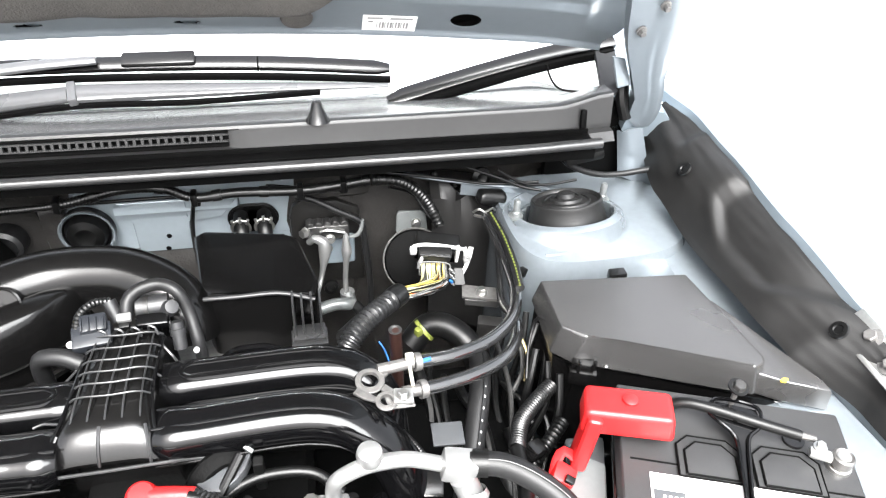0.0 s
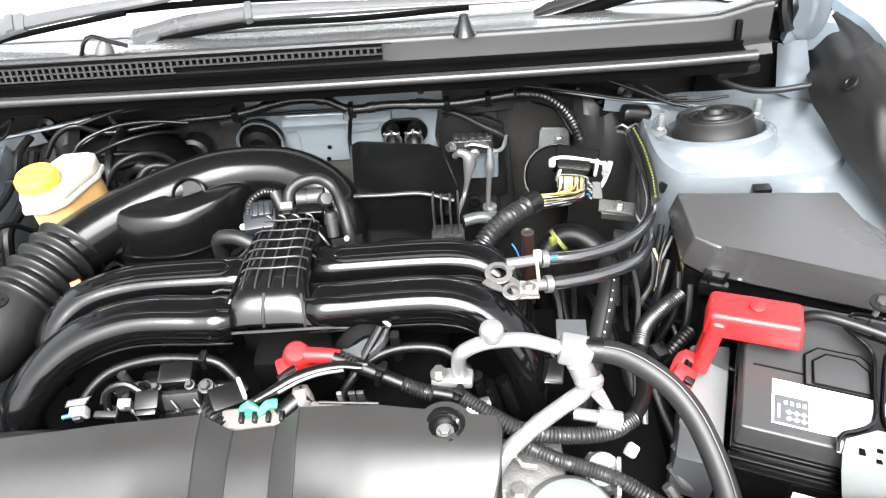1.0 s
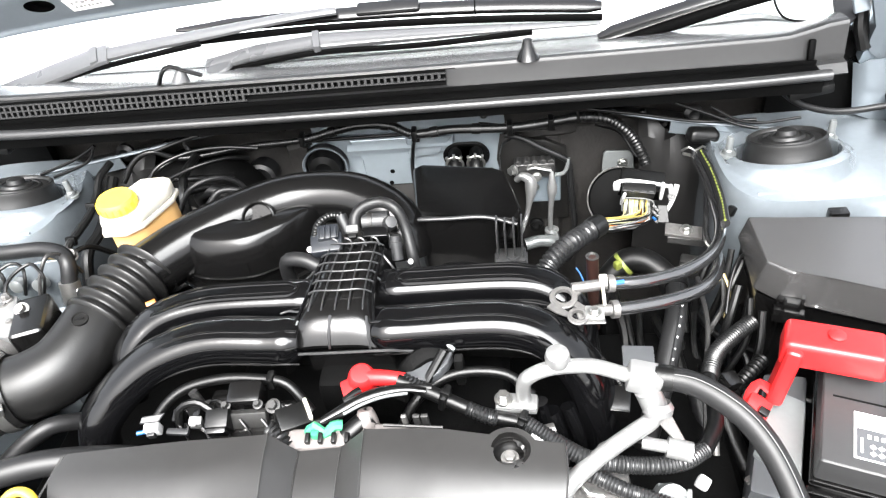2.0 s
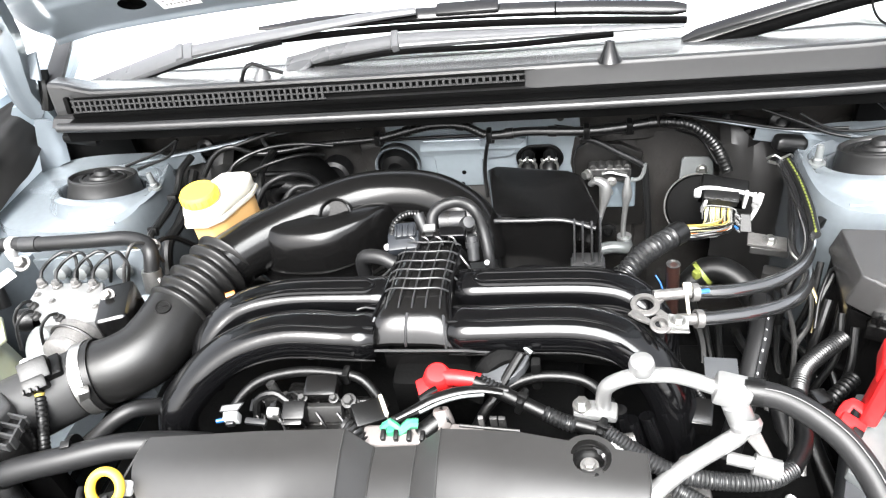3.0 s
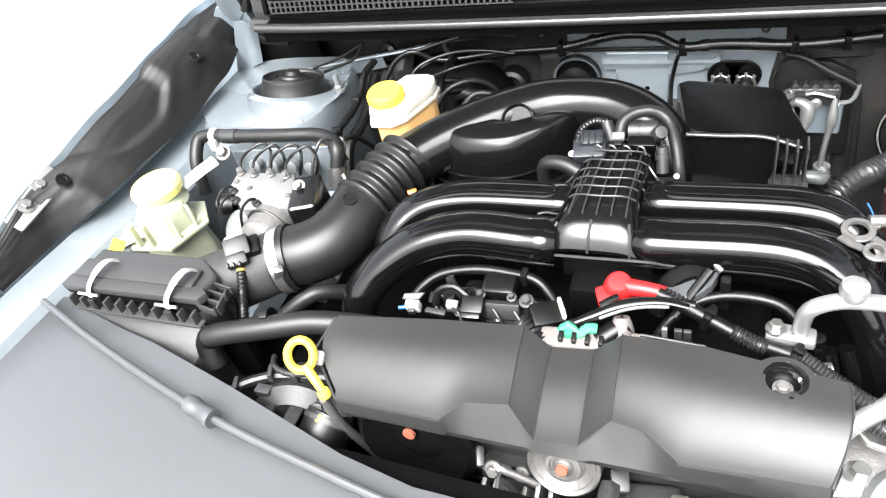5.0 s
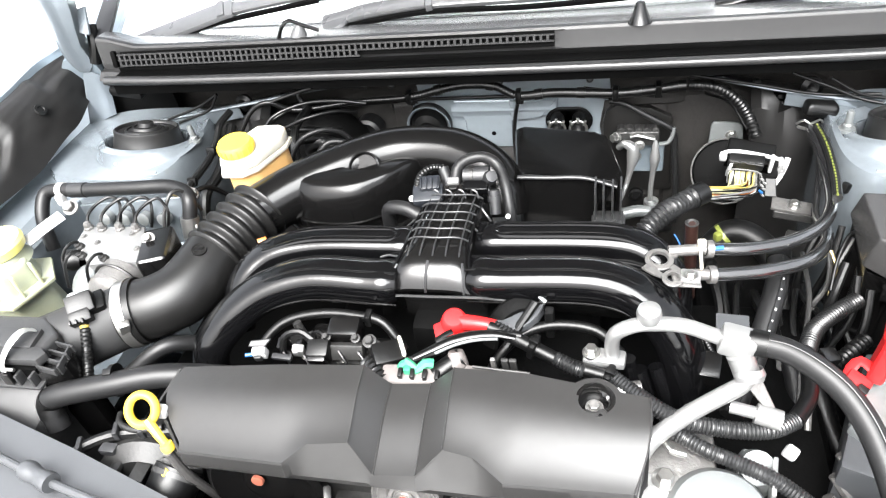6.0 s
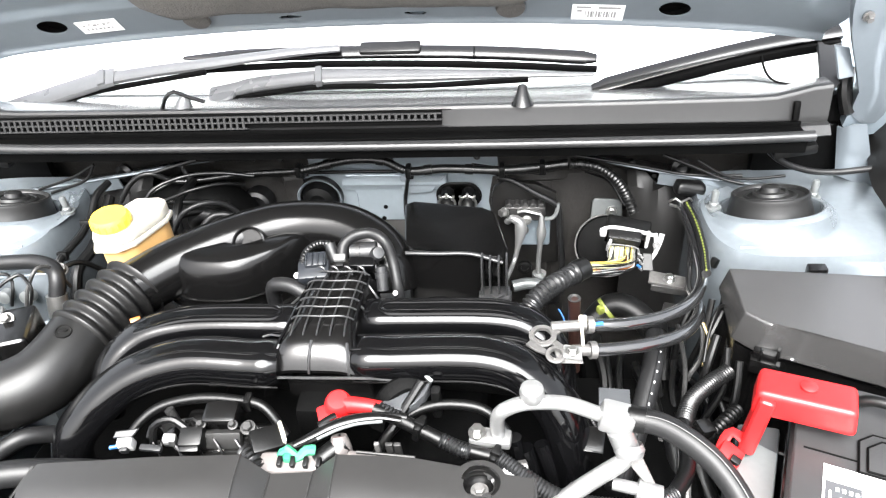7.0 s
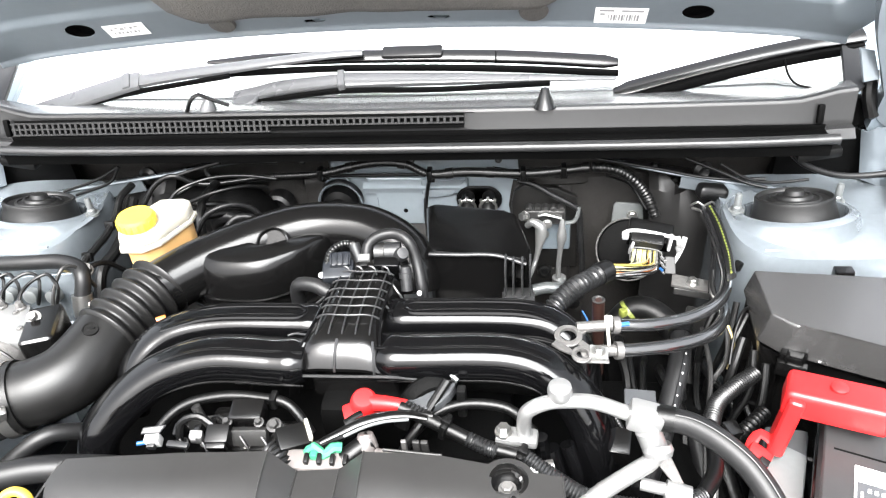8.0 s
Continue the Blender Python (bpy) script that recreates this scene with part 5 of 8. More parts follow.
part("hood", box(V(0.506, -0.359, 0.946), (0.094, 0.044, 0.030), 0.007, m, 4, taper=0.93), RED, tc)
part("leg", box(V(0.4655, -0.362, 0.918), (0.016, 0.030, 0.074), 0.005, turn(-6, 6, -20), 3), RED, tc)
part("latch_dimple", revolve([(0.008, 0), (0.008, 0.003), (0.005, 0.0045), (0, 0.0045)], V(0.507, -0.357, 0.961), (0, 0, 1), 20), RED, tc)
part("strap", tube([(0.455, -0.368, 0.895), (0.446, -0.360, 0.897), (0.438, -0.364, 0.890), (0.432, -0.374, 0.880)], 0.003, 8, 2.0), RED, tc)
part("side_clip", box(V(0.440, -0.378, 0.880), (0.024, 0.022, 0.018), 0.003, turn(10, 20, -30)), RED, tc)
part("clip_window", box(V(0.443, -0.388, 0.886), (0.010, 0.008, 0.010), 0.001, turn(10, 20, -30)), RUBBER, tc)

ng = thing("negative_battery_clamp", on_batt(0.205, 0.104, 0.92), "cast metal negative terminal clamp with its cable", "battery clamp")
p = on_batt(0.216, 0.102, 0.0)
part("ring_clamp", revolve([(0.0068, 0.926), (0.0105, 0.926), (0.0108, 0.936), (0.0090, 0.938), (0.0068, 0.936)], p, n=24), CAST, ng)
part("lug", box(p + V(-0.019, 0.009, 0.932), (0.022, 0.011, 0.008), 0.003, turn(0, 0, -30)), ALU, ng)
part("clamp_bolt", bolt(p + V(-0.018, 0.014, 0.936), 0.0045, 0.007), STEEL, ng)
part("cable", tube([(0.555, -0.343, 0.925), (0.575, -0.351, 0.938), (0.600, -0.366, 0.941), (0.640, -0.391, 0.940), (0.676, -0.409, 0.936)], 0.0058, 12), RUBBER, ng)
part("cable_lead", tube([(0.670, -0.406, 0.937), (0.690, -0.415, 0.934)], 0.0035, 10), CAST, ng)

bc = thing("battery_hold_down", (0.60, -0.42, 0.915), "black steel hold-down bar across the battery lid", "hold-down bar")
LEFT = [(0.088, 0.133), (0.097, 0.124), (0.110, 0.113), (0.1145, 0.100), (0.1135, 0.070), (0.1125, 0.042), (0.108, 0.026), (0.097, 0.016), (0.085, 0.009), (0.080, 0.001), (0.080, -0.008)]
RIGHT = [(0.141, 0.128), (0.135, 0.120), (0.127, 0.112), (0.1245, 0.100), (0.1215, 0.070), (0.1185, 0.042), (0.121, 0.026), (0.130, 0.015), (0.139, 0.008), (0.145, 0.001), (0.146, -0.008)]
def bar_z(b):
    return 0.927 + 0.010 * smooth((b - 0.085) / 0.05) - 0.006 * smooth((0.004 - b) / 0.012)


edges = [spline([on_batt(a, b, bar_z(b)) for a, b in side], 0.003) for side in (LEFT, RIGHT)]
count = min(len(e) for e in edges)
cut = [[e[int(k * (len(e) - 1) / (count - 1))] for k in range(count)] for e in edges]
head_line = [on_batt(a, b, 0.937) for a, b in ((0.098, 0.150), (0.139, 0.146))]
part("bar", loft([head_line] + [list(pair) for pair in zip(*cut)], thick=0.003), GLOSS, bc, "glossy black forked steel strip")
for e in edges:
    part("raised_edge", sweep([p + V(0, 0, 0.0016) for p in e], 0.0022, 8, 1.0), GLOSS, bc)
part("head_edge", tube([on_batt(0.088, 0.133, 0.9385), on_batt(0.096, 0.151, 0.9390), on_batt(0.118, 0.153, 0.9392), on_batt(0.140, 0.147, 0.9390), on_batt(0.141, 0.128, 0.9385)], 0.0022, 8), GLOSS, bc)
part("head_slot", box(on_batt(0.119, 0.128, 0.9395), (0.016, 0.006, 0.003), 0.001, BY), DARK, bc)
part("rod", rod(on_batt(0.116, 0.155, 0.90), on_batt(0.116, 0.155, 0.962), 0.003, 10), CAST, bc)
part("washer_ring", revolve([(0.0072, 0), (0.0105, 0), (0.0105, 0.002), (0.0072, 0.002), (0.0072, 0)], on_batt(0.116, 0.155, 0.9575), (0, -0.2, 1), 24), RUBBER, bc)
part("nut", bolt(on_batt(0.116, 0.155, 0.956), 0.0065, 0.009, (0, -0.2, 1), 1.3), CASTD, bc)
fork = [[(0.112, 0.020), (0.118, 0.020)], [(0.100, 0.012), (0.128, 0.011)], [(0.086, 0.003), (0.141, 0.002)], [(0.084, -0.010), (0.143, -0.010)]]
part("front_plate", loft([[on_batt(a, b, bar_z(b) + 0.0022) for a, b in row] for row in fork] + [[on_batt(0.088, -0.016, 0.905), on_batt(0.142, -0.016, 0.905)], [on_batt(0.100, -0.022, 0.865), on_batt(0.140, -0.022, 0.865)]], thick=0.002), PALEM, bc, "grey slotted steel end plate")
for a, b in ((0.099, -0.003), (0.113, -0.001), (0.113, -0.0095), (0.127, -0.003)):
    long = 0.014 if abs(a - 0.113) > 0.005 else 0.005
    part("slot", box(on_batt(a, b, bar_z(b) + 0.0032), (0.005, long, 0.0015), 0.0006, BY @ turn(-14)), DARK, bc)
part("front_bolt", bolt(on_batt(0.142, -0.022, 0.890), 0.007, 0.016, -vb), STEEL, bc)
part("side_strip", prism([tuple(on_batt(a, b, 0).xy) for a, b in ((-0.052, 0.02), (-0.006, -0.005), (-0.006, 0.10), (-0.045, 0.11))], 0.866, 0.876, 0.004, top_in=0.004), PALEM, bc, "pale grey moulded guard strip")

# ---- fuse box ----
fb = thing("fuse_box", (0.60, -0.24, 0.80), "black plastic fuse box with chamfered lid", "fuse box")
lid = [(0.480, -0.130), (0.684, -0.146), (0.706, -0.308), (0.701, -0.318), (0.684, -0.326), (0.534, -0.256), (0.496, -0.247), (0.474, -0.224)]
part("lid", prism(lid, 0.899, 0.943, 0.0035, lambda x, y: -0.16 * max(0, x - 0.675) - 0.10 * max(0, y + 0.20), top_in=0.009, segments=3), LID, fb)
part("seam", prism([(x + (-0.005 if x > 0.6 else 0.005), y + 0.005) for x, y in lid], 0.8935, 0.8985, 0.0), DARK, fb)
part("base", prism([(0.484, -0.134), (0.680, -0.150), (0.744, -0.335), (0.744, -0.348), (0.710, -0.333), (0.534, -0.251), (0.500, -0.243), (0.480, -0.224)], 0.74, 0.893, 0.004), SATIN, fb)
part("latch", box((0.505, -0.254, 0.902), (0.026, 0.012, 0.014), 0.002, turn(0, 0, -22)), SATIN, fb)
part("latch", box((0.505, -0.258, 0.888), (0.032, 0.010, 0.020), 0.002, turn(0, 0, -22)), SATIN, fb)
part("lug", box((0.592, -0.134, 0.930), (0.022, 0.014, 0.014), 0.002), SATIN, fb)
for x in (0.496, 0.515):
    part("latch_tooth", box((x, -0.262, 0.912), (0.004, 0.008, 0.016), 0.001, turn(0, 0, -22)), SATIN, fb)
part("lower_step", prism([(0.676, -0.316), (0.684, -0.200), (0.694, -0.190), (0.757, -0.342), (0.757, -0.360), (0.712, -0.3385)], 0.899, 0.9275, 0.0025, top_in=0.004), LID, fb, "lower end of the lid")
part("yellow_dot", prism([(0.705, -0.332), (0.710, -0.3295), (0.715, -0.331), (0.714, -0.334), (0.709, -0.336), (0.705, -0.334)], 0.9272, 0.9287, 0.0), YELLOW, fb, "small yellow mark")


# ---- air cleaner, left front ----
ac = thing("air_cleaner_box", (-0.54, -0.46, 0.80), "black ribbed plastic air cleaner box with steel clips", "air cleaner")
part("upper", prism([(-0.640, -0.402), (-0.470, -0.398), (-0.432, -0.425), (-0.436, -0.456), (-0.64, -0.462)], 0.88, 0.940, 0.006, lambda x, y: 0.05 * (-0.40 - y), segments=3), BOXP, ac)
part("lid_step", prism([(-0.638, -0.428), (-0.452, -0.424), (-0.448, -0.454), (-0.638, -0.459)], 0.935, 0.9475, 0.003, segments=2), BOXP, ac)
part("rim", prism([(-0.645, -0.455), (-0.436, -0.450), (-0.424, -0.458), (-0.430, -0.470), (-0.645, -0.476)], 0.934, 0.9455, 0.0025), BOXP, ac)
part("rim_gap", prism([(-0.643, -0.457), (-0.438, -0.452), (-0.432, -0.4685), (-0.643, -0.4745)], 0.930, 0.934, 0.0), DARK, ac)
part("lower", prism([(-0.645, -0.452), (-0.440, -0.448), (-0.428, -0.472), (-0.462, -0.530), (-0.645, -0.54)], 0.70, 0.912, 0.006, lambda x, y: 0.80 * (y + 0.452)), BOXP, ac)
part("lower_flange", box((-0.536, -0.4785, 0.9125), (0.212, 0.016, 0.004), 0.0012), BOXP, ac)
# Near-black strip behind the ribs is painted shade for the pockets.
part("rib_recess", box((-0.538, -0.4705, 0.922), (0.204, 0.006, 0.018), 0.0), DARK, ac)
for k in range(11):
    part("rib", box((-0.636 + 0.0198 * k, -0.4785, 0.922), (0.0036, 0.012, 0.017), 0.0006), BOXP, ac)
part("corner_block", prism([(-0.438, -0.424), (-0.408, -0.440), (-0.404, -0.462), (-0.436, -0.478)], 0.80, 0.928, 0.006), SATIN, ac)
for k in range(4):
    part("corner_rib", box((-0.421, -0.436 - 0.012 * k, 0.931), (0.030, 0.0026, 0.010), 0.0008, turn(0, 0, -10)), BOXP, ac)
part("corner_rib", box((-0.410, -0.452, 0.928), (0.0026, 0.036, 0.014), 0.0008, turn(0, 0, 10)), BOXP, ac)
for x in (-0.594, -0.468):
    c = part("spring_clip", sweep(spline([(x + 0.010, -0.430, 0.950), (x + 0.006, -0.440, 0.959), (x + 0.001, -0.458, 0.957), (x - 0.005, -0.474, 0.945), (x - 0.006, -0.480, 0.934)], 0.004), 0.0018, 8, 3.8, up=(0, 0.3, 1)), ALU, ac, "bright sprung steel clip")
    part("clip_pin", tube([(x - 0.022, -0.480, 0.938), (x + 0.012, -0.480, 0.938)], 0.0022, 8), STEEL, c)
    part("clip_tail", box((x - 0.004, -0.483, 0.920), (0.010, 0.003, 0.024), 0.001), MATTE, c)
solid("yellow_sticker", box((-0.640, -0.382, 0.925), (0.018, 0.020, 0.001), 0, turn(10, 35, 20)), YELLOW, "small yellow sticker on the apron", "sticker")

plug = thing("air_flow_sensor", (-0.42, -0.385, 0.93), "black air flow sensor plug on the intake tube", "sensor")
part("base", box((-0.418, -0.378, 0.940), (0.036, 0.030, 0.016), 0.003, turn(10, 0, 35)), RUBBER, plug)
part("plug_body", box((-0.422, -0.386, 0.950), (0.032, 0.026, 0.016), 0.003, turn(35, 0, 35)), RUBBER, plug)
part("plug_nose", box((-0.418, -0.398, 0.940), (0.026, 0.016, 0.020), 0.003, turn(35, 0, 35)), RUBBER, plug)
for k in (-1, 0, 1):
    part("plug_rib", box((-0.417 + 0.007 * k, -0.407 + 0.003 * k, 0.940), (0.0025, 0.006, 0.018), 0.0008, turn(35, 0, 35)), RUBBER, plug)
part("wire_exit", revolve([(0.006, 0), (0.004, 0.008), (0, 0.008)], (-0.416, -0.402, 0.932), (0.1, -0.6, -0.7), 12), AMBERW, plug)
part("screw", bolt((-0.446, -0.372, 0.944), 0.006, 0.006), WHITE, plug)
part("lead", corrugated([(-0.415, -0.405, 0.928), (-0.409, -0.420, 0.918), (-0.404, -0.436, 0.905), (-0.40, -0.450, 0.892)], 0.0065, 0.005), TAPE, plug)

# ---- coolant bottle ----
cb = thing("coolant_bottle", (-0.65, -0.27, 0.78), "milky translucent coolant bottle with pale yellow cap", "coolant bottle")
part("tank", prism([(-0.705, -0.285), (-0.690, -0.232), (-0.630, -0.222), (-0.598, -0.258), (-0.620, -0.318), (-0.680, -0.325)], 0.79, 0.915, 0.012, top_in=0.016, segments=4), TANK, cb)
part("seam", prism([(-0.712, -0.29), (-0.694, -0.226), (-0.626, -0.216), (-0.590, -0.258), (-0.614, -0.325), (-0.684, -0.332)], 0.868, 0.874, 0.002), TANK, cb)
for x, y, a in ((-0.646, -0.321, 10), (-0.612, -0.300, 65), (-0.603, -0.270, 65), (-0.668, -0.324, 5)):
    part("rib", box((x, y, 0.892), (0.004, 0.010, 0.040), 0.0015, turn(0, 0, a)), TANK, cb)
part("neck", revolve([(0.040, 0.905), (0.034, 0.915), (0.032, 0.925), (0, 0.925)], (-0.655, -0.262, 0), n=28), TANK, cb)
part("cap", revolve([(0.034, 0.0), (0.037, 0.003), (0.038, 0.014), (0.035, 0.019), (0.022, 0.021), (0, 0.0215)], (-0.655, -0.258, 0.922), (0.0, 0.0, 1), 36), CREAM, cb)
part("arm", sweep(spline([(-0.635, -0.228, 0.915), (-0.618, -0.205, 0.922), (-0.602, -0.180, 0.926)], 0.006), 0.005, 8, 3.0, up=(0, 0, 1)), WHITE, cb)
part("foot", sweep(spline([(-0.672, -0.300, 0.885), (-0.705, -0.326, 0.880), (-0.728, -0.342, 0.878)], 0.006), 0.005, 8, 3.4, up=(0, 0, 1)), TANK, cb)
part("foot_bolt", bolt((-0.724, -0.340, 0.882), 0.006, 0.008), STEEL, cb)
cb.location += V(0.001, -0.009, 0.0)

# ---- brake hydraulic unit ----
ab = thing("brake_control_unit", (-0.48, -0.24, 0.80), "aluminium brake hydraulic unit with steel pipes", "hydraulic unit")
part("block", prism([(-0.538, -0.217), (-0.441, -0.214), (-0.404, -0.286), (-0.482, -0.297), (-0.532, -0.250)], 0.83, 0.930, 0.004), ALU_WHITE, ab, "machined pale aluminium valve block")
part("motor", sweep(spline([(-0.440, -0.285, 0.905), (-0.444, -0.318, 0.900)], 0.005), 0.032, 32), CAST, ab)
part("motor_cap", revolve([(0.032, 0), (0.0335, 0.002), (0.032, 0.008), (0.026, 0.013), (0.012, 0.016), (0, 0.0165)], (-0.444, -0.318, 0.900), (-0.1, -0.95, 0.10), 32), CAST, ab, "grey rounded motor end")
part("motor_band", sweep([V(-0.442, -0.302, 0.9025) + V(0.0335 * math.cos(2 * math.pi * k / 32), -0.004 * math.cos(2 * math.pi * k / 32), 0.0335 * math.sin(2 * math.pi * k / 32)) for k in range(33)], 0.0018, 6, 2.0, caps=False), CASTD, ab)
part("damper", revolve([(0.024, -0.03), (0.026, 0), (0.025, 0.006), (0.016, 0.011), (0, 0.012)], (-0.492, -0.305, 0.902), (-0.3, -0.6, 0.75), 28), PALEM, ab)
for x, y, z in ((-0.500, -0.280, 0.931), (-0.462, -0.284, 0.931), (-0.515, -0.262, 0.931)):
    part("valve_stub", revolve([(0.006, 0), (0.006, 0.005), (0.0045, 0.007), (0.0045, 0.010), (0, 0.010)], (x, y, z - 0.002), (-0.1, -0.3, 0.9), 16), CASTD, ab)
    part("lead", tube([(x, y, z + 0.008), (x - 0.004, y - 0.008, z + 0.013), (x - 0.012, y - 0.022, z + 0.004), (x - 0.018, y - 0.032, z - 0.03)], 0.0022, 8), RUBBER, ab)
for x, y in ((-0.525, -0.240), (-0.425, -0.262), (-0.495, -0.252), (-0.450, -0.232)):
    part("block_screw", bolt((x, y, 0.9295), 0.0034, 0.0035), CAST, ab)
part("black_box", box((-0.402, -0.254, 0.902), (0.042, 0.072, 0.064), 0.007, turn(0, 0, 20), 3), SATIN, ab, "black control housing beside the block")
part("black_box", box((-0.394, -0.290, 0.882), (0.036, 0.05, 0.04), 0.006, turn(10, 0, 30), 3), RUBBER, ab)
part("side_boss", bolt((-0.414, -0.246, 0.934), 0.006, 0.011, (0.2, -0.5, 0.8)), CAST, ab)
part("rubber_mount", revolve([(0.014, -0.012), (0.016, 0), (0.014, 0.012), (0, 0.012)], (-0.541, -0.262, 0.905), (-1, -0.3, 0.2), 20), RUBBER, ab)
for k, (x, y) in enumerate(((-0.528, -0.222), (-0.504, -0.224), (-0.476, -0.222), (-0.448, -0.224))):
    part("pipe_nut", revolve([(0.0072, 0), (0.0072, 0.004), (0.0056, 0.005), (0.0056, 0.010), (0.004, 0.012), (0, 0.012)], (x, y, 0.929), n=6), CAST, ab)
    part("pipe", tube([(x, y, 0.936), (x - 0.002, y + 0.012, 0.945), (x + 0.003, y + 0.030, 0.950), (x + 0.018, y + 0.044, 0.953), (x + 0.034, y + 0.040 - 0.006 * (k % 2), 0.950), (x + 0.040, y + 0.028, 0.940), (x + 0.030, y + 0.024, 0.915)], 0.0023, 8), RUBBER, ab, "thin dark steel brake pipe")
part("pipe", tube([(-0.430, -0.200, 0.90), (-0.424, -0.185, 0.932), (-0.414, -0.165, 0.952), (-0.405, -0.150, 0.94), (-0.400, -0.14, 0.90)], 0.0026, 8), CASTD, ab)
part("bracket", plate([(-0.60, -0.150, 0.915), (-0.425, -0.140, 0.925), (-0.425, -0.142, 0.84), (-0.60, -0.152, 0.83)], 0.004), PAINT_IN, ab, "blue-grey painted bracket behind the pipes")
part("bracket_foot", plate([(-0.60, -0.152, 0.83), (-0.425, -0.142, 0.84), (-0.425, -0.20, 0.80), (-0.60, -0.21, 0.79)], 0.004), PAINT_IN, ab)
for x in (-0.556, -0.522, -0.488, -0.454):
    part("grommet", revolve([(0.010, 0), (0.010, 0.012), (0.0065, 0.014), (0, 0.014)], (x, -0.152, 0.896), (0, -1, 0.2), 16), PALEM, ab)
bt = thing("bracket_bolt", (-0.60, -0.185, 0.915), "zinc plated bolt on the bottle bracket", "bolt")
part("head", bolt((-0.590, -0.176, 0.930), 0.0085, 0.012, (0.1, -0.5, 0.8), 1.4), CAST, bt)

bv = thing("brake_vacuum_hose", (-0.53, -0.14, 0.87), "curved black rubber hose before the strut tower", "hose")
BV = [(-0.655, -0.190, 0.857), (-0.662, -0.172, 0.900), (-0.663, -0.148, 0.926), (-0.649, -0.138, 0.934), (-0.585, -0.139, 0.936), (-0.50, -0.136, 0.938), (-0.447, -0.132, 0.938), (-0.415, -0.140, 0.936), (-0.399, -0.156, 0.931), (-0.402, -0.170, 0.905)]
part("hose", tube(BV, 0.0105, 16), HOSE, bv)
part("sleeve", tube([(-0.612, -0.1390, 0.9353), (-0.600, -0.1392, 0.9357), (-0.585, -0.139, 0.936)], 0.0118, 16), CONDUIT, bv, "short grey sleeve round the hose")
part("end_fitting", rod((-0.402, -0.168, 0.909), (-0.403, -0.178, 0.880), 0.0135, 16), STEEL, bv, "bright metal hose end")
hc = thing("hose_clip", (-0.62, -0.132, 0.93), "white plastic clip holding the hose", "clip")
part("band", sweep(spline([(-0.634, -0.1383, 0.9347), (-0.624, -0.1386, 0.9350)], 0.003), 0.0122, 16), WHITE, hc)
part("tab", box((-0.628, -0.151, 0.926), (0.012, 0.010, 0.018), 0.002), WHITE, hc)
cp = thing("pipe_joint", (-0.418, -0.165, 0.89), "yellow passivated pipe fittings by the tower", "pipe fitting")
part("plate", box((-0.432, -0.125, 0.920), (0.035, 0.020, 0.003), 0.001, turn(0, 15)), BRASS, cp)
part("nut", bolt((-0.410, -0.132, 0.922), 0.008, 0.014, (0.4, -0.4, 0.8), 1.2), CAST, cp)
part("lever", tube([(-0.40, -0.165, 0.905), (-0.385, -0.18, 0.895), (-0.365, -0.195, 0.885)], 0.003, 8), STEEL, cp)
solid("brake_line", tube([(-0.395, -0.06, 0.86), (-0.41, -0.09, 0.905), (-0.428, -0.115, 0.91), (-0.45, -0.12, 0.90)], 0.004, 8), RUBBER, "thin black brake line bending beside the tower", "brake line")

# ---- brake fluid reservoir ----
rs = thing("brake_fluid_reservoir", (-0.315, -0.085, 0.88), "translucent amber brake fluid reservoir with yellow cap", "fluid reservoir")
RP = [(-0.349, -0.117), (-0.338, -0.140), (-0.308, -0.140), (-0.290, -0.124), (-0.269, -0.069), (-0.270, -0.048), (-0.283, -0.043), (-0.317, -0.045), (-0.338, -0.081)]
def shrink(poly, f):
    cx, cy = sum(p[0] for p in poly) / len(poly), sum(p[1] for p in poly) / len(poly)
    return [(cx + (p[0] - cx) * f, cy + (p[1] - cy) * f) for p in poly]


part("lower_tank", prism(shrink(RP, 0.90), 0.890, 0.964, 0.006, segments=3), FLUID, rs, "amber lower tank holding fluid")
part("rim", prism(shrink(RP, 1.05), 0.960, 0.967, 0.002), TANKTOP, rs)
part("upper_tank", prism(shrink(RP, 1.0), 0.965, 0.986, 0.007, lambda x, y: 0.05 * (y + 0.09), segments=3), TANKTOP, rs)
part("neck", revolve([(0.025, 0.975), (0.025, 0.990), (0, 0.990)], (-0.321, -0.111, 0), n=24), TANKTOP, rs)
cap = revolve([(0.0245, 0), (0.0258, 0.002), (0.0253, 0.013), (0.0230, 0.0165), (0.012, 0.0175), (0, 0.0175)], (-0.321, -0.111, 0.986), (0.02, -0.03, 1), 36)
cap = part("cap", cap, YELLOW, rs)
for k in range(18):
    a = 2 * math.pi * k / 18
    part("cap_grip", box((-0.321 + 0.0259 * math.cos(a), -0.111 + 0.0259 * math.sin(a), 0.993), (0.0012, 0.0035, 0.010), 0.0004, turn(0, 0, math.degrees(a))), YELLOW, cap)
part("outlet", tube([(-0.335, -0.12, 0.90), (-0.340, -0.125, 0.88), (-0.34, -0.11, 0.85)], 0.010, 10), FLUID, rs)
mc = thing("brake_booster", (-0.32, 0.06, 0.72), "black brake booster drum behind the reservoir", "brake booster")
part("drum", revolve([(0, 0), (0.05, 0), (0.10, 0.03), (0.115, 0.06), (0.115, 0.09), (0, 0.10)], (-0.33, 0.06, 0.80), (0, 1, 0), 36), DARK, mc)
part("cylinder", rod((-0.33, -0.12, 0.86), (-0.33, 0.07, 0.83), 0.025, 16), CAST, mc)

# ---- hoses and wires along the firewall ----
def wire(name, pts, r, mat, label, cat, kind_of=tube, **kw):
    return solid(name, kind_of(pts, r, **kw), mat, label, cat)


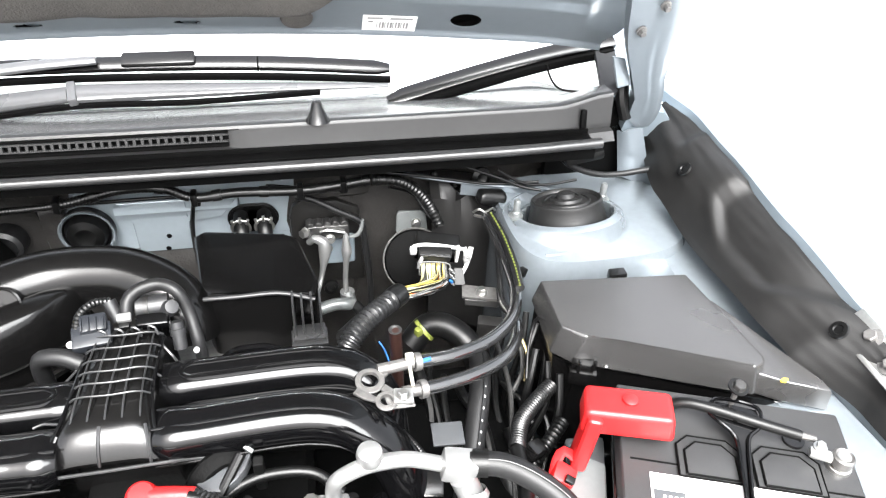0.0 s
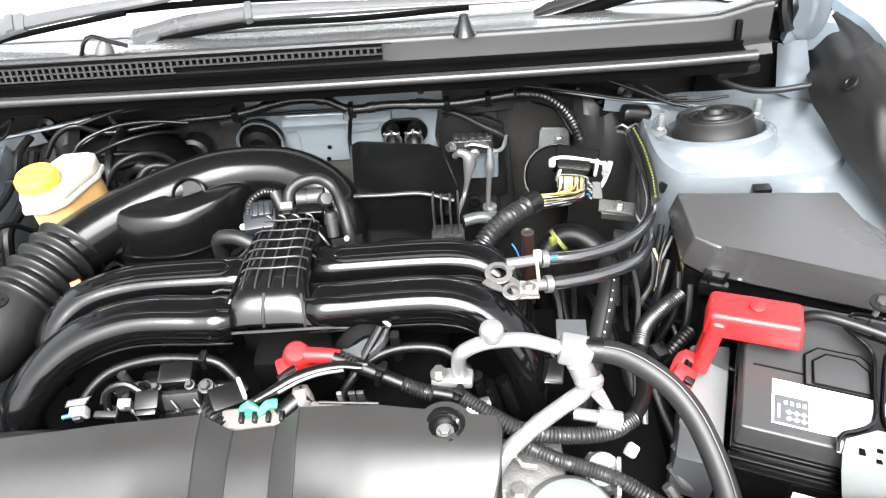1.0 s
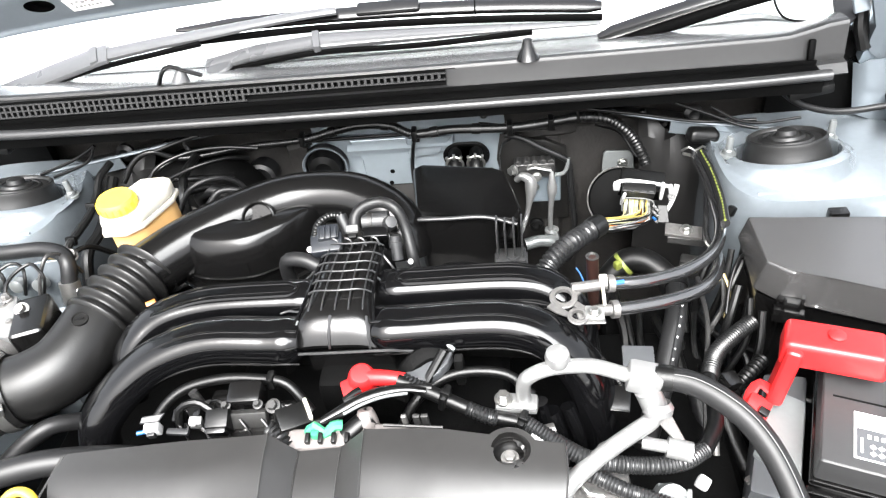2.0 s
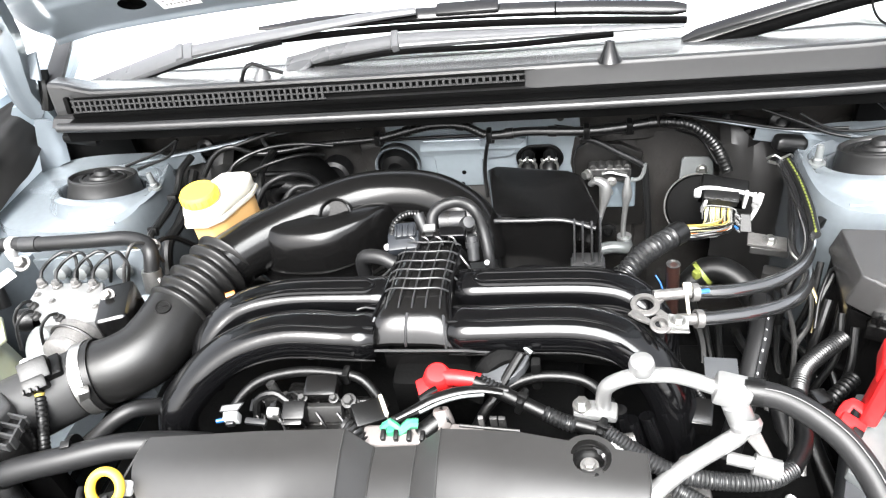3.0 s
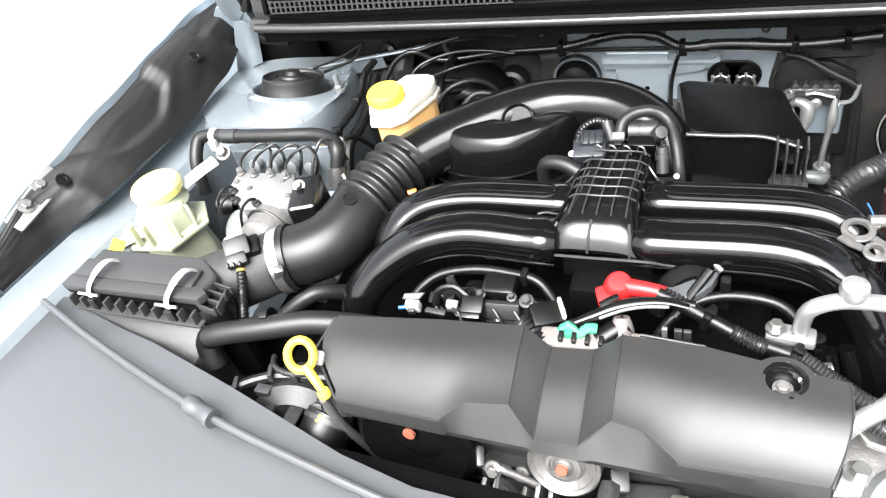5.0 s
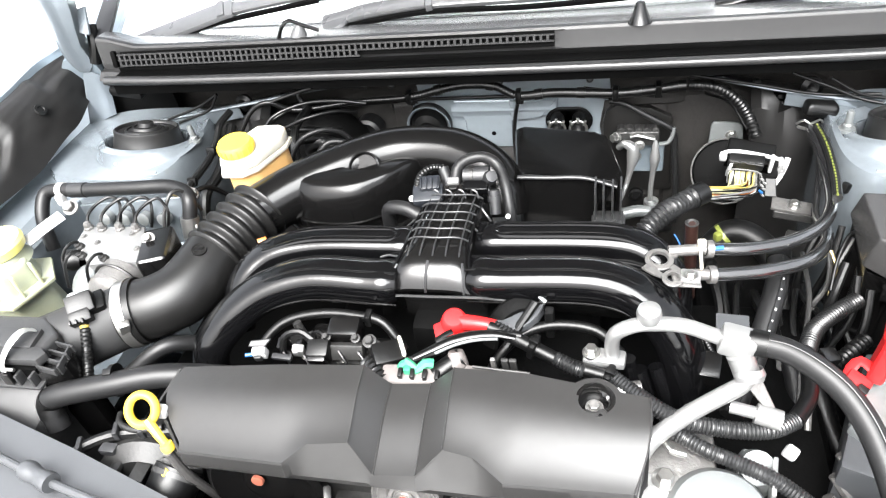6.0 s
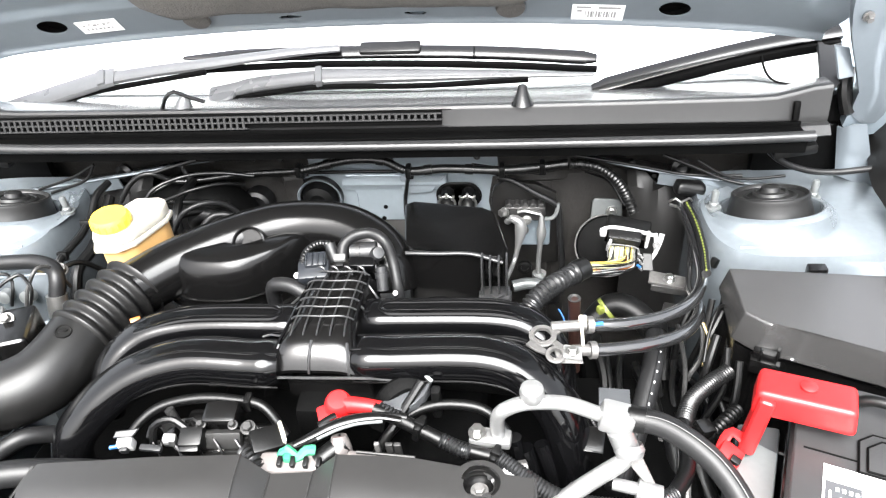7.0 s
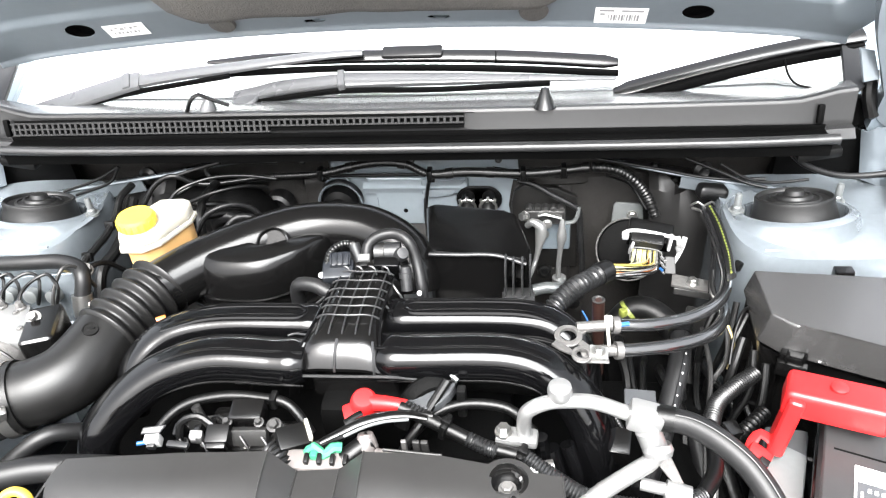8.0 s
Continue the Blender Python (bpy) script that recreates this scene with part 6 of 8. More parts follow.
wire("heater_hose", [(-0.295, 0.10, 0.80), (-0.300, 0.06, 0.865), (-0.288, 0.045, 0.893), (-0.264, 0.045, 0.896), (-0.235, 0.04, 0.872), (-0.21, 0.03, 0.83)], 0.0105, HOSE, "looped black rubber heater hose", "hose")
wire("vacuum_hose", [(-0.40, 0.06, 0.86), (-0.36, 0.03, 0.905), (-0.31, 0.02, 0.912), (-0.265, 0.05, 0.90), (-0.21, 0.07, 0.86)], 0.006, RUBBER, "thin black vacuum hose before the firewall", "hose")
wire("vacuum_hose", [(-0.395, 0.05, 0.89), (-0.345, 0.04, 0.922), (-0.295, 0.05, 0.918), (-0.25, 0.09, 0.89)], 0.005, RUBBER, "thin black vacuum hose before the firewall", "hose")
st = thing("firewall_stub", (-0.235, 0.17, 0.84), "round black stub pipe through the firewall", "pipe stub")
part("collar", revolve([(0.0, 0.0), (0.026, 0), (0.026, 0.03), (0.020, 0.034), (0.017, 0.020), (0, 0.018)], (-0.232, 0.18, 0.842), (0, -1, 0.1), 28), HOSE, st)
HARN = [(-0.425, 0.070, 0.905), (-0.398, 0.080, 0.938), (-0.365, 0.085, 0.950), (-0.326, 0.100, 0.926), (-0.226, 0.118, 0.928), (-0.130, 0.118, 0.934), (-0.072, 0.118, 0.947), (-0.034, 0.118, 0.953), (0.011, 0.118, 0.950), (0.050, 0.118, 0.931), (0.109, 0.118, 0.935), (0.199, 0.118, 0.931), (0.261, 0.118, 0.936), (0.304, 0.118, 0.941), (0.343, 0.116, 0.937), (0.370, 0.112, 0.921), (0.391, 0.105, 0.896), (0.405, 0.085, 0.868)]
hn = thing("wiring_harness", (0, 0.12, 0.92), "taped black wiring harness clipped along the firewall", "wiring harness")
LOOM = spline(HARN, 0.001)
def loom_cut(x0, x1):
    return [p for p in LOOM if x0 <= p.x <= x1][::6]


part("loom", corrugated(loom_cut(-0.425, -0.255), 0.0045, 0.004, 0.06), TAPE, hn, "thin taped branch of the harness")
part("loom", corrugated(loom_cut(-0.256, -0.13), 0.0052, 0.0042, 0.10), TAPE, hn)
part("loom", corrugated(loom_cut(-0.131, 0.05), 0.0072, 0.005, 0.10), TAPE, hn, "ribbed black conduit")
part("loom", tube(loom_cut(0.049, 0.20)[::3], 0.0070, 12), TAPE, hn)
part("loom", tube(loom_cut(0.199, 0.305)[::3], 0.0076, 12), TAPE, hn)
part("loom", corrugated(loom_cut(0.304, 0.405), 0.0086, 0.006, 0.14), TAPE, hn, "ribbed black conduit")
for q in ((-0.130, 0.118, 0.934), (0.050, 0.118, 0.931), (0.199, 0.118, 0.931), (0.262, 0.118, 0.936)):
    c = part("tie", box(Vector(q) + V(0, -0.001, 0.001), (0.009, 0.019, 0.019), 0.003), RUBBER, hn)
    part("tie_foot", box(Vector(q) + V(0.001, 0.010, -0.012), (0.012, 0.020, 0.008), 0.002), RUBBER, c)
part("branch", tube([(0.050, 0.118, 0.931), (0.044, 0.150, 0.905), (0.036, 0.165, 0.875), (0.030, 0.165, 0.835), (0.032, 0.15, 0.79)], 0.0034, 8), TAPE, hn)
part("branch", tube([(-0.305, 0.10, 0.928), (-0.308, 0.05, 0.925), (-0.302, 0.01, 0.905), (-0.296, 0.0, 0.86)], 0.007, 10), TAPE, hn)
part("branch", tube([(-0.31, 0.10, 0.93), (-0.315, 0.105, 0.955), (-0.27, 0.11, 0.962), (-0.20, 0.12, 0.955)], 0.004, 8), TAPE, hn)
part("branch", tube([(-0.372, 0.085, 0.948), (-0.32, 0.09, 0.962), (-0.28, 0.085, 0.975)], 0.003, 8), TAPE, hn)
for x0 in (-0.085, 0.0, 0.075, 0.14, 0.225, 0.29):
    part("tape_wrap", tube(loom_cut(x0, x0 + 0.014), 0.0086, 14), TAPE, hn)
wire("firewall_cable", [(0.190, 0.160, 0.893), (0.215, 0.158, 0.887), (0.250, 0.152, 0.868), (0.283, 0.148, 0.850), (0.292, 0.148, 0.836), (0.296, 0.148, 0.79), (0.302, 0.145, 0.72), (0.302, 0.14, 0.66)], 0.0050, HOSE, "thin black cable running down the firewall", "cable")
wire("firewall_cable", [(-0.33, 0.165, 0.885), (-0.20, 0.176, 0.894), (-0.08, 0.180, 0.8945), (0.06, 0.180, 0.8945), (0.17, 0.176, 0.893), (0.20, 0.170, 0.890)], 0.0030, RUBBER, "thin straight black cable clipped across the firewall", "cable")
wire("cowl_drain_hose", [(0.575, 0.090, 0.990), (0.589, 0.090, 0.973), (0.612, 0.090, 0.955), (0.650, 0.090, 0.941), (0.686, 0.090, 0.938), (0.722, 0.088, 0.943), (0.750, 0.080, 0.952)], 0.0048, HOSE, "thin grey drain hose under the cowl", "hose")
wire("cowl_wire", [(0.44, 0.10, 0.965), (0.49, 0.095, 0.945), (0.53, 0.09, 0.928), (0.56, 0.085, 0.922)], 0.0025, RUBBER, "thin black wire under the cowl", "wire")
wire("cowl_wire", [(0.30, 0.10, 0.968), (0.40, 0.105, 0.945), (0.48, 0.105, 0.928), (0.56, 0.10, 0.928)], 0.0025, RUBBER, "thin black wire under the cowl", "wire")
tl = thing("tower_side_loom", (-0.455, 0.0, 0.85), "black taped loom hanging along the inner side of the tower", "wiring harness")
part("loom", tube([(-0.442, 0.085, 0.935), (-0.450, 0.054, 0.928), (-0.449, 0.024, 0.912), (-0.449, -0.013, 0.902), (-0.454, -0.045, 0.897), (-0.458, -0.078, 0.890), (-0.450, -0.10, 0.86)], 0.006, 10), TAPE, tl)
part("loom", tube([(-0.440, 0.070, 0.915), (-0.438, 0.020, 0.890), (-0.440, -0.020, 0.875), (-0.446, -0.060, 0.865), (-0.44, -0.10, 0.83)], 0.009, 10), RUBBER, tl)
for q in ((-0.450, 0.004, 0.9075), (-0.457, -0.062, 0.8945)):
    part("tie", box(q, (0.016, 0.008, 0.015), 0.003, turn(-15)), RUBBER, tl)
wire("cowl_wire", [(-0.565, 0.08, 0.925), (-0.50, 0.085, 0.945), (-0.455, 0.085, 0.968)], 0.0025, RUBBER, "thin black wire under the cowl", "wire")
wire("cowl_wire", [(-0.545, 0.08, 0.918), (-0.48, 0.082, 0.940), (-0.455, 0.085, 0.968)], 0.0025, RUBBER, "thin black wire under the cowl", "wire")
for x in (-0.435, 0.475):
    g = thing("firewall_grommet", (x, 0.13, 0.925), "round black rubber grommet in the cowl side", "grommet", "grommets")
    part("ring", revolve([(0.015, 0), (0.015, 0.006), (0.008, 0.010), (0, 0.006)], (x, 0.128, 0.928), (0, -1, 0.2), 20), RUBBER, g)

fo = thing("hose_end_foam", (0.485, 0.09, 0.90), "lumpy black foam behind the hose ends at the tower", "foam block")
bm = box((0.484, 0.092, 0.912), (0.046, 0.024, 0.022), 0.009, turn(0, 10, 8), 4)
for v in bm.verts:
    v.co += V(0, -1, 0.6) * 0.006 * noise.noise(v.co * 60)
part("block", bm, RUBBER, fo)

# heater pipes through a black oval plate
hp = thing("heater_pipes", (0.125, 0.18, 0.82), "two black heater hoses with spring clamps", "heater pipes")
bm = box((0.122, 0.186, 0.843), (0.028, 0.008, 0.047), 0.0)
for x in (0.108, 0.136):
    revolve([(0.0235, 0), (0.0235, 0.008), (0, 0.008)], (x, 0.190, 0.843), (0, -1, 0), 28, bm)
part("plate", bm, RUBBER, hp)
loop = [(0.108 - 0.0245 * math.sin(math.pi * k / 10), 0.184, 0.843 + 0.0245 * math.cos(math.pi * k / 10)) for k in range(11)] + [(0.136 + 0.0245 * math.sin(math.pi * k / 10), 0.184, 0.843 - 0.0245 * math.cos(math.pi * k / 10)) for k in range(11)]
part("rim", sweep([Vector(p) for p in loop + loop[:1]], 0.0016, 8, caps=False), RUBBER, hp)
for x in (0.1035, 0.139):
    c = part("hose", tube([(x, 0.187, 0.850), (x, 0.166, 0.849), (x + 0.001, 0.148, 0.838), (x + 0.002, 0.138, 0.815), (x + 0.003, 0.13, 0.77)], 0.0115, 14), RUBBER, hp)
    part("clamp", sweep([V(x + 0.0135 * math.cos(math.radians(a)), 0.156, 0.844 + 0.0140 * math.sin(math.radians(a))) for a in range(-25, 206, 10)], 0.0016, 8, 1.6, up=(0, 1, 0.3)), STEEL, c, "bright spring clamp")
    for dx in (-0.011, 0.0, 0.011):
        part("clamp_tab", box((x + dx, 0.153, 0.861 - abs(dx) * 0.35), (0.0045, 0.006, 0.009), 0.001, turn(-10, dx * 1500, 0)), STEEL, c)

# expansion block and its two pipes
xb = thing("expansion_valve", (0.23, 0.15, 0.80), "cast aluminium expansion valve with two pipes", "expansion valve")
pad = prism([(0.178, 0.840), (0.183, 0.860), (0.200, 0.872), (0.255, 0.866), (0.290, 0.848), (0.296, 0.70), (0.180, 0.70)], 0, 0.012, 0.004)
bmesh.ops.transform(pad, matrix=Matrix.Translation((0, 0.192, 0)) @ pose(0, 0, 0, 90), verts=pad.verts)
part("gasket", pad, MATTE, xb, "dark grey foam pad behind the valve")
part("recess_plate", box((0.252, 0.172, 0.776), (0.056, 0.012, 0.056), 0.008, segments=3), PAINT, xb, "blue-grey painted plate behind the pipes")
part("plate_bolt", bolt((0.236, 0.166, 0.782), 0.005, 0.006, (0, -1, 0.2)), STEEL, xb)
bm = box((0.236, 0.158, 0.829), (0.068, 0.026, 0.027), 0.004, segments=3)
for k in range(5):
    revolve([(0.0062, -0.008), (0.0062, 0.010), (0.0045, 0.012), (0, 0.012)], (0.209 + 0.0135 * k, 0.158, 0.8405), (0, -1, 0.15), 14, bm)
part("block", bm, CASTD, xb, "grey cast valve body with scalloped top")
part("valve_screw", bolt((0.203, 0.148, 0.832), 0.0075, 0.012, (-0.7, -0.7, 0.2), 1.2), STEEL, xb)
part("spring_clip", sweep(spline([(0.224, 0.143, 0.836), (0.236, 0.141, 0.840), (0.250, 0.141, 0.836), (0.262, 0.142, 0.832)], 0.003), 0.0030, 8, 1.6), STEEL, xb)
part("centre_bolt", bolt((0.239, 0.144, 0.818), 0.0055, 0.006, (0, -1, 0.3)), STEEL, xb)
part("pipe", tube([(0.206, 0.148, 0.812), (0.214, 0.140, 0.824), (0.226, 0.136, 0.820), (0.229, 0.134, 0.806), (0.226, 0.130, 0.785), (0.218, 0.12, 0.75), (0.205, 0.08, 0.74)], lambda f, s: 0.0055 + 0.0055 * math.exp(-((f - 0.30) / 0.16) ** 2) - 0.002 * f, 14), ALU_WHITE, xb)
part("pipe", tube([(0.264, 0.150, 0.828), (0.264, 0.144, 0.812), (0.264, 0.142, 0.79), (0.262, 0.142, 0.765), (0.260, 0.142, 0.730), (0.260, 0.140, 0.700)], lambda f, s: 0.0044 + 0.0042 * math.exp(-((f - 0.28) / 0.12) ** 2), 14), ALU_WHITE, xb)
part("capillary", tube([(0.291, 0.146, 0.85), (0.289, 0.144, 0.835), (0.283, 0.142, 0.824), (0.270, 0.144, 0.820)], 0.0034, 10), PALEM, xb)
el = part("elbow", tube([(0.262, 0.140, 0.700), (0.266, 0.128, 0.694), (0.262, 0.118, 0.698), (0.240, 0.116, 0.702), (0.215, 0.11, 0.70)], 0.0105, 14), PALEM, xb, "pale cast elbow at the pipe foot")
part("elbow_ring", sweep(spline([(0.262, 0.141, 0.706), (0.262, 0.141, 0.698)], 0.003), 0.0125, 16), ALU_WHITE, el)
part("hose", tube([(0.275, 0.12, 0.690), (0.285, 0.08, 0.70), (0.27, 0.02, 0.75), (0.24, -0.05, 0.79)], 0.010, 12), HOSE, xb)
part("plug", revolve([(0.013, 0), (0.012, 0.006), (0.007, 0.007), (0.006, 0.003), (0, 0.003)], (0.236, 0.150, 0.713), (0, -1, 0.2), 20), RUBBER, xb)

# square access plate
ap = thing("firewall_plate", (0.368, 0.185, 0.81), "bright square steel plate with a bolt on the firewall", "plate")
pl = prism([(-0.027, -0.012), (-0.025, 0.019), (-0.021, 0.024), (0.016, 0.022), (0.023, 0.016), (0.026, -0.016), (0.021, -0.022), (-0.020, -0.019)], 0, 0.005, 0.0015)
bmesh.ops.transform(pl, matrix=Matrix.Translation((0.3735, 0.160, 0.826)) @ pose(0, 0, 0, 80, 0, 0), verts=pl.verts)
part("plate", pl, PALEM, ap)
part("bolt", bolt((0.380, 0.155, 0.828), 0.006, 0.006, (0, -1, 0.15)), STEEL, ap)

# ---- engine computer plug with its loom ----
ec = thing("control_unit_plug", (0.395, 0.02, 0.84), "large black wiring plug with white locking frame and coloured wires", "wiring plug")
part("housing", box((0.386, 0.022, 0.880), (0.064, 0.034, 0.028), 0.004, turn(25, 8, -8), 3), SATIN, ec)
part("lever", sweep(spline([(0.345, 0.002, 0.893), (0.350, 0.003, 0.899), (0.366, 0.002, 0.901), (0.392, 0.000, 0.897), (0.416, -0.003, 0.892), (0.424, -0.005, 0.890)], 0.004), 0.0024, 10, 1.1, square=3.0), WHITE, ec, "white locking lever")
part("lever_end", box((0.348, 0.000, 0.894), (0.010, 0.010, 0.012), 0.003, turn(20, 0, -8)), WHITE, ec)
part("lever_arm", box((0.4235, -0.006, 0.878), (0.006, 0.012, 0.034), 0.003, turn(10, -6, -8)), WHITE, ec)
part("lever_arm", box((0.411, -0.004, 0.884), (0.005, 0.012, 0.026), 0.002, turn(10, 4, -8)), WHITE, ec)
part("lever_leg", tube([(0.431, -0.003, 0.893), (0.428, -0.008, 0.880), (0.422, -0.014, 0.866), (0.415, -0.018, 0.853)], lambda f, s: 0.0030 - 0.0012 * f, 10, 1.3), WHITE, ec)
part("lever_cheek", box((0.357, -0.006, 0.878), (0.004, 0.010, 0.026), 0.0015, turn(20, 10, -8)), WHITE, ec)
part("lever_pivot", revolve([(0.0055, 0), (0.0050, 0.003), (0.002, 0.003), (0, 0.001)], (0.4225, -0.014, 0.882), (0, -1, 0.3), 16), MILKY, ec)
part("face", box((0.378, -0.004, 0.889), (0.046, 0.018, 0.015), 0.002, turn(25, 6, -8)), RUBBER, ec)
for k in range(4):
    part("face_slot", box((0.363 + 0.0105 * k, -0.0135, 0.8935 - 0.0012 * k), (0.0062, 0.002, 0.006), 0.0005, turn(25, 6, -8)), GREYP, ec)
part("wire_guide", tube([(0.356, -0.012, 0.858), (0.356, -0.012, 0.879), (0.374, -0.012, 0.880), (0.398, -0.014, 0.874), (0.398, -0.014, 0.852)], 0.0011, 6), MILKY, ec)
random.seed(7)
for i in range(46):
    f = (i % 23) / 22
    low = i // 23
    a = V(0.359 + 0.037 * f, -0.008 - 0.004 * low, 0.876 - 0.004 * f - 0.008 * low)
    e = V(0.309 + random.uniform(-0.006, 0.006), -0.112 + random.uniform(-0.007, 0.007), 0.914 + random.uniform(-0.008, 0.008))
    mid = a.lerp(e, 0.36) + V(0.006 + 0.012 * f, -0.010 + random.uniform(-0.005, 0.005), -0.010 - 0.004 * low + random.uniform(-0.004, 0.006))
    part("wire", tube([a, a + V(-0.001, -0.006, -0.006), mid, e], 0.0009, 5, step=0.012), [PALE, MILKY, RUBBER, AMBERW, WHITE, PALE, MILKY, RUBBER, PALE, TAPE, WHITE, RUBBER, ORANGE][(i * 5 + i // 4) % 13], ec)
for i in range(6):
    q = V(0.398 + 0.003 * (i % 2), -0.016 - 0.001 * i, 0.868 - 0.0045 * i)
    part("seal_plug", rod(q, q + V(0.004, -0.005, -0.001), 0.0019, 8), MILKY if i != 4 else BLUE, ec)
part("conduit", corrugated([(0.309, -0.113, 0.915), (0.288, -0.133, 0.917), (0.262, -0.158, 0.917), (0.238, -0.184, 0.905), (0.222, -0.2, 0.87)], 0.0140, 0.0062, 0.26, 18), CONDUIT, ec, "thick ribbed grey-black conduit")
part("conduit_tape", tube([(0.312, -0.110, 0.914), (0.304, -0.118, 0.916), (0.299, -0.123, 0.916)], 0.0146, 14), TAPE, ec)
part("bracket", plate([(0.405, -0.012, 0.866), (0.418, -0.014, 0.866), (0.420, -0.030, 0.846), (0.404, -0.028, 0.846)], 0.003), DULL, ec)
part("ledge", box((0.437, -0.045, 0.842), (0.050, 0.026, 0.004), 0.001, turn(0, 4, -12)), CAST, ec)
part("ledge_bolt", bolt((0.440, -0.046, 0.842), 0.006, 0.010), STEEL, ec)
part("ledge_face", plate([(0.414, -0.052, 0.840), (0.462, -0.062, 0.838), (0.462, -0.064, 0.828), (0.414, -0.054, 0.830)], 0.003), CASTD, ec)
part("ledge_foot", box((0.448, -0.075, 0.800), (0.036, 0.02, 0.03), 0.003, turn(0, 0, -18)), CASTD, ec)
vc = thing("vacuum_can", (0.37, 0.08, 0.72), "round black drum with bright rim below the plug", "vacuum drum")
part("drum", revolve([(0, 0), (0.030, 0.001), (0.046, 0.006), (0.049, 0.012), (0.049, 0.05), (0, 0.05)], (0.366, 0.075, 0.815), (0.05, 0.75, -0.55), 36), DARK, vc)
part("rim", sweep([V(0.366, 0.075, 0.815) + (V(0.05, 0.75, -0.55).normalized() * 0.008) + V(1, 0, 0) * (0.050 * math.cos(2 * math.pi * k / 36)) + V(0, 0.59, 0.81) * (0.050 * math.sin(2 * math.pi * k / 36)) for k in range(37)], 0.0014, 6, caps=False), CAST, vc)
wire("coolant_hose", [(0.330, -0.09, 0.80), (0.355, -0.080, 0.822), (0.385, -0.092, 0.825), (0.412, -0.125, 0.808), (0.424, -0.165, 0.76)], 0.018, RUBBER, "thick black coolant hose bending down", "hose")
yr = thing("hose_band", (0.352, -0.085, 0.85), "yellow-green plastic band round the hose", "band")
part("band", sweep(spline([(0.348, -0.0825, 0.8165), (0.3525, -0.081, 0.8195)], 0.003), 0.0190, 20), CLEAR, yr)
part("knob", box((0.340, -0.096, 0.829), (0.010, 0.010, 0.012), 0.003, turn(0, 0, 30)), CLEAR, yr)
bh = thing("brown_sensor_tube", (0.300, -0.20, 0.86), "upright dark brown tube beside the manifold", "tube")
part("tube", rod((0.300, -0.183, 0.80), (0.294, -0.186, 0.926), 0.0076, 14), BROWN, bh)
part("rim", revolve([(0.0076, 0), (0.0082, 0.0015), (0.0062, 0.002), (0, -0.002)], (0.294, -0.186, 0.9255), n=16), CASTD, bh)
wire("blue_taped_wire", [(0.276, -0.176, 0.900), (0.282, -0.182, 0.892), (0.286, -0.190, 0.880)], 0.0011, BLUE, "short wire wrapped in blue tape", "wire")

# ---- fuel hoses and their steel bracket ----
fh = thing("fuel_hose_bracket", (0.255, -0.30, 0.93), "zinc plated bracket with round holes", "bracket")
for x, y, r, q in ((0.2525, -0.2895, 0.0150, 0.0088), (0.2655, -0.3180, 0.0110, 0.0060)):
    part("eye", revolve([(q, -0.0015), (r - 0.0006, -0.0015), (r, -0.0008), (r, 0.0010), (r - 0.0006, 0.0015), (q + 0.0016, 0.0015), (q + 0.0012, 0.0030), (q + 0.0004, 0.0030), (q, 0.0010), (q, -0.0015)], (x, y, 0.961), (0.02, -0.12, 1), 32), CAST, fh, "dull steel eye")
part("plate", prism([(0.262, -0.303), (0.267, -0.296), (0.280, -0.310), (0.276, -0.316), (0.268, -0.308)], 0.9590, 0.9618, 0.0006), CAST, fh)
part("plate", prism([(0.234, -0.303), (0.239, -0.297), (0.250, -0.305), (0.257, -0.312), (0.254, -0.317), (0.243, -0.311)], 0.9590, 0.9618, 0.0006), CAST, fh)
part("plate", prism([(0.262, -0.277), (0.268, -0.276), (0.272, -0.283), (0.2665, -0.288)], 0.9590, 0.9618, 0.0006), CAST, fh)
part("arm", plate([(0.262, -0.300, 0.959), (0.292, -0.306, 0.958), (0.294, -0.324, 0.955), (0.268, -0.324, 0.955)], 0.003), CAST, fh)
part("clamp_block", box((0.2830, -0.3140, 0.960), (0.020, 0.018, 0.006), 0.002, turn(0, 5, -5)), ALU, fh)
part("clamp_bolt", bolt((0.2825, -0.3150, 0.963), 0.0050, 0.006), STEEL, fh)
FA = [(0.262, -0.277, 0.962), (0.300, -0.272, 0.962), (0.345, -0.263, 0.956), (0.392, -0.238, 0.946), (0.432, -0.195, 0.933), (0.455, -0.140, 0.921), (0.466, -0.075, 0.908), (0.470, -0.0, 0.900), (0.469, 0.050, 0.898), (0.470, 0.068, 0.895)]
FBp = [(0.284, -0.303, 0.953), (0.302, -0.300, 0.951), (0.330, -0.293, 0.947), (0.376, -0.276, 0.940), (0.414, -0.246, 0.928), (0.440, -0.20, 0.912), (0.452, -0.15, 0.89), (0.46, -0.09, 0.86), (0.475, -0.02, 0.85), (0.482, 0.03, 0.87), (0.478, 0.06, 0.885)]
for name, pts in (("fuel_hose", FA), ("fuel_hose", FBp)):
    t = thing(name, pts[1], "black rubber fuel hose with metal end pipe", "hose", "fuel hoses")
    part("hose", tube(pts[1:], 0.0074, 14), FUEL, t)
    part("metal_end", tube([pts[0], Vector(pts[0]).lerp(Vector(pts[1]), 0.5), pts[1]], 0.0064, 12), CAST, t)
    part("end_clamp", sweep(spline([Vector(pts[1]) + V(0.0, 0, 0), Vector(pts[1]) + V(0.007, 0.0015, -0.001)], 0.003), 0.0098, 14), CAST, t)
hs = thing("hose_spacer", (0.302, -0.283, 0.95), "white plastic spacer between the fuel hoses", "spacer")
part("bar", box((0.295, -0.286, 0.962), (0.0035, 0.030, 0.005), 0.0015, turn(15)), TANKTOP, hs)
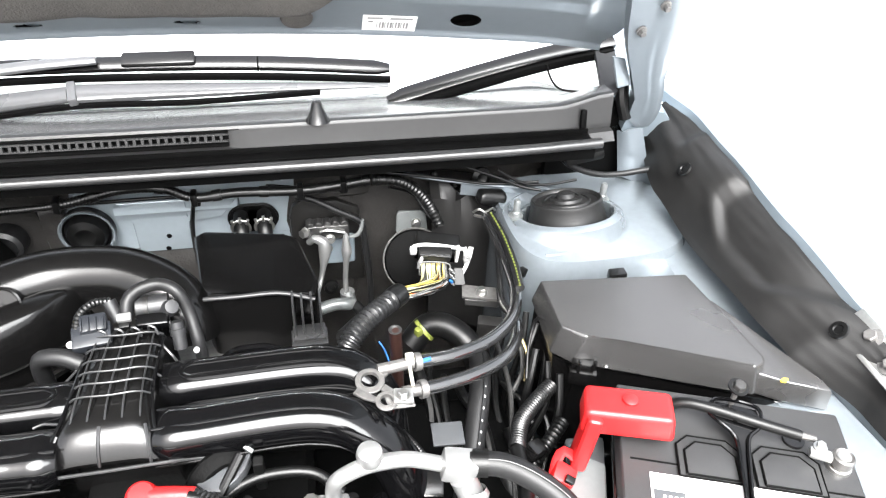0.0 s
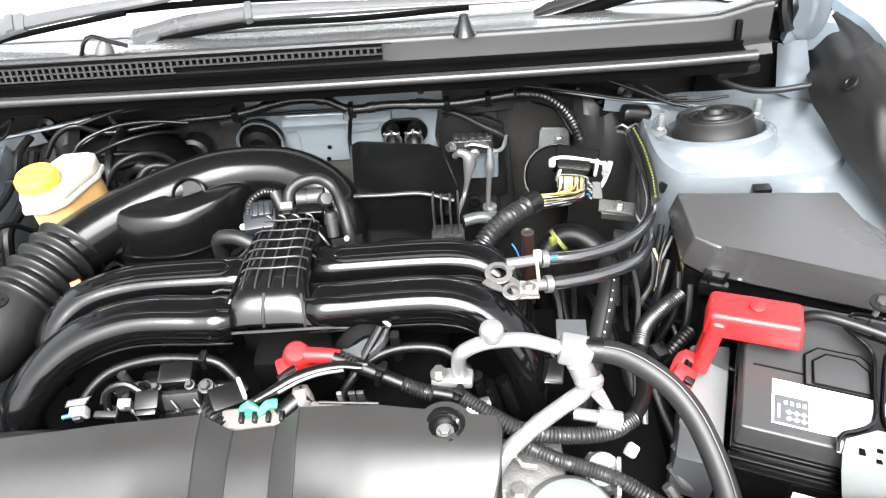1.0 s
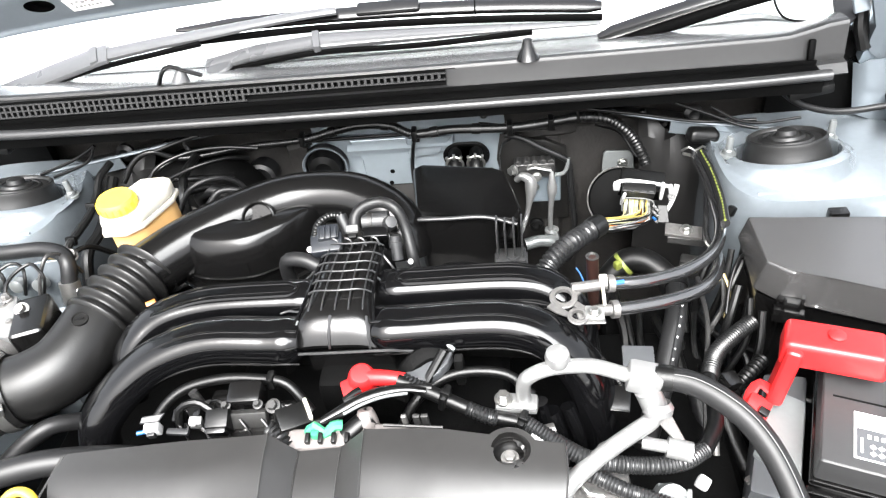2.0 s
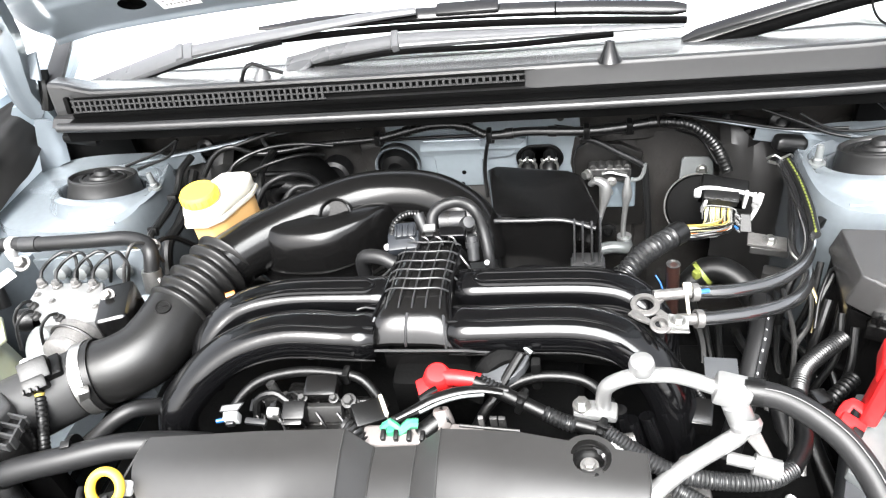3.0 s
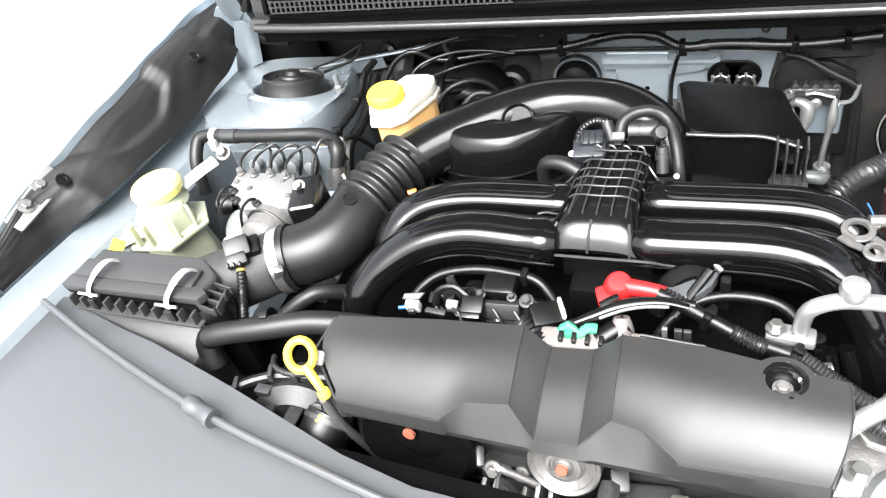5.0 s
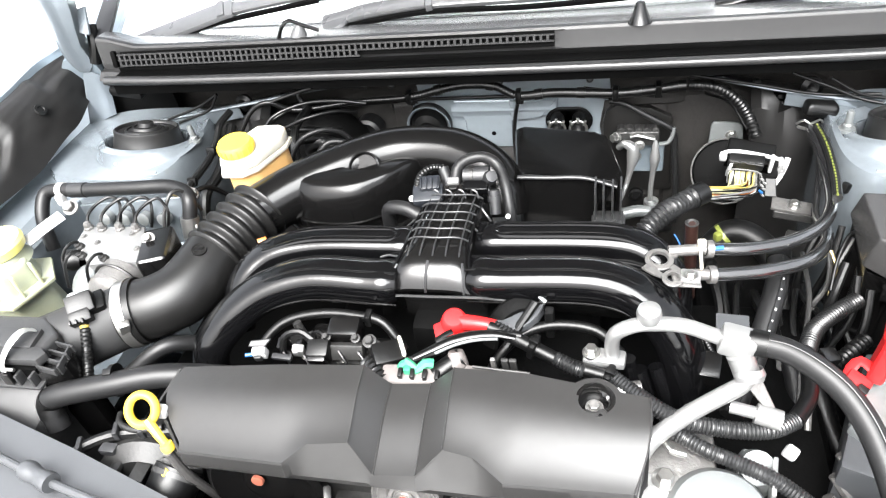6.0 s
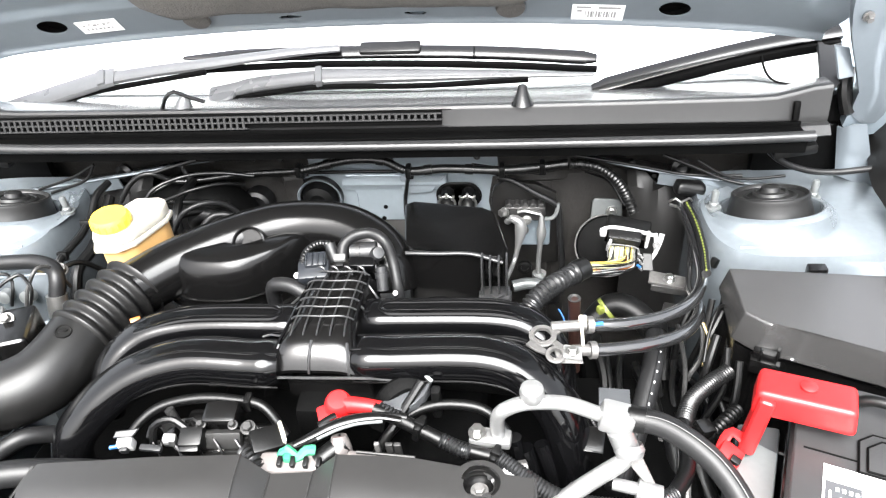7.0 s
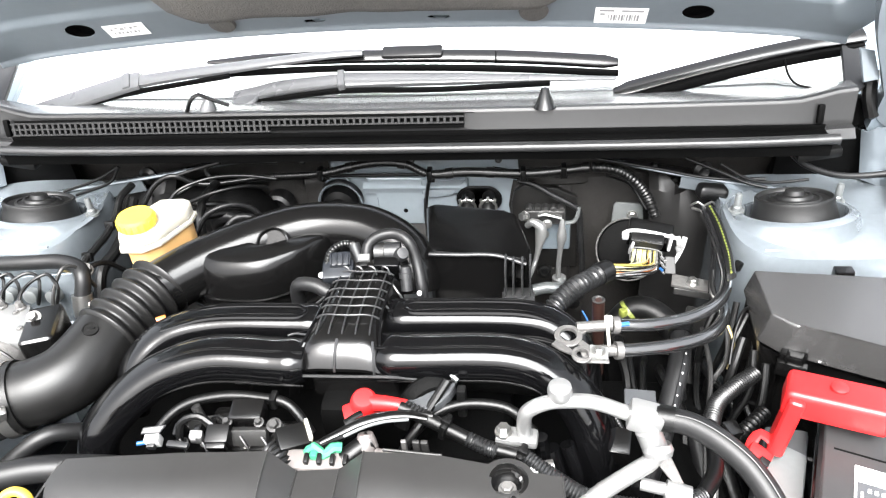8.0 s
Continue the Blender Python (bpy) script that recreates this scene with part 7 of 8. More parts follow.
part("cap", box((0.296, -0.272, 0.970), (0.009, 0.010, 0.006), 0.002), TANKTOP, hs)
solid("blue_hose_mark", sweep(spline([(0.308, -0.2750, 0.9655), (0.318, -0.2725, 0.9650)], 0.003), 0.0026, 10), BLUE, "blue tape mark on the fuel hose", "tape")
ys = thing("striped_sleeve", (0.47, -0.04, 0.91), "black sleeve with a dashed yellow-green stripe", "sleeve")
sl = spline([(0.460, -0.138, 0.929), (0.471, -0.075, 0.917), (0.4765, 0.0, 0.909), (0.474, 0.055, 0.906)], 0.001)
part("sleeve", sweep(sl[::6] + [sl[-1]], 0.0058, 10), HOSE, ys)
for k in range(24):
    i = int((k + 0.25) * len(sl) / 24)
    q0 = sl[i] + V(-0.0012, -0.0020, 0.0050)
    q1 = sl[min(i + 5, len(sl) - 1)] + V(-0.0012, -0.0020, 0.0050)
    part("stripe_dash", rod(q0, q1, 0.0016, 6), CLEAR, ys)
fc = thing("hose_end_clip", (0.472, 0.07, 0.90), "small white spring clips on the hose ends", "clip")
part("clip", tube([(0.452, 0.075, 0.898), (0.460, 0.068, 0.908), (0.468, 0.066, 0.903), (0.478, 0.062, 0.912), (0.484, 0.068, 0.904)], 0.0017, 8), STEEL, fc)
part("clip", box((0.460, 0.066, 0.896), (0.020, 0.004, 0.004), 0.001, turn(0, 25, 15)), STEEL, fc)
for q in ((0.492, -0.02, 0.885), (0.496, -0.05, 0.878), (0.498, -0.11, 0.88)):
    solid("hose_guide", box(q, (0.008, 0.010, 0.014), 0.002, turn(0, 20, 30)), RUBBER, "small black guide clip beside the hose", "clip", group="hose guides")

# ---- air conditioning pipes ----
cp = thing("air_conditioning_pipe", (0.25, -0.41, 0.90), "bright bare aluminium refrigerant pipe with round cap", "refrigerant pipe")
part("pipe", tube([(0.207, -0.400, 0.925), (0.206, -0.404, 0.950), (0.209, -0.408, 0.972), (0.224, -0.408, 0.984), (0.242, -0.404, 0.984), (0.272, -0.401, 0.980), (0.305, -0.405, 0.970)], 0.0072, 16), ALU_WHITE, cp)
part("foot", box((0.199, -0.402, 0.928), (0.042, 0.020, 0.010), 0.004, turn(0, 0, -5)), ALU_WHITE, cp)
part("foot_bolt", bolt((0.186, -0.401, 0.933), 0.006, 0.010), STEEL, cp)
part("service_cap", revolve([(0.006, -0.008), (0.0105, -0.004), (0.0118, 0.003), (0.0105, 0.009), (0.006, 0.0122), (0, 0.013)], (0.239, -0.404, 0.995), (0, -0.05, 1), 28), ALU_WHITE, cp)
part("joint_block", box((0.318, -0.408, 0.970), (0.032, 0.024, 0.024), 0.005, turn(0, 10, -8)), ALU_WHITE, cp)
part("joint_neck", rod((0.320, -0.415, 0.962), (0.328, -0.420, 0.942), 0.012, 16), ALU_WHITE, cp)
part("lower_pipe", tube([(0.325, -0.415, 0.950), (0.330, -0.421, 0.941), (0.324, -0.429, 0.933), (0.308, -0.4365, 0.926), (0.274, -0.4545, 0.913), (0.243, -0.478, 0.901), (0.230, -0.49, 0.87)], 0.0083, 16), ALU_WHITE, cp)
part("collar", revolve([(0.0125, -0.006), (0.0145, 0), (0.0125, 0.006), (0, 0.006)], (0.330, -0.424, 0.944), (0.1, -0.4, -0.6), 20), ALU_WHITE, cp)
part("bracket", plate([(0.316, -0.425, 0.950), (0.332, -0.432, 0.930), (0.347, -0.440, 0.912), (0.356, -0.438, 0.911), (0.340, -0.422, 0.940)], 0.004), CAST, cp)
part("valve", rod((0.316, -0.437, 0.910), (0.342, -0.443, 0.910), 0.0062, 14), ALU_WHITE, cp)
part("valve_cap", rod((0.338, -0.442, 0.910), (0.360, -0.447, 0.907), 0.0098, 16), ALU_WHITE, cp)
rh = thing("refrigerant_hose", (0.358, -0.416, 0.971), "thick smooth black refrigerant hose", "hose", "refrigerant hoses")
part("hose", tube([(0.328, -0.407, 0.970), (0.358, -0.416, 0.971), (0.385, -0.434, 0.966), (0.407, -0.455, 0.955), (0.425, -0.485, 0.935), (0.44, -0.53, 0.90), (0.445, -0.58, 0.85)], 0.0112, 16), HOSE, rh)
part("crimp_sleeve", sweep(spline([(0.328, -0.407, 0.970), (0.358, -0.416, 0.971), (0.385, -0.434, 0.966), (0.407, -0.455, 0.955), (0.425, -0.485, 0.935), (0.44, -0.53, 0.90), (0.445, -0.58, 0.85)], 0.002)[1:9], 0.0112 * 1.12, 18), RUBBER, rh)
part("seam_line", tube([Vector(p) + V(0.003, -0.004, 0.0112 * 0.93) for p in [(0.328, -0.407, 0.970), (0.358, -0.416, 0.971), (0.385, -0.434, 0.966), (0.407, -0.455, 0.955), (0.425, -0.485, 0.935), (0.44, -0.53, 0.90), (0.445, -0.58, 0.85)]], 0.0008, 6), TAPE, rh)
rh = thing("refrigerant_hose", (0.388, -0.235, 0.882), "black hose with white lettering running under the pipes", "hose", "refrigerant hoses")
part("hose", tube([(0.395, -0.19, 0.89), (0.388, -0.235, 0.882), (0.374, -0.28, 0.868), (0.356, -0.33, 0.85), (0.33, -0.39, 0.83)], 0.0125, 16), HOSE, rh)
part("crimp_sleeve", sweep(spline([(0.395, -0.19, 0.89), (0.388, -0.235, 0.882), (0.374, -0.28, 0.868), (0.356, -0.33, 0.85), (0.33, -0.39, 0.83)], 0.002)[1:9], 0.0125 * 1.12, 18), RUBBER, rh)
part("seam_line", tube([Vector(p) + V(0.003, -0.004, 0.0125 * 0.93) for p in [(0.395, -0.19, 0.89), (0.388, -0.235, 0.882), (0.374, -0.28, 0.868), (0.356, -0.33, 0.85), (0.33, -0.39, 0.83)]], 0.0008, 6), TAPE, rh)
hb = thing("hose_marking", (0.38, -0.27, 0.885), "faded white print bars on the black hose", "marking")
for k in range(9):
    q = spline([(0.395, -0.19, 0.89), (0.388, -0.235, 0.882), (0.374, -0.28, 0.868), (0.356, -0.33, 0.85)], 0.001)
    a = q[int(len(q) * (0.12 + 0.09 * k))]
    part("print_bar", box(a + V(0.0035, -0.008, 0.0085), (0.0018, 0.006 if k % 3 else 0.004, 0.001), 0.0, turn(45, 20, -14)), WHITE, hb)

# ---- looms over the engine front ----
ft = thing("front_wiring_loom", (0.2, -0.43, 0.90), "ribbed black wiring conduit along the engine front", "wiring harness")
part("loom", tube([(0.080, -0.383, 0.944), (0.105, -0.391, 0.940), (0.135, -0.403, 0.934), (0.163, -0.413, 0.928), (0.20, -0.420, 0.922)], 0.0072, 12), RUBBER, ft)
part("loom", corrugated([(0.084, -0.381, 0.942), (0.095, -0.386, 0.942), (0.106, -0.391, 0.940)], 0.0080, 0.0040, 0.24), CONDUIT, ft)
part("loom", corrugated([(0.150, -0.409, 0.932), (0.168, -0.416, 0.928), (0.180, -0.419, 0.926)], 0.0080, 0.0040, 0.24), CONDUIT, ft)
MAINL = [(0.203, -0.420, 0.924), (0.232, -0.439, 0.919), (0.266, -0.454, 0.909), (0.312, -0.455, 0.899), (0.351, -0.449, 0.894), (0.377, -0.432, 0.889), (0.396, -0.396, 0.884), (0.402, -0.340, 0.884), (0.417, -0.305, 0.880), (0.441, -0.280, 0.880), (0.468, -0.258, 0.880)]
part("loom", corrugated(MAINL[:6], 0.0088, 0.0034, 0.14), CONDUIT, ft, "ribbed grey-black conduit")
part("loom", tube(MAINL[5:8], 0.0082, 12), RUBBER, ft)
part("loom", corrugated(MAINL[7:], 0.0098, 0.0036, 0.14), TAPE, ft, "ribbed grey-black conduit")
part("loom", corrugated([(0.262, -0.460, 0.898), (0.293, -0.476, 0.894), (0.321, -0.486, 0.892), (0.352, -0.498, 0.888), (0.39, -0.515, 0.87)], 0.0078, 0.0034, 0.14), CONDUIT, ft, "ribbed grey-black conduit")
part("loom", corrugated([(0.420, -0.34, 0.84), (0.455, -0.31, 0.85), (0.475, -0.29, 0.85)], 0.009, 0.006), RUBBER, ft)
for q in ((0.128, -0.400, 0.937), (0.203, -0.421, 0.922)):
    part("holder", box(q, (0.008, 0.021, 0.021), 0.004, turn(0, 10, -20)), RUBBER, ft)
    part("holder_tab", box(Vector(q) + V(0.002, -0.004, 0.013), (0.010, 0.006, 0.005), 0.001, turn(0, 10, -20)), RUBBER, ft)
part("connector", box((0.222, -0.438, 0.918), (0.022, 0.012, 0.012), 0.002, turn(0, 10, -25)), WHITE, ft)
part("wire", tube([(0.215, -0.428, 0.922), (0.232, -0.440, 0.920), (0.245, -0.452, 0.912), (0.240, -0.458, 0.90)], 0.0034, 8), RUBBER, ft)
rc = thing("starter_terminal_boot", (0.05, -0.375, 0.92), "red rubber boot over a cable terminal", "terminal boot")
part("dome", revolve([(0.0, -0.016), (0.0150, -0.014), (0.0160, -0.004), (0.0140, 0.005), (0.0125, 0.0095), (0.0105, 0.0115), (0, 0.0125)], (0.040, -0.373, 0.938), (0.1, -0.25, 1), 28), RED, rc)
part("skirt", box((0.030, -0.381, 0.930), (0.022, 0.022, 0.014), 0.004, turn(10, -10, 20)), RED, rc)
part("neck", tube([(0.045, -0.374, 0.940), (0.066, -0.377, 0.942), (0.086, -0.380, 0.942)], lambda f, s: 0.0090 - 0.0015 * f, 14), RED, rc)
wire("starter_cable", [(0.010, -0.420, 0.925), (0.034, -0.406, 0.936), (0.062, -0.397, 0.942), (0.09, -0.391, 0.944), (0.115, -0.392, 0.942)], 0.0048, RUBBER, "black cable with bright sheen below the red boot", "cable")
fs = thing("flat_cable_sleeve", (0.06, -0.40, 0.945), "flat sleeve with a painted highlight on the cable below the red boot", "cable sleeve")
part("sleeve", sweep(spline([(0.006, -0.427, 0.940), (0.026, -0.417, 0.945), (0.044, -0.408, 0.949), (0.066, -0.400, 0.950), (0.089, -0.396, 0.949), (0.110, -0.397, 0.946)], 0.005), lambda f, s: 0.0016 + 0.0012 * math.sin(math.pi * f), 10, 2.0), SATIN, fs)
# Pale tube painted on as the highlight along the sleeve.
part("painted_sheen", tube([(0.030, -0.4235, 0.945), (0.050, -0.414, 0.949), (0.070, -0.407, 0.950), (0.092, -0.402, 0.948)], 0.0017, 8), PALEM, fs)
part("fold", tube([(0.028, -0.408, 0.947), (0.038, -0.402, 0.951), (0.044, -0.398, 0.951)], 0.0024, 8, 1.4), SATIN, fs)
tn = thing("tan_connector_block", (0.015, -0.445, 0.92), "pale plastic connector block with a green lock", "connector")
part("block", box((0.006, -0.440, 0.926), (0.066, 0.024, 0.014), 0.006, turn(12, 0, 4), 3), TAN, tn)
part("side_block", sweep(spline([(0.050, -0.428, 0.918), (0.051, -0.422, 0.932), (0.050, -0.416, 0.942)], 0.004), lambda f, s: 0.0135 - 0.006 * f * f, 16), TAN, tn, "pale translucent plug")
part("side_block", box((0.078, -0.436, 0.930), (0.036, 0.014, 0.014), 0.005, turn(15, 0, -8), 3), TAN, tn)
part("block", sweep(spline([(0.030, -0.436, 0.924), (0.045, -0.425, 0.930), (0.056, -0.418, 0.934)], 0.005), 0.011, 12), RUBBER, tn)
for k in range(4):
    part("slot", box((-0.004 + 0.013 * k, -0.444, 0.934), (0.004, 0.010, 0.010), 0.0005, turn(12)), RUBBER, tn)
part("lock", tube([(-0.006, -0.436, 0.932), (0.000, -0.432, 0.938), (0.012, -0.438, 0.934), (0.020, -0.432, 0.938), (0.028, -0.430, 0.936)], 0.0045, 8, 1.2), GREEN, tn, "mint green lock")
part("lock_foot", box((0.003, -0.440, 0.936), (0.008, 0.008, 0.008), 0.002), GREEN, tn)
part("lead", tube([(-0.002, -0.428, 0.934), (0.02, -0.416, 0.934), (0.035, -0.408, 0.934)], 0.0045, 10), RUBBER, tn)
cc = thing("ribbed_coil_plug", (-0.03, -0.43, 0.92), "black coil plug with ribbed boot", "plug")
part("boot", corrugated([(-0.048, -0.430, 0.925), (-0.036, -0.438, 0.926), (-0.026, -0.448, 0.922)], 0.013, 0.005, 0.2), TAPE, cc)
part("plug", box((-0.026, -0.418, 0.930), (0.032, 0.026, 0.020), 0.003, turn(15, 10, 30)), RUBBER, cc)
part("frame", box((-0.012, -0.410, 0.932), (0.004, 0.024, 0.020), 0.002, turn(15, 10, 30)), TANKTOP, cc)

# ---- under the left runner arch ----
wire("arched_vacuum_hose", [(-0.195, -0.405, 0.90), (-0.178, -0.386, 0.918), (-0.155, -0.372, 0.928), (-0.115, -0.364, 0.932), (-0.075, -0.364, 0.930), (-0.045, -0.368, 0.925), (-0.02, -0.385, 0.90)], 0.0056, RUBBER, "arched black rubber hose under the manifold", "hose")
solid("hose_tie", box((-0.062, -0.365, 0.929), (0.008, 0.016, 0.016), 0.003), RUBBER, "black clip round the arched hose", "clip")
wire("arched_vacuum_hose", [(0.075, -0.395, 0.88), (0.092, -0.378, 0.903), (0.118, -0.362, 0.917), (0.150, -0.356, 0.923), (0.19, -0.360, 0.921), (0.215, -0.375, 0.905)], 0.0056, RUBBER, "arched black rubber hose under the manifold", "hose")
solid("hose_holder", box((0.140, -0.352, 0.922), (0.010, 0.012, 0.040), 0.003), RUBBER, "upright black holder for the arched hose", "clip")
fv = thing("valve_block", (-0.10, -0.40, 0.87), "cast metal valve block with bolts and plugs", "valve block")
part("block", box((-0.085, -0.402, 0.895), (0.085, 0.030, 0.030), 0.005, turn(0, 0, 3)), CASTD, fv)
part("cap", box((-0.100, -0.382, 0.905), (0.058, 0.030, 0.030), 0.006), SATIN, fv)
part("dome", box((-0.083, -0.386, 0.928), (0.036, 0.026, 0.028), 0.005, turn(10, 0, 3)), SATIN, fv)
for x, y in ((-0.125, -0.402), (-0.085, -0.412), (-0.058, -0.400)):
    part("bolt", bolt((x, y, 0.909), 0.0040, 0.007), CASTD, fv)
for x, y, z, r in ((-0.100, -0.402, 0.934, 0.0042), (-0.066, -0.401, 0.934, 0.0042), (-0.050, -0.402, 0.932, 0.0062)):
    part("stud", bolt((x, y, z), r * 0.85, 0.007, (0, -0.35, 1), 1.5), CASTD, fv)
    part("stud_shank", rod((x, y, z - 0.03), (x, y, z), r * 0.6, 10), CASTD, fv)
part("face_plate", box((-0.078, -0.411, 0.924), (0.044, 0.010, 0.018), 0.002, turn(-25, 0, 3)), CASTD, fv)
part("pillar", tube([(-0.136, -0.384, 0.895), (-0.138, -0.386, 0.920), (-0.142, -0.384, 0.936)], 0.005, 12), CASTD, fv)
part("wire", tube([(-0.128, -0.404, 0.915), (-0.118, -0.396, 0.934), (-0.104, -0.400, 0.936), (-0.096, -0.412, 0.922)], 0.0018, 6), RUBBER, fv)
part("wire", tube([(-0.060, -0.405, 0.915), (-0.050, -0.396, 0.930), (-0.036, -0.405, 0.925), (-0.030, -0.42, 0.91)], 0.0022, 6), RUBBER, fv)
part("bracket", box((-0.140, -0.395, 0.912), (0.020, 0.006, 0.034), 0.002, turn(0, 10, 10)), CASTD, fv)
part("bracket", box((-0.125, -0.390, 0.912), (0.010, 0.006, 0.030), 0.002, turn(0, -10, 10)), CASTD, fv)
ij = thing("injector_plugs", (-0.13, -0.42, 0.90), "black and white injector wiring plugs", "plug")
part("white_plug", box((-0.128, -0.419, 0.930), (0.013, 0.009, 0.018), 0.002, turn(20, 12, 8)), MILKY, ij)
part("white_plug", box((-0.142, -0.432, 0.933), (0.024, 0.007, 0.005), 0.002, turn(10, 0, -4)), GREYP, ij)
part("black_plug", box((-0.104, -0.416, 0.928), (0.024, 0.020, 0.024), 0.003, turn(20, 0, 4)), RUBBER, ij)
part("black_plug", box((-0.104, -0.427, 0.926), (0.020, 0.008, 0.014), 0.002, turn(20, 0, 4)), SATIN, ij)
part("plug_loop", tube([(-0.150, -0.420, 0.915), (-0.146, -0.410, 0.940), (-0.128, -0.405, 0.945), (-0.112, -0.410, 0.938)], 0.004, 8), RUBBER, ij)
part("print_mark", box((-0.128, -0.4260, 0.934), (0.005, 0.001, 0.006), 0, turn(20, 12, 8)), INK, ij)
wp = thing("white_side_plug", (-0.185, -0.44, 0.92), "white connector with blue end on the cover edge", "plug")
part("plug", box((-0.168, -0.430, 0.936), (0.015, 0.010, 0.015), 0.002, turn(15, 0, 8)), WHITE, wp)
part("gap", box((-0.168, -0.4365, 0.934), (0.008, 0.004, 0.008), 0.001, turn(15, 0, 8)), GREYP, wp)
part("bracket", plate([(-0.178, -0.424, 0.948), (-0.154, -0.420, 0.949), (-0.160, -0.428, 0.944), (-0.180, -0.430, 0.944)], 0.0016), GREYP, wp)
part("blue_end", rod((-0.183, -0.436, 0.937), (-0.174, -0.433, 0.936), 0.0022, 10), BLUE, wp)

# ---- left front corner ----
rb2 = thing("radiator_bypass_hose", (-0.28, -0.44, 0.90), "smooth black rubber hose before the engine cover", "hose")
part("hose", tube([(-0.425, -0.50, 0.86), (-0.430, -0.488, 0.890), (-0.412, -0.484, 0.902), (-0.355, -0.470, 0.908), (-0.300, -0.452, 0.908), (-0.250, -0.440, 0.899), (-0.205, -0.432, 0.885), (-0.17, -0.42, 0.84)], 0.0140, 16), HOSE, rb2)
part("end_cuff", tube([(-0.4275, -0.494, 0.876), (-0.430, -0.488, 0.889), (-0.424, -0.4855, 0.897)], 0.0155, 16), RUBBER, rb2, "thicker rubber cuff on the hose end")
ht = thing("hose_tie", (-0.352, -0.458, 0.895), "thin black tie round the front hose", "cable tie")
part("band", sweep(spline([(-0.354, -0.4565, 0.9068), (-0.349, -0.4555, 0.9072)], 0.002), 0.0154, 20), RUBBER, ht)
part("tab", box((-0.351, -0.462, 0.9225), (0.010, 0.008, 0.005), 0.001, turn(15, 0, 15)), RUBBER, ht)
al = thing("alternator", (-0.28, -0.52, 0.76), "dusty cast alternator housing in the front corner", "alternator")
part("housing", revolve([(0, -0.04), (0.045, -0.04), (0.058, -0.025), (0.06, 0.02), (0.045, 0.035), (0, 0.035)], (-0.30, -0.520, 0.82), (0.2, -1, 0.3), 28), DULL, al)
for k in range(10):
    a = 2 * math.pi * k / 10
    part("vent_fin", box((-0.30 + 0.05 * math.cos(a), -0.545, 0.82 + 0.05 * math.sin(a)), (0.006, 0.030, 0.016), 0.002, turn(0, -math.degrees(a), 0)), DULL, al)
part("boss", bolt((-0.262, -0.530, 0.858), 0.008, 0.012, (0.1, -0.5, 0.8)), DULL, al)
part("ear", box((-0.250, -0.525, 0.850), (0.045, 0.025, 0.03), 0.008, turn(10, 20, 20)), DULL, al)
uh = thing("upper_radiator_hose", (-0.25, -0.56, 0.80), "thick black radiator hose with spring clamp", "hose")
part("hose", tube([(-0.245, -0.535, 0.86), (-0.252, -0.565, 0.845), (-0.258, -0.60, 0.82), (-0.26, -0.63, 0.79)], 0.027, 20), RUBBER, uh)
part("clamp", sweep(spline([(-0.246, -0.540, 0.857), (-0.247, -0.545, 0.855)], 0.003), 0.0285, 20), CASTD, uh)
part("paint_mark", box((-0.245, -0.553, 0.881), (0.004, 0.008, 0.002), 0.0005, turn(25, 0, -30)), YELLOW, uh)
lc = thing("corner_loom", (-0.32, -0.50, 0.84), "black wiring loom with pale ties in the front corner", "wiring harness")
part("loom", tube([(-0.39, -0.56, 0.85), (-0.37, -0.535, 0.872), (-0.33, -0.515, 0.880), (-0.28, -0.505, 0.880), (-0.23, -0.50, 0.88)], 0.007, 10), TAPE, lc)
for q in ((-0.365, -0.532, 0.878), (-0.325, -0.513, 0.886), (-0.295, -0.508, 0.886)):
    part("tie", box(q, (0.006, 0.018, 0.014), 0.002, turn(0, 0, 20)), GREYP, lc)
part("clip", box((-0.33, -0.530, 0.875), (0.02, 0.012, 0.01), 0.002), GREYP, lc)
wire("silver_pipe_loop", [(-0.335, -0.490, 0.885), (-0.325, -0.505, 0.889), (-0.30, -0.512, 0.890), (-0.27, -0.505, 0.890)], 0.0036, DULL, "bent dull metal pipe behind the dipstick", "pipe")
wire("lower_left_hose", [(-0.40, -0.43, 0.84), (-0.37, -0.41, 0.865), (-0.335, -0.385, 0.88), (-0.305, -0.36, 0.86)], 0.010, HOSE, "black hose running below the air duct", "hose")
wire("lower_left_hose", [(-0.42, -0.42, 0.83), (-0.385, -0.40, 0.85), (-0.35, -0.37, 0.86)], 0.009, RUBBER, "black hose running below the air duct", "hose")

# ---- belt drive below the cover ----
p1 = thing("drive_pulley", (-0.146, -0.545, 0.80), "large black belt pulley with copper-coloured hub", "pulley")
part("wheel", revolve([(0, -0.02), (0.060, -0.02), (0.066, -0.014), (0.062, -0.008), (0.066, -0.002), (0.062, 0.004), (0.067, 0.010), (0.060, 0.014), (0.050, 0.006), (0.030, 0.004), (0.020, 0.010), (0, 0.010)], (-0.143, -0.532, 0.850), (0.0, -1, 0.15), 40), SATIN, p1)
part("hub", revolve([(0.0070, 0), (0.0066, 0.003), (0.004, 0.004), (0, 0.0035)], (-0.145, -0.543, 0.8705), (0, -1, 0.15), 20), PINK, p1)
p2 = thing("idler_pulley", (0.016, -0.55, 0.83), "bright steel idler pulley with red hub", "pulley")
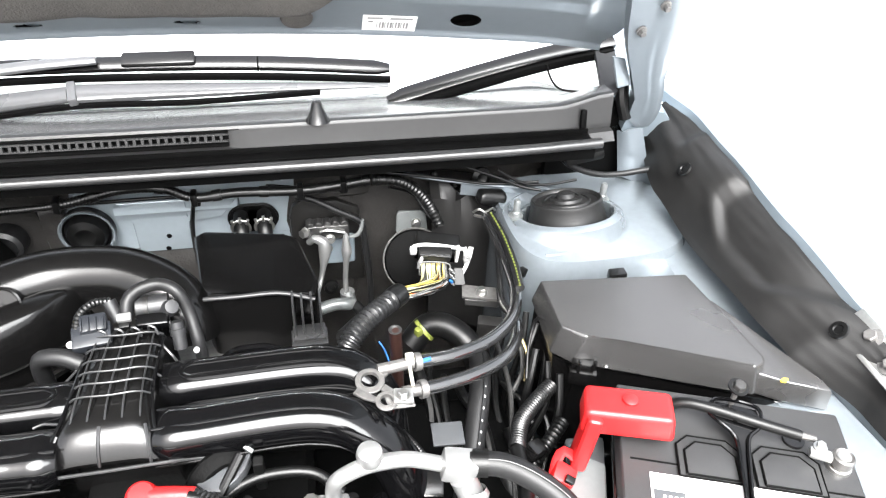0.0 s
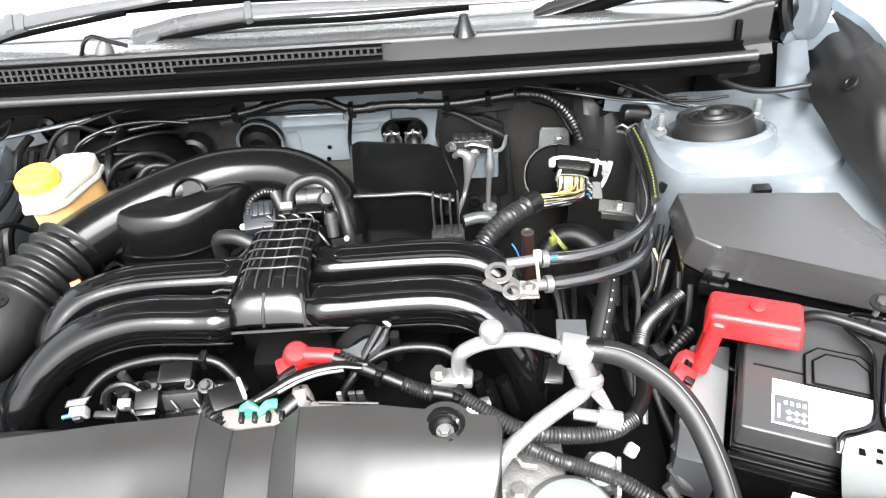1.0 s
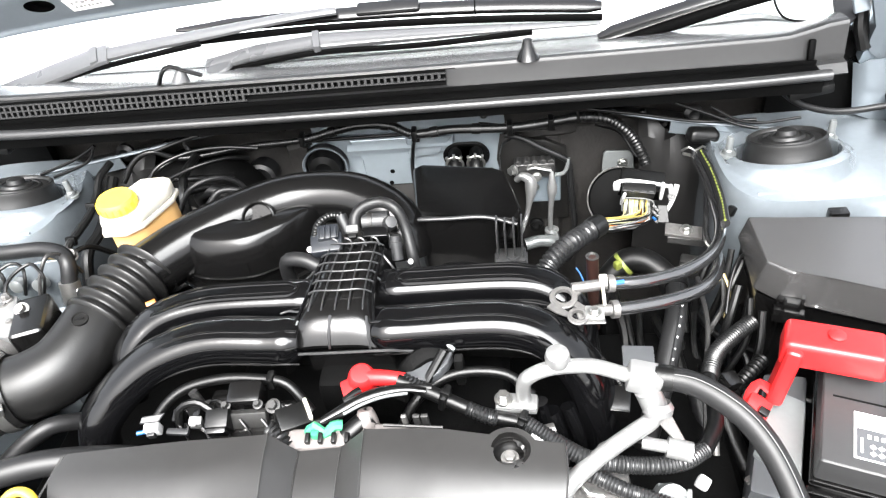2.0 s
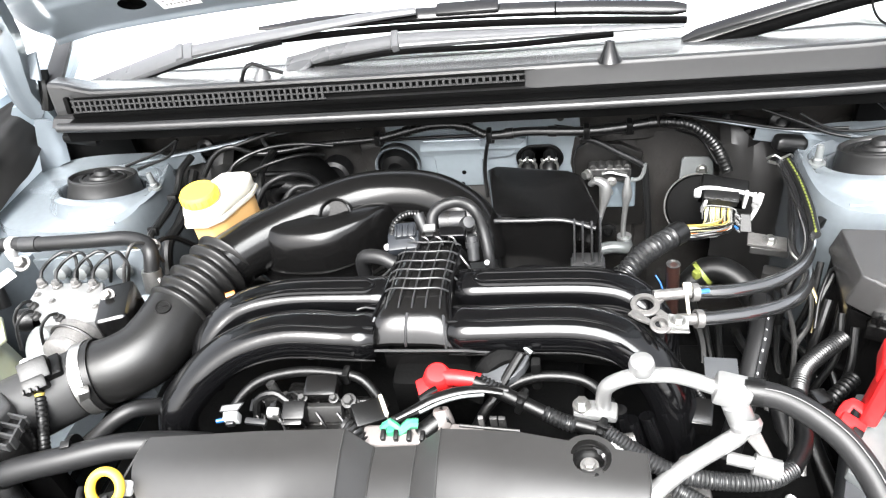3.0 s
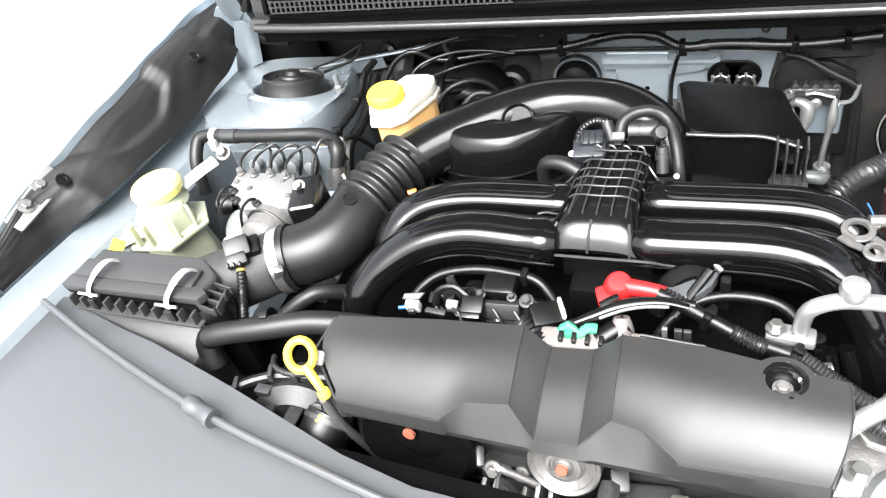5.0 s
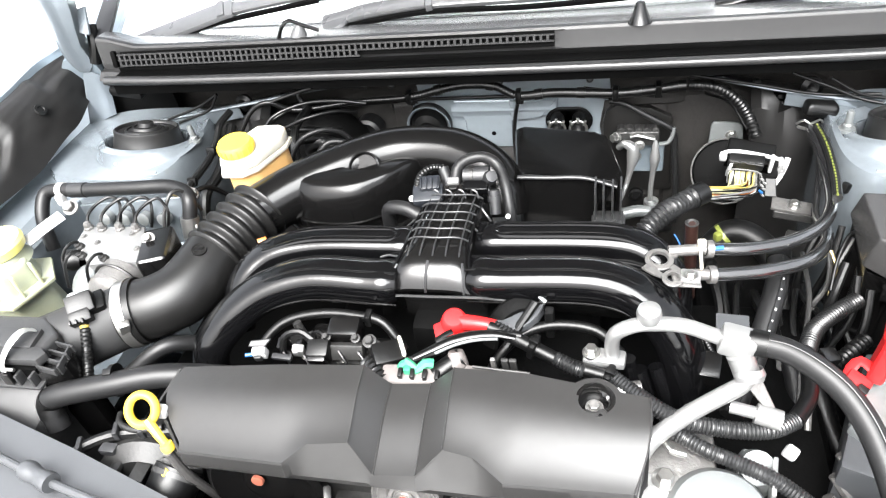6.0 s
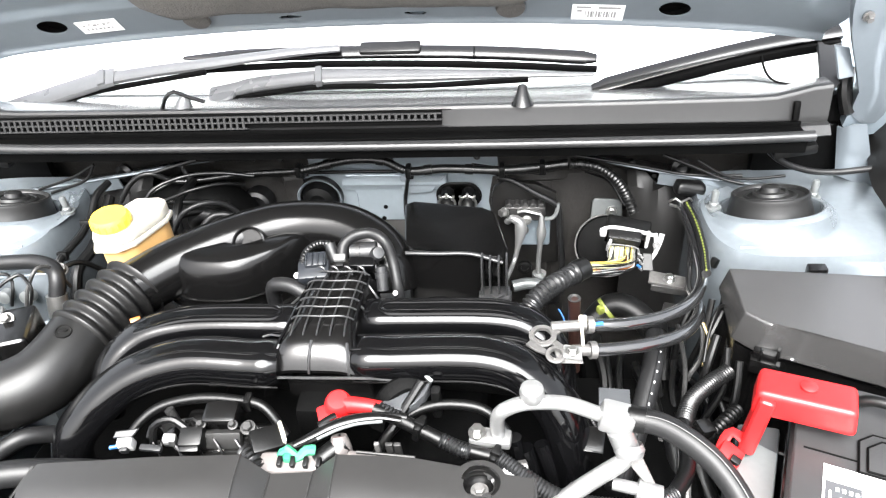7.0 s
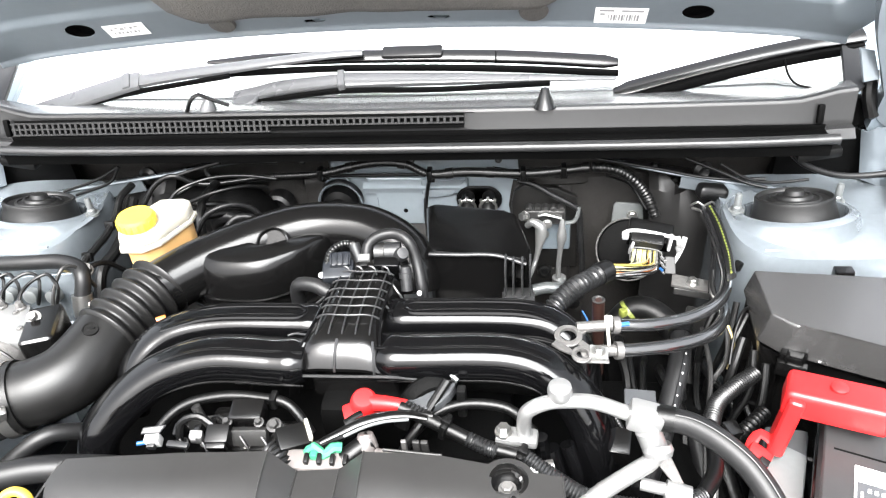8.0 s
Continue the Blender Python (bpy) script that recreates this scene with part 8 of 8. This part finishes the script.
part("wheel", revolve([(0, -0.02), (0.032, -0.018), (0.0345, -0.012), (0.0345, 0.004), (0.032, 0.006), (0.029, 0.003), (0.0275, 0.004), (0.020, 0.0), (0.018, 0.002), (0.0165, 0.006), (0.013, 0.0065), (0.012, 0.004), (0, 0.004)], (0.0165, -0.546, 0.878), (0.0, -1, 0.4), 40), CAST, p2)
part("hub", revolve([(0.0095, 0), (0.0095, 0.003), (0.0065, 0.0035), (0.0062, 0.0055), (0, 0.0055)], (0.0165, -0.5495, 0.8795), (0, -1, 0.4), 20), STEEL, p2)
part("hub_bolt", revolve([(0.0058, 0), (0.0052, 0.003), (0, 0.003)], (0.0165, -0.5545, 0.8815), (0, -1, 0.4), 16), PINK, p2)
bl = thing("drive_belt", (-0.05, -0.54, 0.80), "black ribbed drive belt round the pulleys", "belt")
part("belt", sweep([V(-0.143 + 0.066 * math.cos(math.radians(a)), -0.535, 0.850 + 0.066 * math.sin(math.radians(a))) for a in range(20, 300, 8)] + [V(-0.07, -0.54, 0.80), V(0.0, -0.545, 0.84), V(0.016, -0.547, 0.841)], 0.0016, 8, 1.0, up=(0, 1, 0.1)), RUBBER, bl)
tb = thing("tensioner_bracket", (0.07, -0.54, 0.80), "cast aluminium tensioner bracket with bolts", "bracket")
part("arm", prism([(0.045, -0.535), (0.12, -0.525), (0.125, -0.565), (0.06, -0.57)], 0.79, 0.845, 0.008, segments=3), CASTD, tb)
for x, y in ((0.065, -0.562), (0.085, -0.567), (0.108, -0.560)):
    part("bolt", bolt((x, y, 0.846), 0.005, 0.009, (0, -0.4, 1)), CAST, tb)
part("rib", box((0.085, -0.57, 0.838), (0.04, 0.01, 0.016), 0.003, turn(20, 30)), CAST, tb)
cs = thing("front_casting", (-0.07, -0.54, 0.78), "ribbed aluminium engine casting between the pulleys", "casting")
part("body", box((-0.045, -0.525, 0.80), (0.06, 0.05, 0.07), 0.010), CASTD, cs)
random.seed(3)
for k in range(7):
    part("rib", box((-0.068 + 0.012 * k, -0.558, 0.818 + random.uniform(-0.012, 0.012)), (0.005, 0.02, 0.035), 0.002, turn(15, random.uniform(-30, 30))), CAST, cs)

random.seed(21)
dl = thing("engine_front_fittings", (0.05, -0.55, 0.80), "oily small bolts, ribs and hoses on the engine front", "fittings")
for k in range(26):
    x = random.uniform(-0.07, 0.20)
    if abs(x - 0.0165) < 0.04:
        x += 0.08
    p = V(x, -0.552 + random.uniform(-0.012, 0.008), 0.845 + random.uniform(-0.02, 0.022))
    if k % 3 == 0:
        part("bolt", bolt(p, random.uniform(0.004, 0.006), 0.010, (random.uniform(-0.3, 0.3), -1, 0.5)), CAST, dl)
    elif k % 3 == 1:
        part("boss", box(p, (random.uniform(0.008, 0.02), 0.02, random.uniform(0.006, 0.018)), 0.003, turn(20, random.uniform(-40, 40), random.uniform(-30, 30))), CASTD, dl)
    else:
        part("pipe", tube([p, p + V(random.uniform(-0.015, 0.015), -0.006, 0.012), p + V(random.uniform(-0.03, 0.03), -0.002, -0.012)], random.uniform(0.002, 0.004), 8), RUBBER if k % 2 else CAST, dl)

# ---- right of the cover: compressor top, lugs ----
cm = thing("air_conditioning_compressor", (0.30, -0.52, 0.80), "bright cast aluminium compressor housing", "compressor")
part("dome", revolve([(0.0, -0.05), (0.052, -0.05), (0.048, 0.0), (0.043, 0.010), (0.028, 0.017), (0, 0.018)], (0.303, -0.533, 0.868), (0.1, -0.35, 1), 36), PALEM, cm)
part("port", sweep(spline([(0.333, -0.462, 0.83), (0.338, -0.472, 0.866), (0.340, -0.480, 0.878)], 0.005), 0.016, 16), PALEM, cm)
part("port_plate", box((0.340, -0.473, 0.858), (0.036, 0.030, 0.026), 0.006, turn(0, 15, -15)), PALEM, cm)
part("rib", box((0.352, -0.492, 0.872), (0.004, 0.04, 0.03), 0.001, turn(0, 0, -10)), ALU, cm)
lg = thing("engine_lug", (0.25, -0.50, 0.86), "cast aluminium lug with a hexagon bolt", "lug")
part("plate", prism([(0.222, -0.485), (0.275, -0.478), (0.280, -0.50), (0.268, -0.52), (0.225, -0.53)], 0.855, 0.878, 0.004), ALU, lg)
part("bolt", bolt((0.257, -0.503, 0.878), 0.008, 0.012), STEEL, lg)
part("eye", revolve([(0.006, 0), (0.015, 0), (0.015, 0.008), (0.006, 0.008), (0.006, 0)], (0.276, -0.486, 0.872), (0, -0.1, 1), 24), CAST, lg)
part("body", box((0.265, -0.47, 0.855), (0.08, 0.06, 0.05), 0.010), CAST, lg)
part("loop", tube([(0.256, -0.470, 0.895), (0.262, -0.482, 0.896), (0.275, -0.484, 0.894)], 0.003, 8), STEEL, lg)
sb = thing("loose_bolt_head", (0.286, -0.452, 0.89), "zinc plated bolt head on the engine", "bolt")
part("head", bolt((0.283, -0.440, 0.900), 0.0065, 0.010), STEEL, sb)
solid("white_connector", box((0.370, -0.462, 0.880), (0.012, 0.013, 0.011), 0.003, turn(20, 20, -30)), WHITE, "white wiring connector by the compressor", "connector")
ce = thing("cover_edge_posts", (0.10, -0.442, 0.93), "small upright metal posts behind the cover edge", "posts")
for k, (x, m) in enumerate(((0.092, CAST), (0.104, CASTD), (0.112, CASTD))):
    part("post", box((x, -0.432, 0.944), (0.005 + 0.002 * (k > 0), 0.004, 0.022), 0.001, turn(10)), m, ce)
part("bar", rod((0.070, -0.432, 0.938), (0.128, -0.436, 0.938), 0.0018, 8), CASTD, ce)

# ---- dark clutter right of the engine ----
wire("right_rail_hose", [(0.43, -0.25, 0.80), (0.445, -0.33, 0.76), (0.475, -0.43, 0.73), (0.50, -0.52, 0.70)], 0.012, RUBBER, "black hose running down beside the battery", "hose")
wire("right_rail_hose", [(0.41, -0.28, 0.79), (0.42, -0.36, 0.76), (0.445, -0.46, 0.73), (0.46, -0.55, 0.70)], 0.010, HOSE, "black hose running down beside the battery", "hose")
tr = thing("battery_tray_side", (0.44, -0.42, 0.70), "grey plastic battery tray with wavy edge", "battery tray")
part("sheet", prism([tuple(on_batt(a, b, 0).xy) for a, b in ((-0.050, -0.02), (-0.006, -0.02), (-0.006, 0.14), (-0.050, 0.13))], 0.80, 0.868, 0.006), PANEL, tr)
random.seed(9)
for k in range(5):
    part("drip_fold", tube([on_batt(-0.05, 0.0 - 0.012 * k, 0.86 - 0.02 * k), on_batt(-0.035, -0.006 - 0.012 * k, 0.845 - 0.02 * k), on_batt(-0.02, -0.012 * k, 0.83 - 0.02 * k)], 0.006, 8), CAST, tr)
sp = thing("steel_brake_pipes", (0.41, -0.3, 0.80), "pair of thin bare steel pipes", "pipes")
part("pipe", tube([(0.43, -0.16, 0.86), (0.425, -0.24, 0.86), (0.41, -0.31, 0.84), (0.405, -0.36, 0.80)], 0.0030, 8), CASTD, sp)
part("pipe", tube([(0.40, -0.33, 0.87), (0.405, -0.36, 0.865), (0.403, -0.40, 0.83)], 0.0034, 8), CAST, sp)
kb = thing("steel_clip_bracket", (0.45, -0.20, 0.84), "yellow passivated steel clip beside the hose", "bracket")
part("loop", tube([(0.448, -0.160, 0.878), (0.456, -0.175, 0.870), (0.452, -0.205, 0.850), (0.436, -0.225, 0.838), (0.432, -0.235, 0.840)], 0.0018, 8, 1.8), CASTD, kb)
part("loop", tube([(0.458, -0.170, 0.874), (0.462, -0.190, 0.862), (0.452, -0.218, 0.845)], 0.0014, 8, 1.6), BRASS, kb)
wire("thin_black_wire", [(0.480, -0.165, 0.90), (0.468, -0.180, 0.905), (0.455, -0.205, 0.89), (0.446, -0.235, 0.87)], 0.002, RUBBER, "thin black wire beside the fuse box", "wire")
bp = thing("black_connector_block", (0.42, -0.36, 0.85), "square black connector beside the hoses", "connector")
part("block", box((0.300, -0.36, 0.87), (0.036, 0.03, 0.03), 0.003, turn(15, 0, -10)), SATIN, bp)
part("tab", box((0.332, -0.313, 0.889), (0.034, 0.028, 0.003), 0.001, turn(5, 0, -4)), PANEL, bp)
wire("knurled_cable", [(0.283, -0.31, 0.90), (0.298, -0.325, 0.888), (0.312, -0.342, 0.872)], 0.0035, TAPE, "short knurled cable below the bracket", "cable", kind_of=corrugated, pitch=0.003)
jb = thing("joint_connector", (0.43, -0.33, 0.86), "black joint connector in the loom", "connector")
part("block", box((0.425, -0.335, 0.868), (0.022, 0.018, 0.018), 0.003, turn(10, 20, 30)), SATIN, jb)
# engine stand-offs in the dark well before the manifold
wl2 = thing("throttle_well", (0.22, -0.38, 0.80), "glossy black moulded housing under the runner", "housing")
for k in range(3):
    part("bowl", tube([(0.245 + 0.02 * k, -0.405 + 0.006 * k, 0.80), (0.243 + 0.02 * k, -0.398 + 0.006 * k, 0.85), (0.232 + 0.018 * k, -0.385 + 0.006 * k, 0.892)], 0.010 - 0.002 * k, 12), GLOSS, wl2)
part("rib", tube([(0.225, -0.40, 0.82), (0.226, -0.395, 0.88), (0.222, -0.39, 0.915)], 0.008, 10), GLOSS, wl2)
part("tube", rod((0.205, -0.425, 0.905), (0.235, -0.418, 0.905), 0.0075, 14), CAST, wl2)
gb = thing("heat_guard", (0.11, -0.35, 0.90), "smooth grey curved guard beside the red boot", "guard")
part("blade", prism([(0.083, -0.360), (0.092, -0.349), (0.104, -0.339), (0.125, -0.331), (0.133, -0.341), (0.128, -0.354), (0.120, -0.364), (0.107, -0.373), (0.094, -0.370)], 0.922, 0.929, 0.002, lambda x, y: 0.10 * (x - 0.083) + 0.12 * (y + 0.37)), PANEL, gb)
part("edge_clip", box((0.131, -0.338, 0.941), (0.010, 0.004, 0.014), 0.001, turn(20, 25, -30)), PALEM, gb)
rz = thing("crank_sensor_arc", (0.10, -0.36, 0.85), "grey cast arc beside the red boot", "casting")
part("arc", sweep(spline([(0.075, -0.372, 0.90), (0.085, -0.355, 0.93), (0.11, -0.342, 0.94), (0.13, -0.345, 0.93)], 0.006), 0.004, 8, 2.4), DARK, rz)
part("strut", rod((0.095, -0.385, 0.915), (0.125, -0.345, 0.945), 0.005, 10), RUBBER, rz)

lw = thing("side_loom", (0.455, -0.22, 0.75), "bundle of black cables running down beside the fuse box", "wiring harness")
random.seed(31)
for k in range(7):
    x, y = 0.452 + 0.008 * (k % 4), -0.145 - 0.022 * k
    part("cable", tube([(x + 0.014, y + 0.03, 0.885), (x + random.uniform(-0.012, 0.008), y, 0.845), (x - 0.012 + random.uniform(-0.01, 0.01), y - 0.02, 0.78), (x - 0.01, y - 0.03, 0.70)], random.uniform(0.004, 0.007), 10), RUBBER, lw)

for pts, r, m in (([(-0.36, 0.02, 0.90), (-0.345, 0.035, 0.945), (-0.30, 0.06, 0.958), (-0.25, 0.085, 0.95), (-0.20, 0.10, 0.935)], 0.003, TAPE),
                  ([(-0.33, 0.03, 0.93), (-0.28, 0.035, 0.948), (-0.24, 0.06, 0.945), (-0.215, 0.09, 0.925)], 0.0032, RUBBER),
                  ([(-0.385, 0.03, 0.89), (-0.365, 0.05, 0.925), (-0.33, 0.075, 0.94)], 0.0028, TAPE),
                  ([(-0.31, -0.005, 0.89), (-0.285, 0.01, 0.925), (-0.25, 0.03, 0.93), (-0.225, 0.05, 0.905), (-0.215, 0.05, 0.87)], 0.0042, HOSE),
                  ([(-0.27, 0.0, 0.89), (-0.245, 0.02, 0.912), (-0.21, 0.03, 0.90), (-0.19, 0.04, 0.86)], 0.0050, HOSE)):
    wire("thin_harness_wire", pts, r, m, "thin black wire looping behind the fluid reservoir", "wire")
for pts in ([(0.15, 0.14, 0.93), (0.20, 0.15, 0.915), (0.26, 0.15, 0.905)], [(0.33, 0.12, 0.925), (0.37, 0.14, 0.895), (0.395, 0.12, 0.862)], [(0.49, 0.095, 0.958), (0.53, 0.09, 0.935), (0.57, 0.092, 0.927), (0.62, 0.095, 0.93)]):
    wire("thin_harness_wire", pts, 0.0022, RUBBER, "thin black wire clipped below the cowl", "wire")
sc2 = thing("harness_clips", (0.1, 0.14, 0.945), "small black clips and studs along the firewall lip", "clips")
for x in (-0.36, -0.16, 0.02, 0.16, 0.33, 0.40):
    part("stud", revolve([(0.006, 0), (0.005, 0.003), (0.002, 0.005), (0, 0.005)], (x, 0.126, 0.952 if abs(x) < 0.3 else 0.938), (0, -0.8, 0.5), 14), RUBBER, sc2)
part("yellow_tab", box((0.455, 0.106, 0.931), (0.006, 0.003, 0.003), 0.0008, turn(0, 10)), AMBERW, sc2, "tiny yellow tab")

# Filler added to darken the gap between engine and side wall.
es = thing("engine_gap_filler", (0.39, -0.24, 0.62), "added black filler that darkens the gap beside the engine", "shield")
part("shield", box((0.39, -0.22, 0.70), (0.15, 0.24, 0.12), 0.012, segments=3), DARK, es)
random.seed(44)
for k in range(9):
    x, y = 0.335 + 0.016 * k, -0.14 - 0.018 * (k % 5)
    part("cable", tube([(x, y + 0.03, 0.79), (x + random.uniform(-0.01, 0.01), y, 0.80), (x + random.uniform(-0.01, 0.02), y - 0.05, 0.785), (x, y - 0.10, 0.75)], random.uniform(0.004, 0.008), 8), RUBBER, es)
# small fittings below the left runner arch
sf = thing("injector_rail", (-0.10, -0.39, 0.88), "black injector rail with small bolts and wires", "injector rail")
part("rail", rod((-0.165, -0.388, 0.905), (-0.035, -0.380, 0.903), 0.007, 12), SATIN, sf)
for k in range(6):
    x = -0.158 + 0.023 * k
    part("clip", box((x, -0.400, 0.915), (0.009, 0.014, 0.016), 0.002, turn(20, random.uniform(-20, 20), random.uniform(-15, 15))), (RUBBER, SATIN, GREYP)[k % 3], sf)
    part("screw", bolt((x + 0.008, -0.412, 0.912), 0.0032, 0.005, (random.uniform(-0.2, 0.2), -0.4, 1)), CAST if k % 2 else CASTD, sf)
    part("wire", tube([(x, -0.405, 0.92), (x + 0.006, -0.415, 0.928), (x + 0.016, -0.424, 0.918), (x + 0.02, -0.430, 0.905)], 0.0016, 6), (RUBBER, GREYP, TAPE)[k % 3], sf)
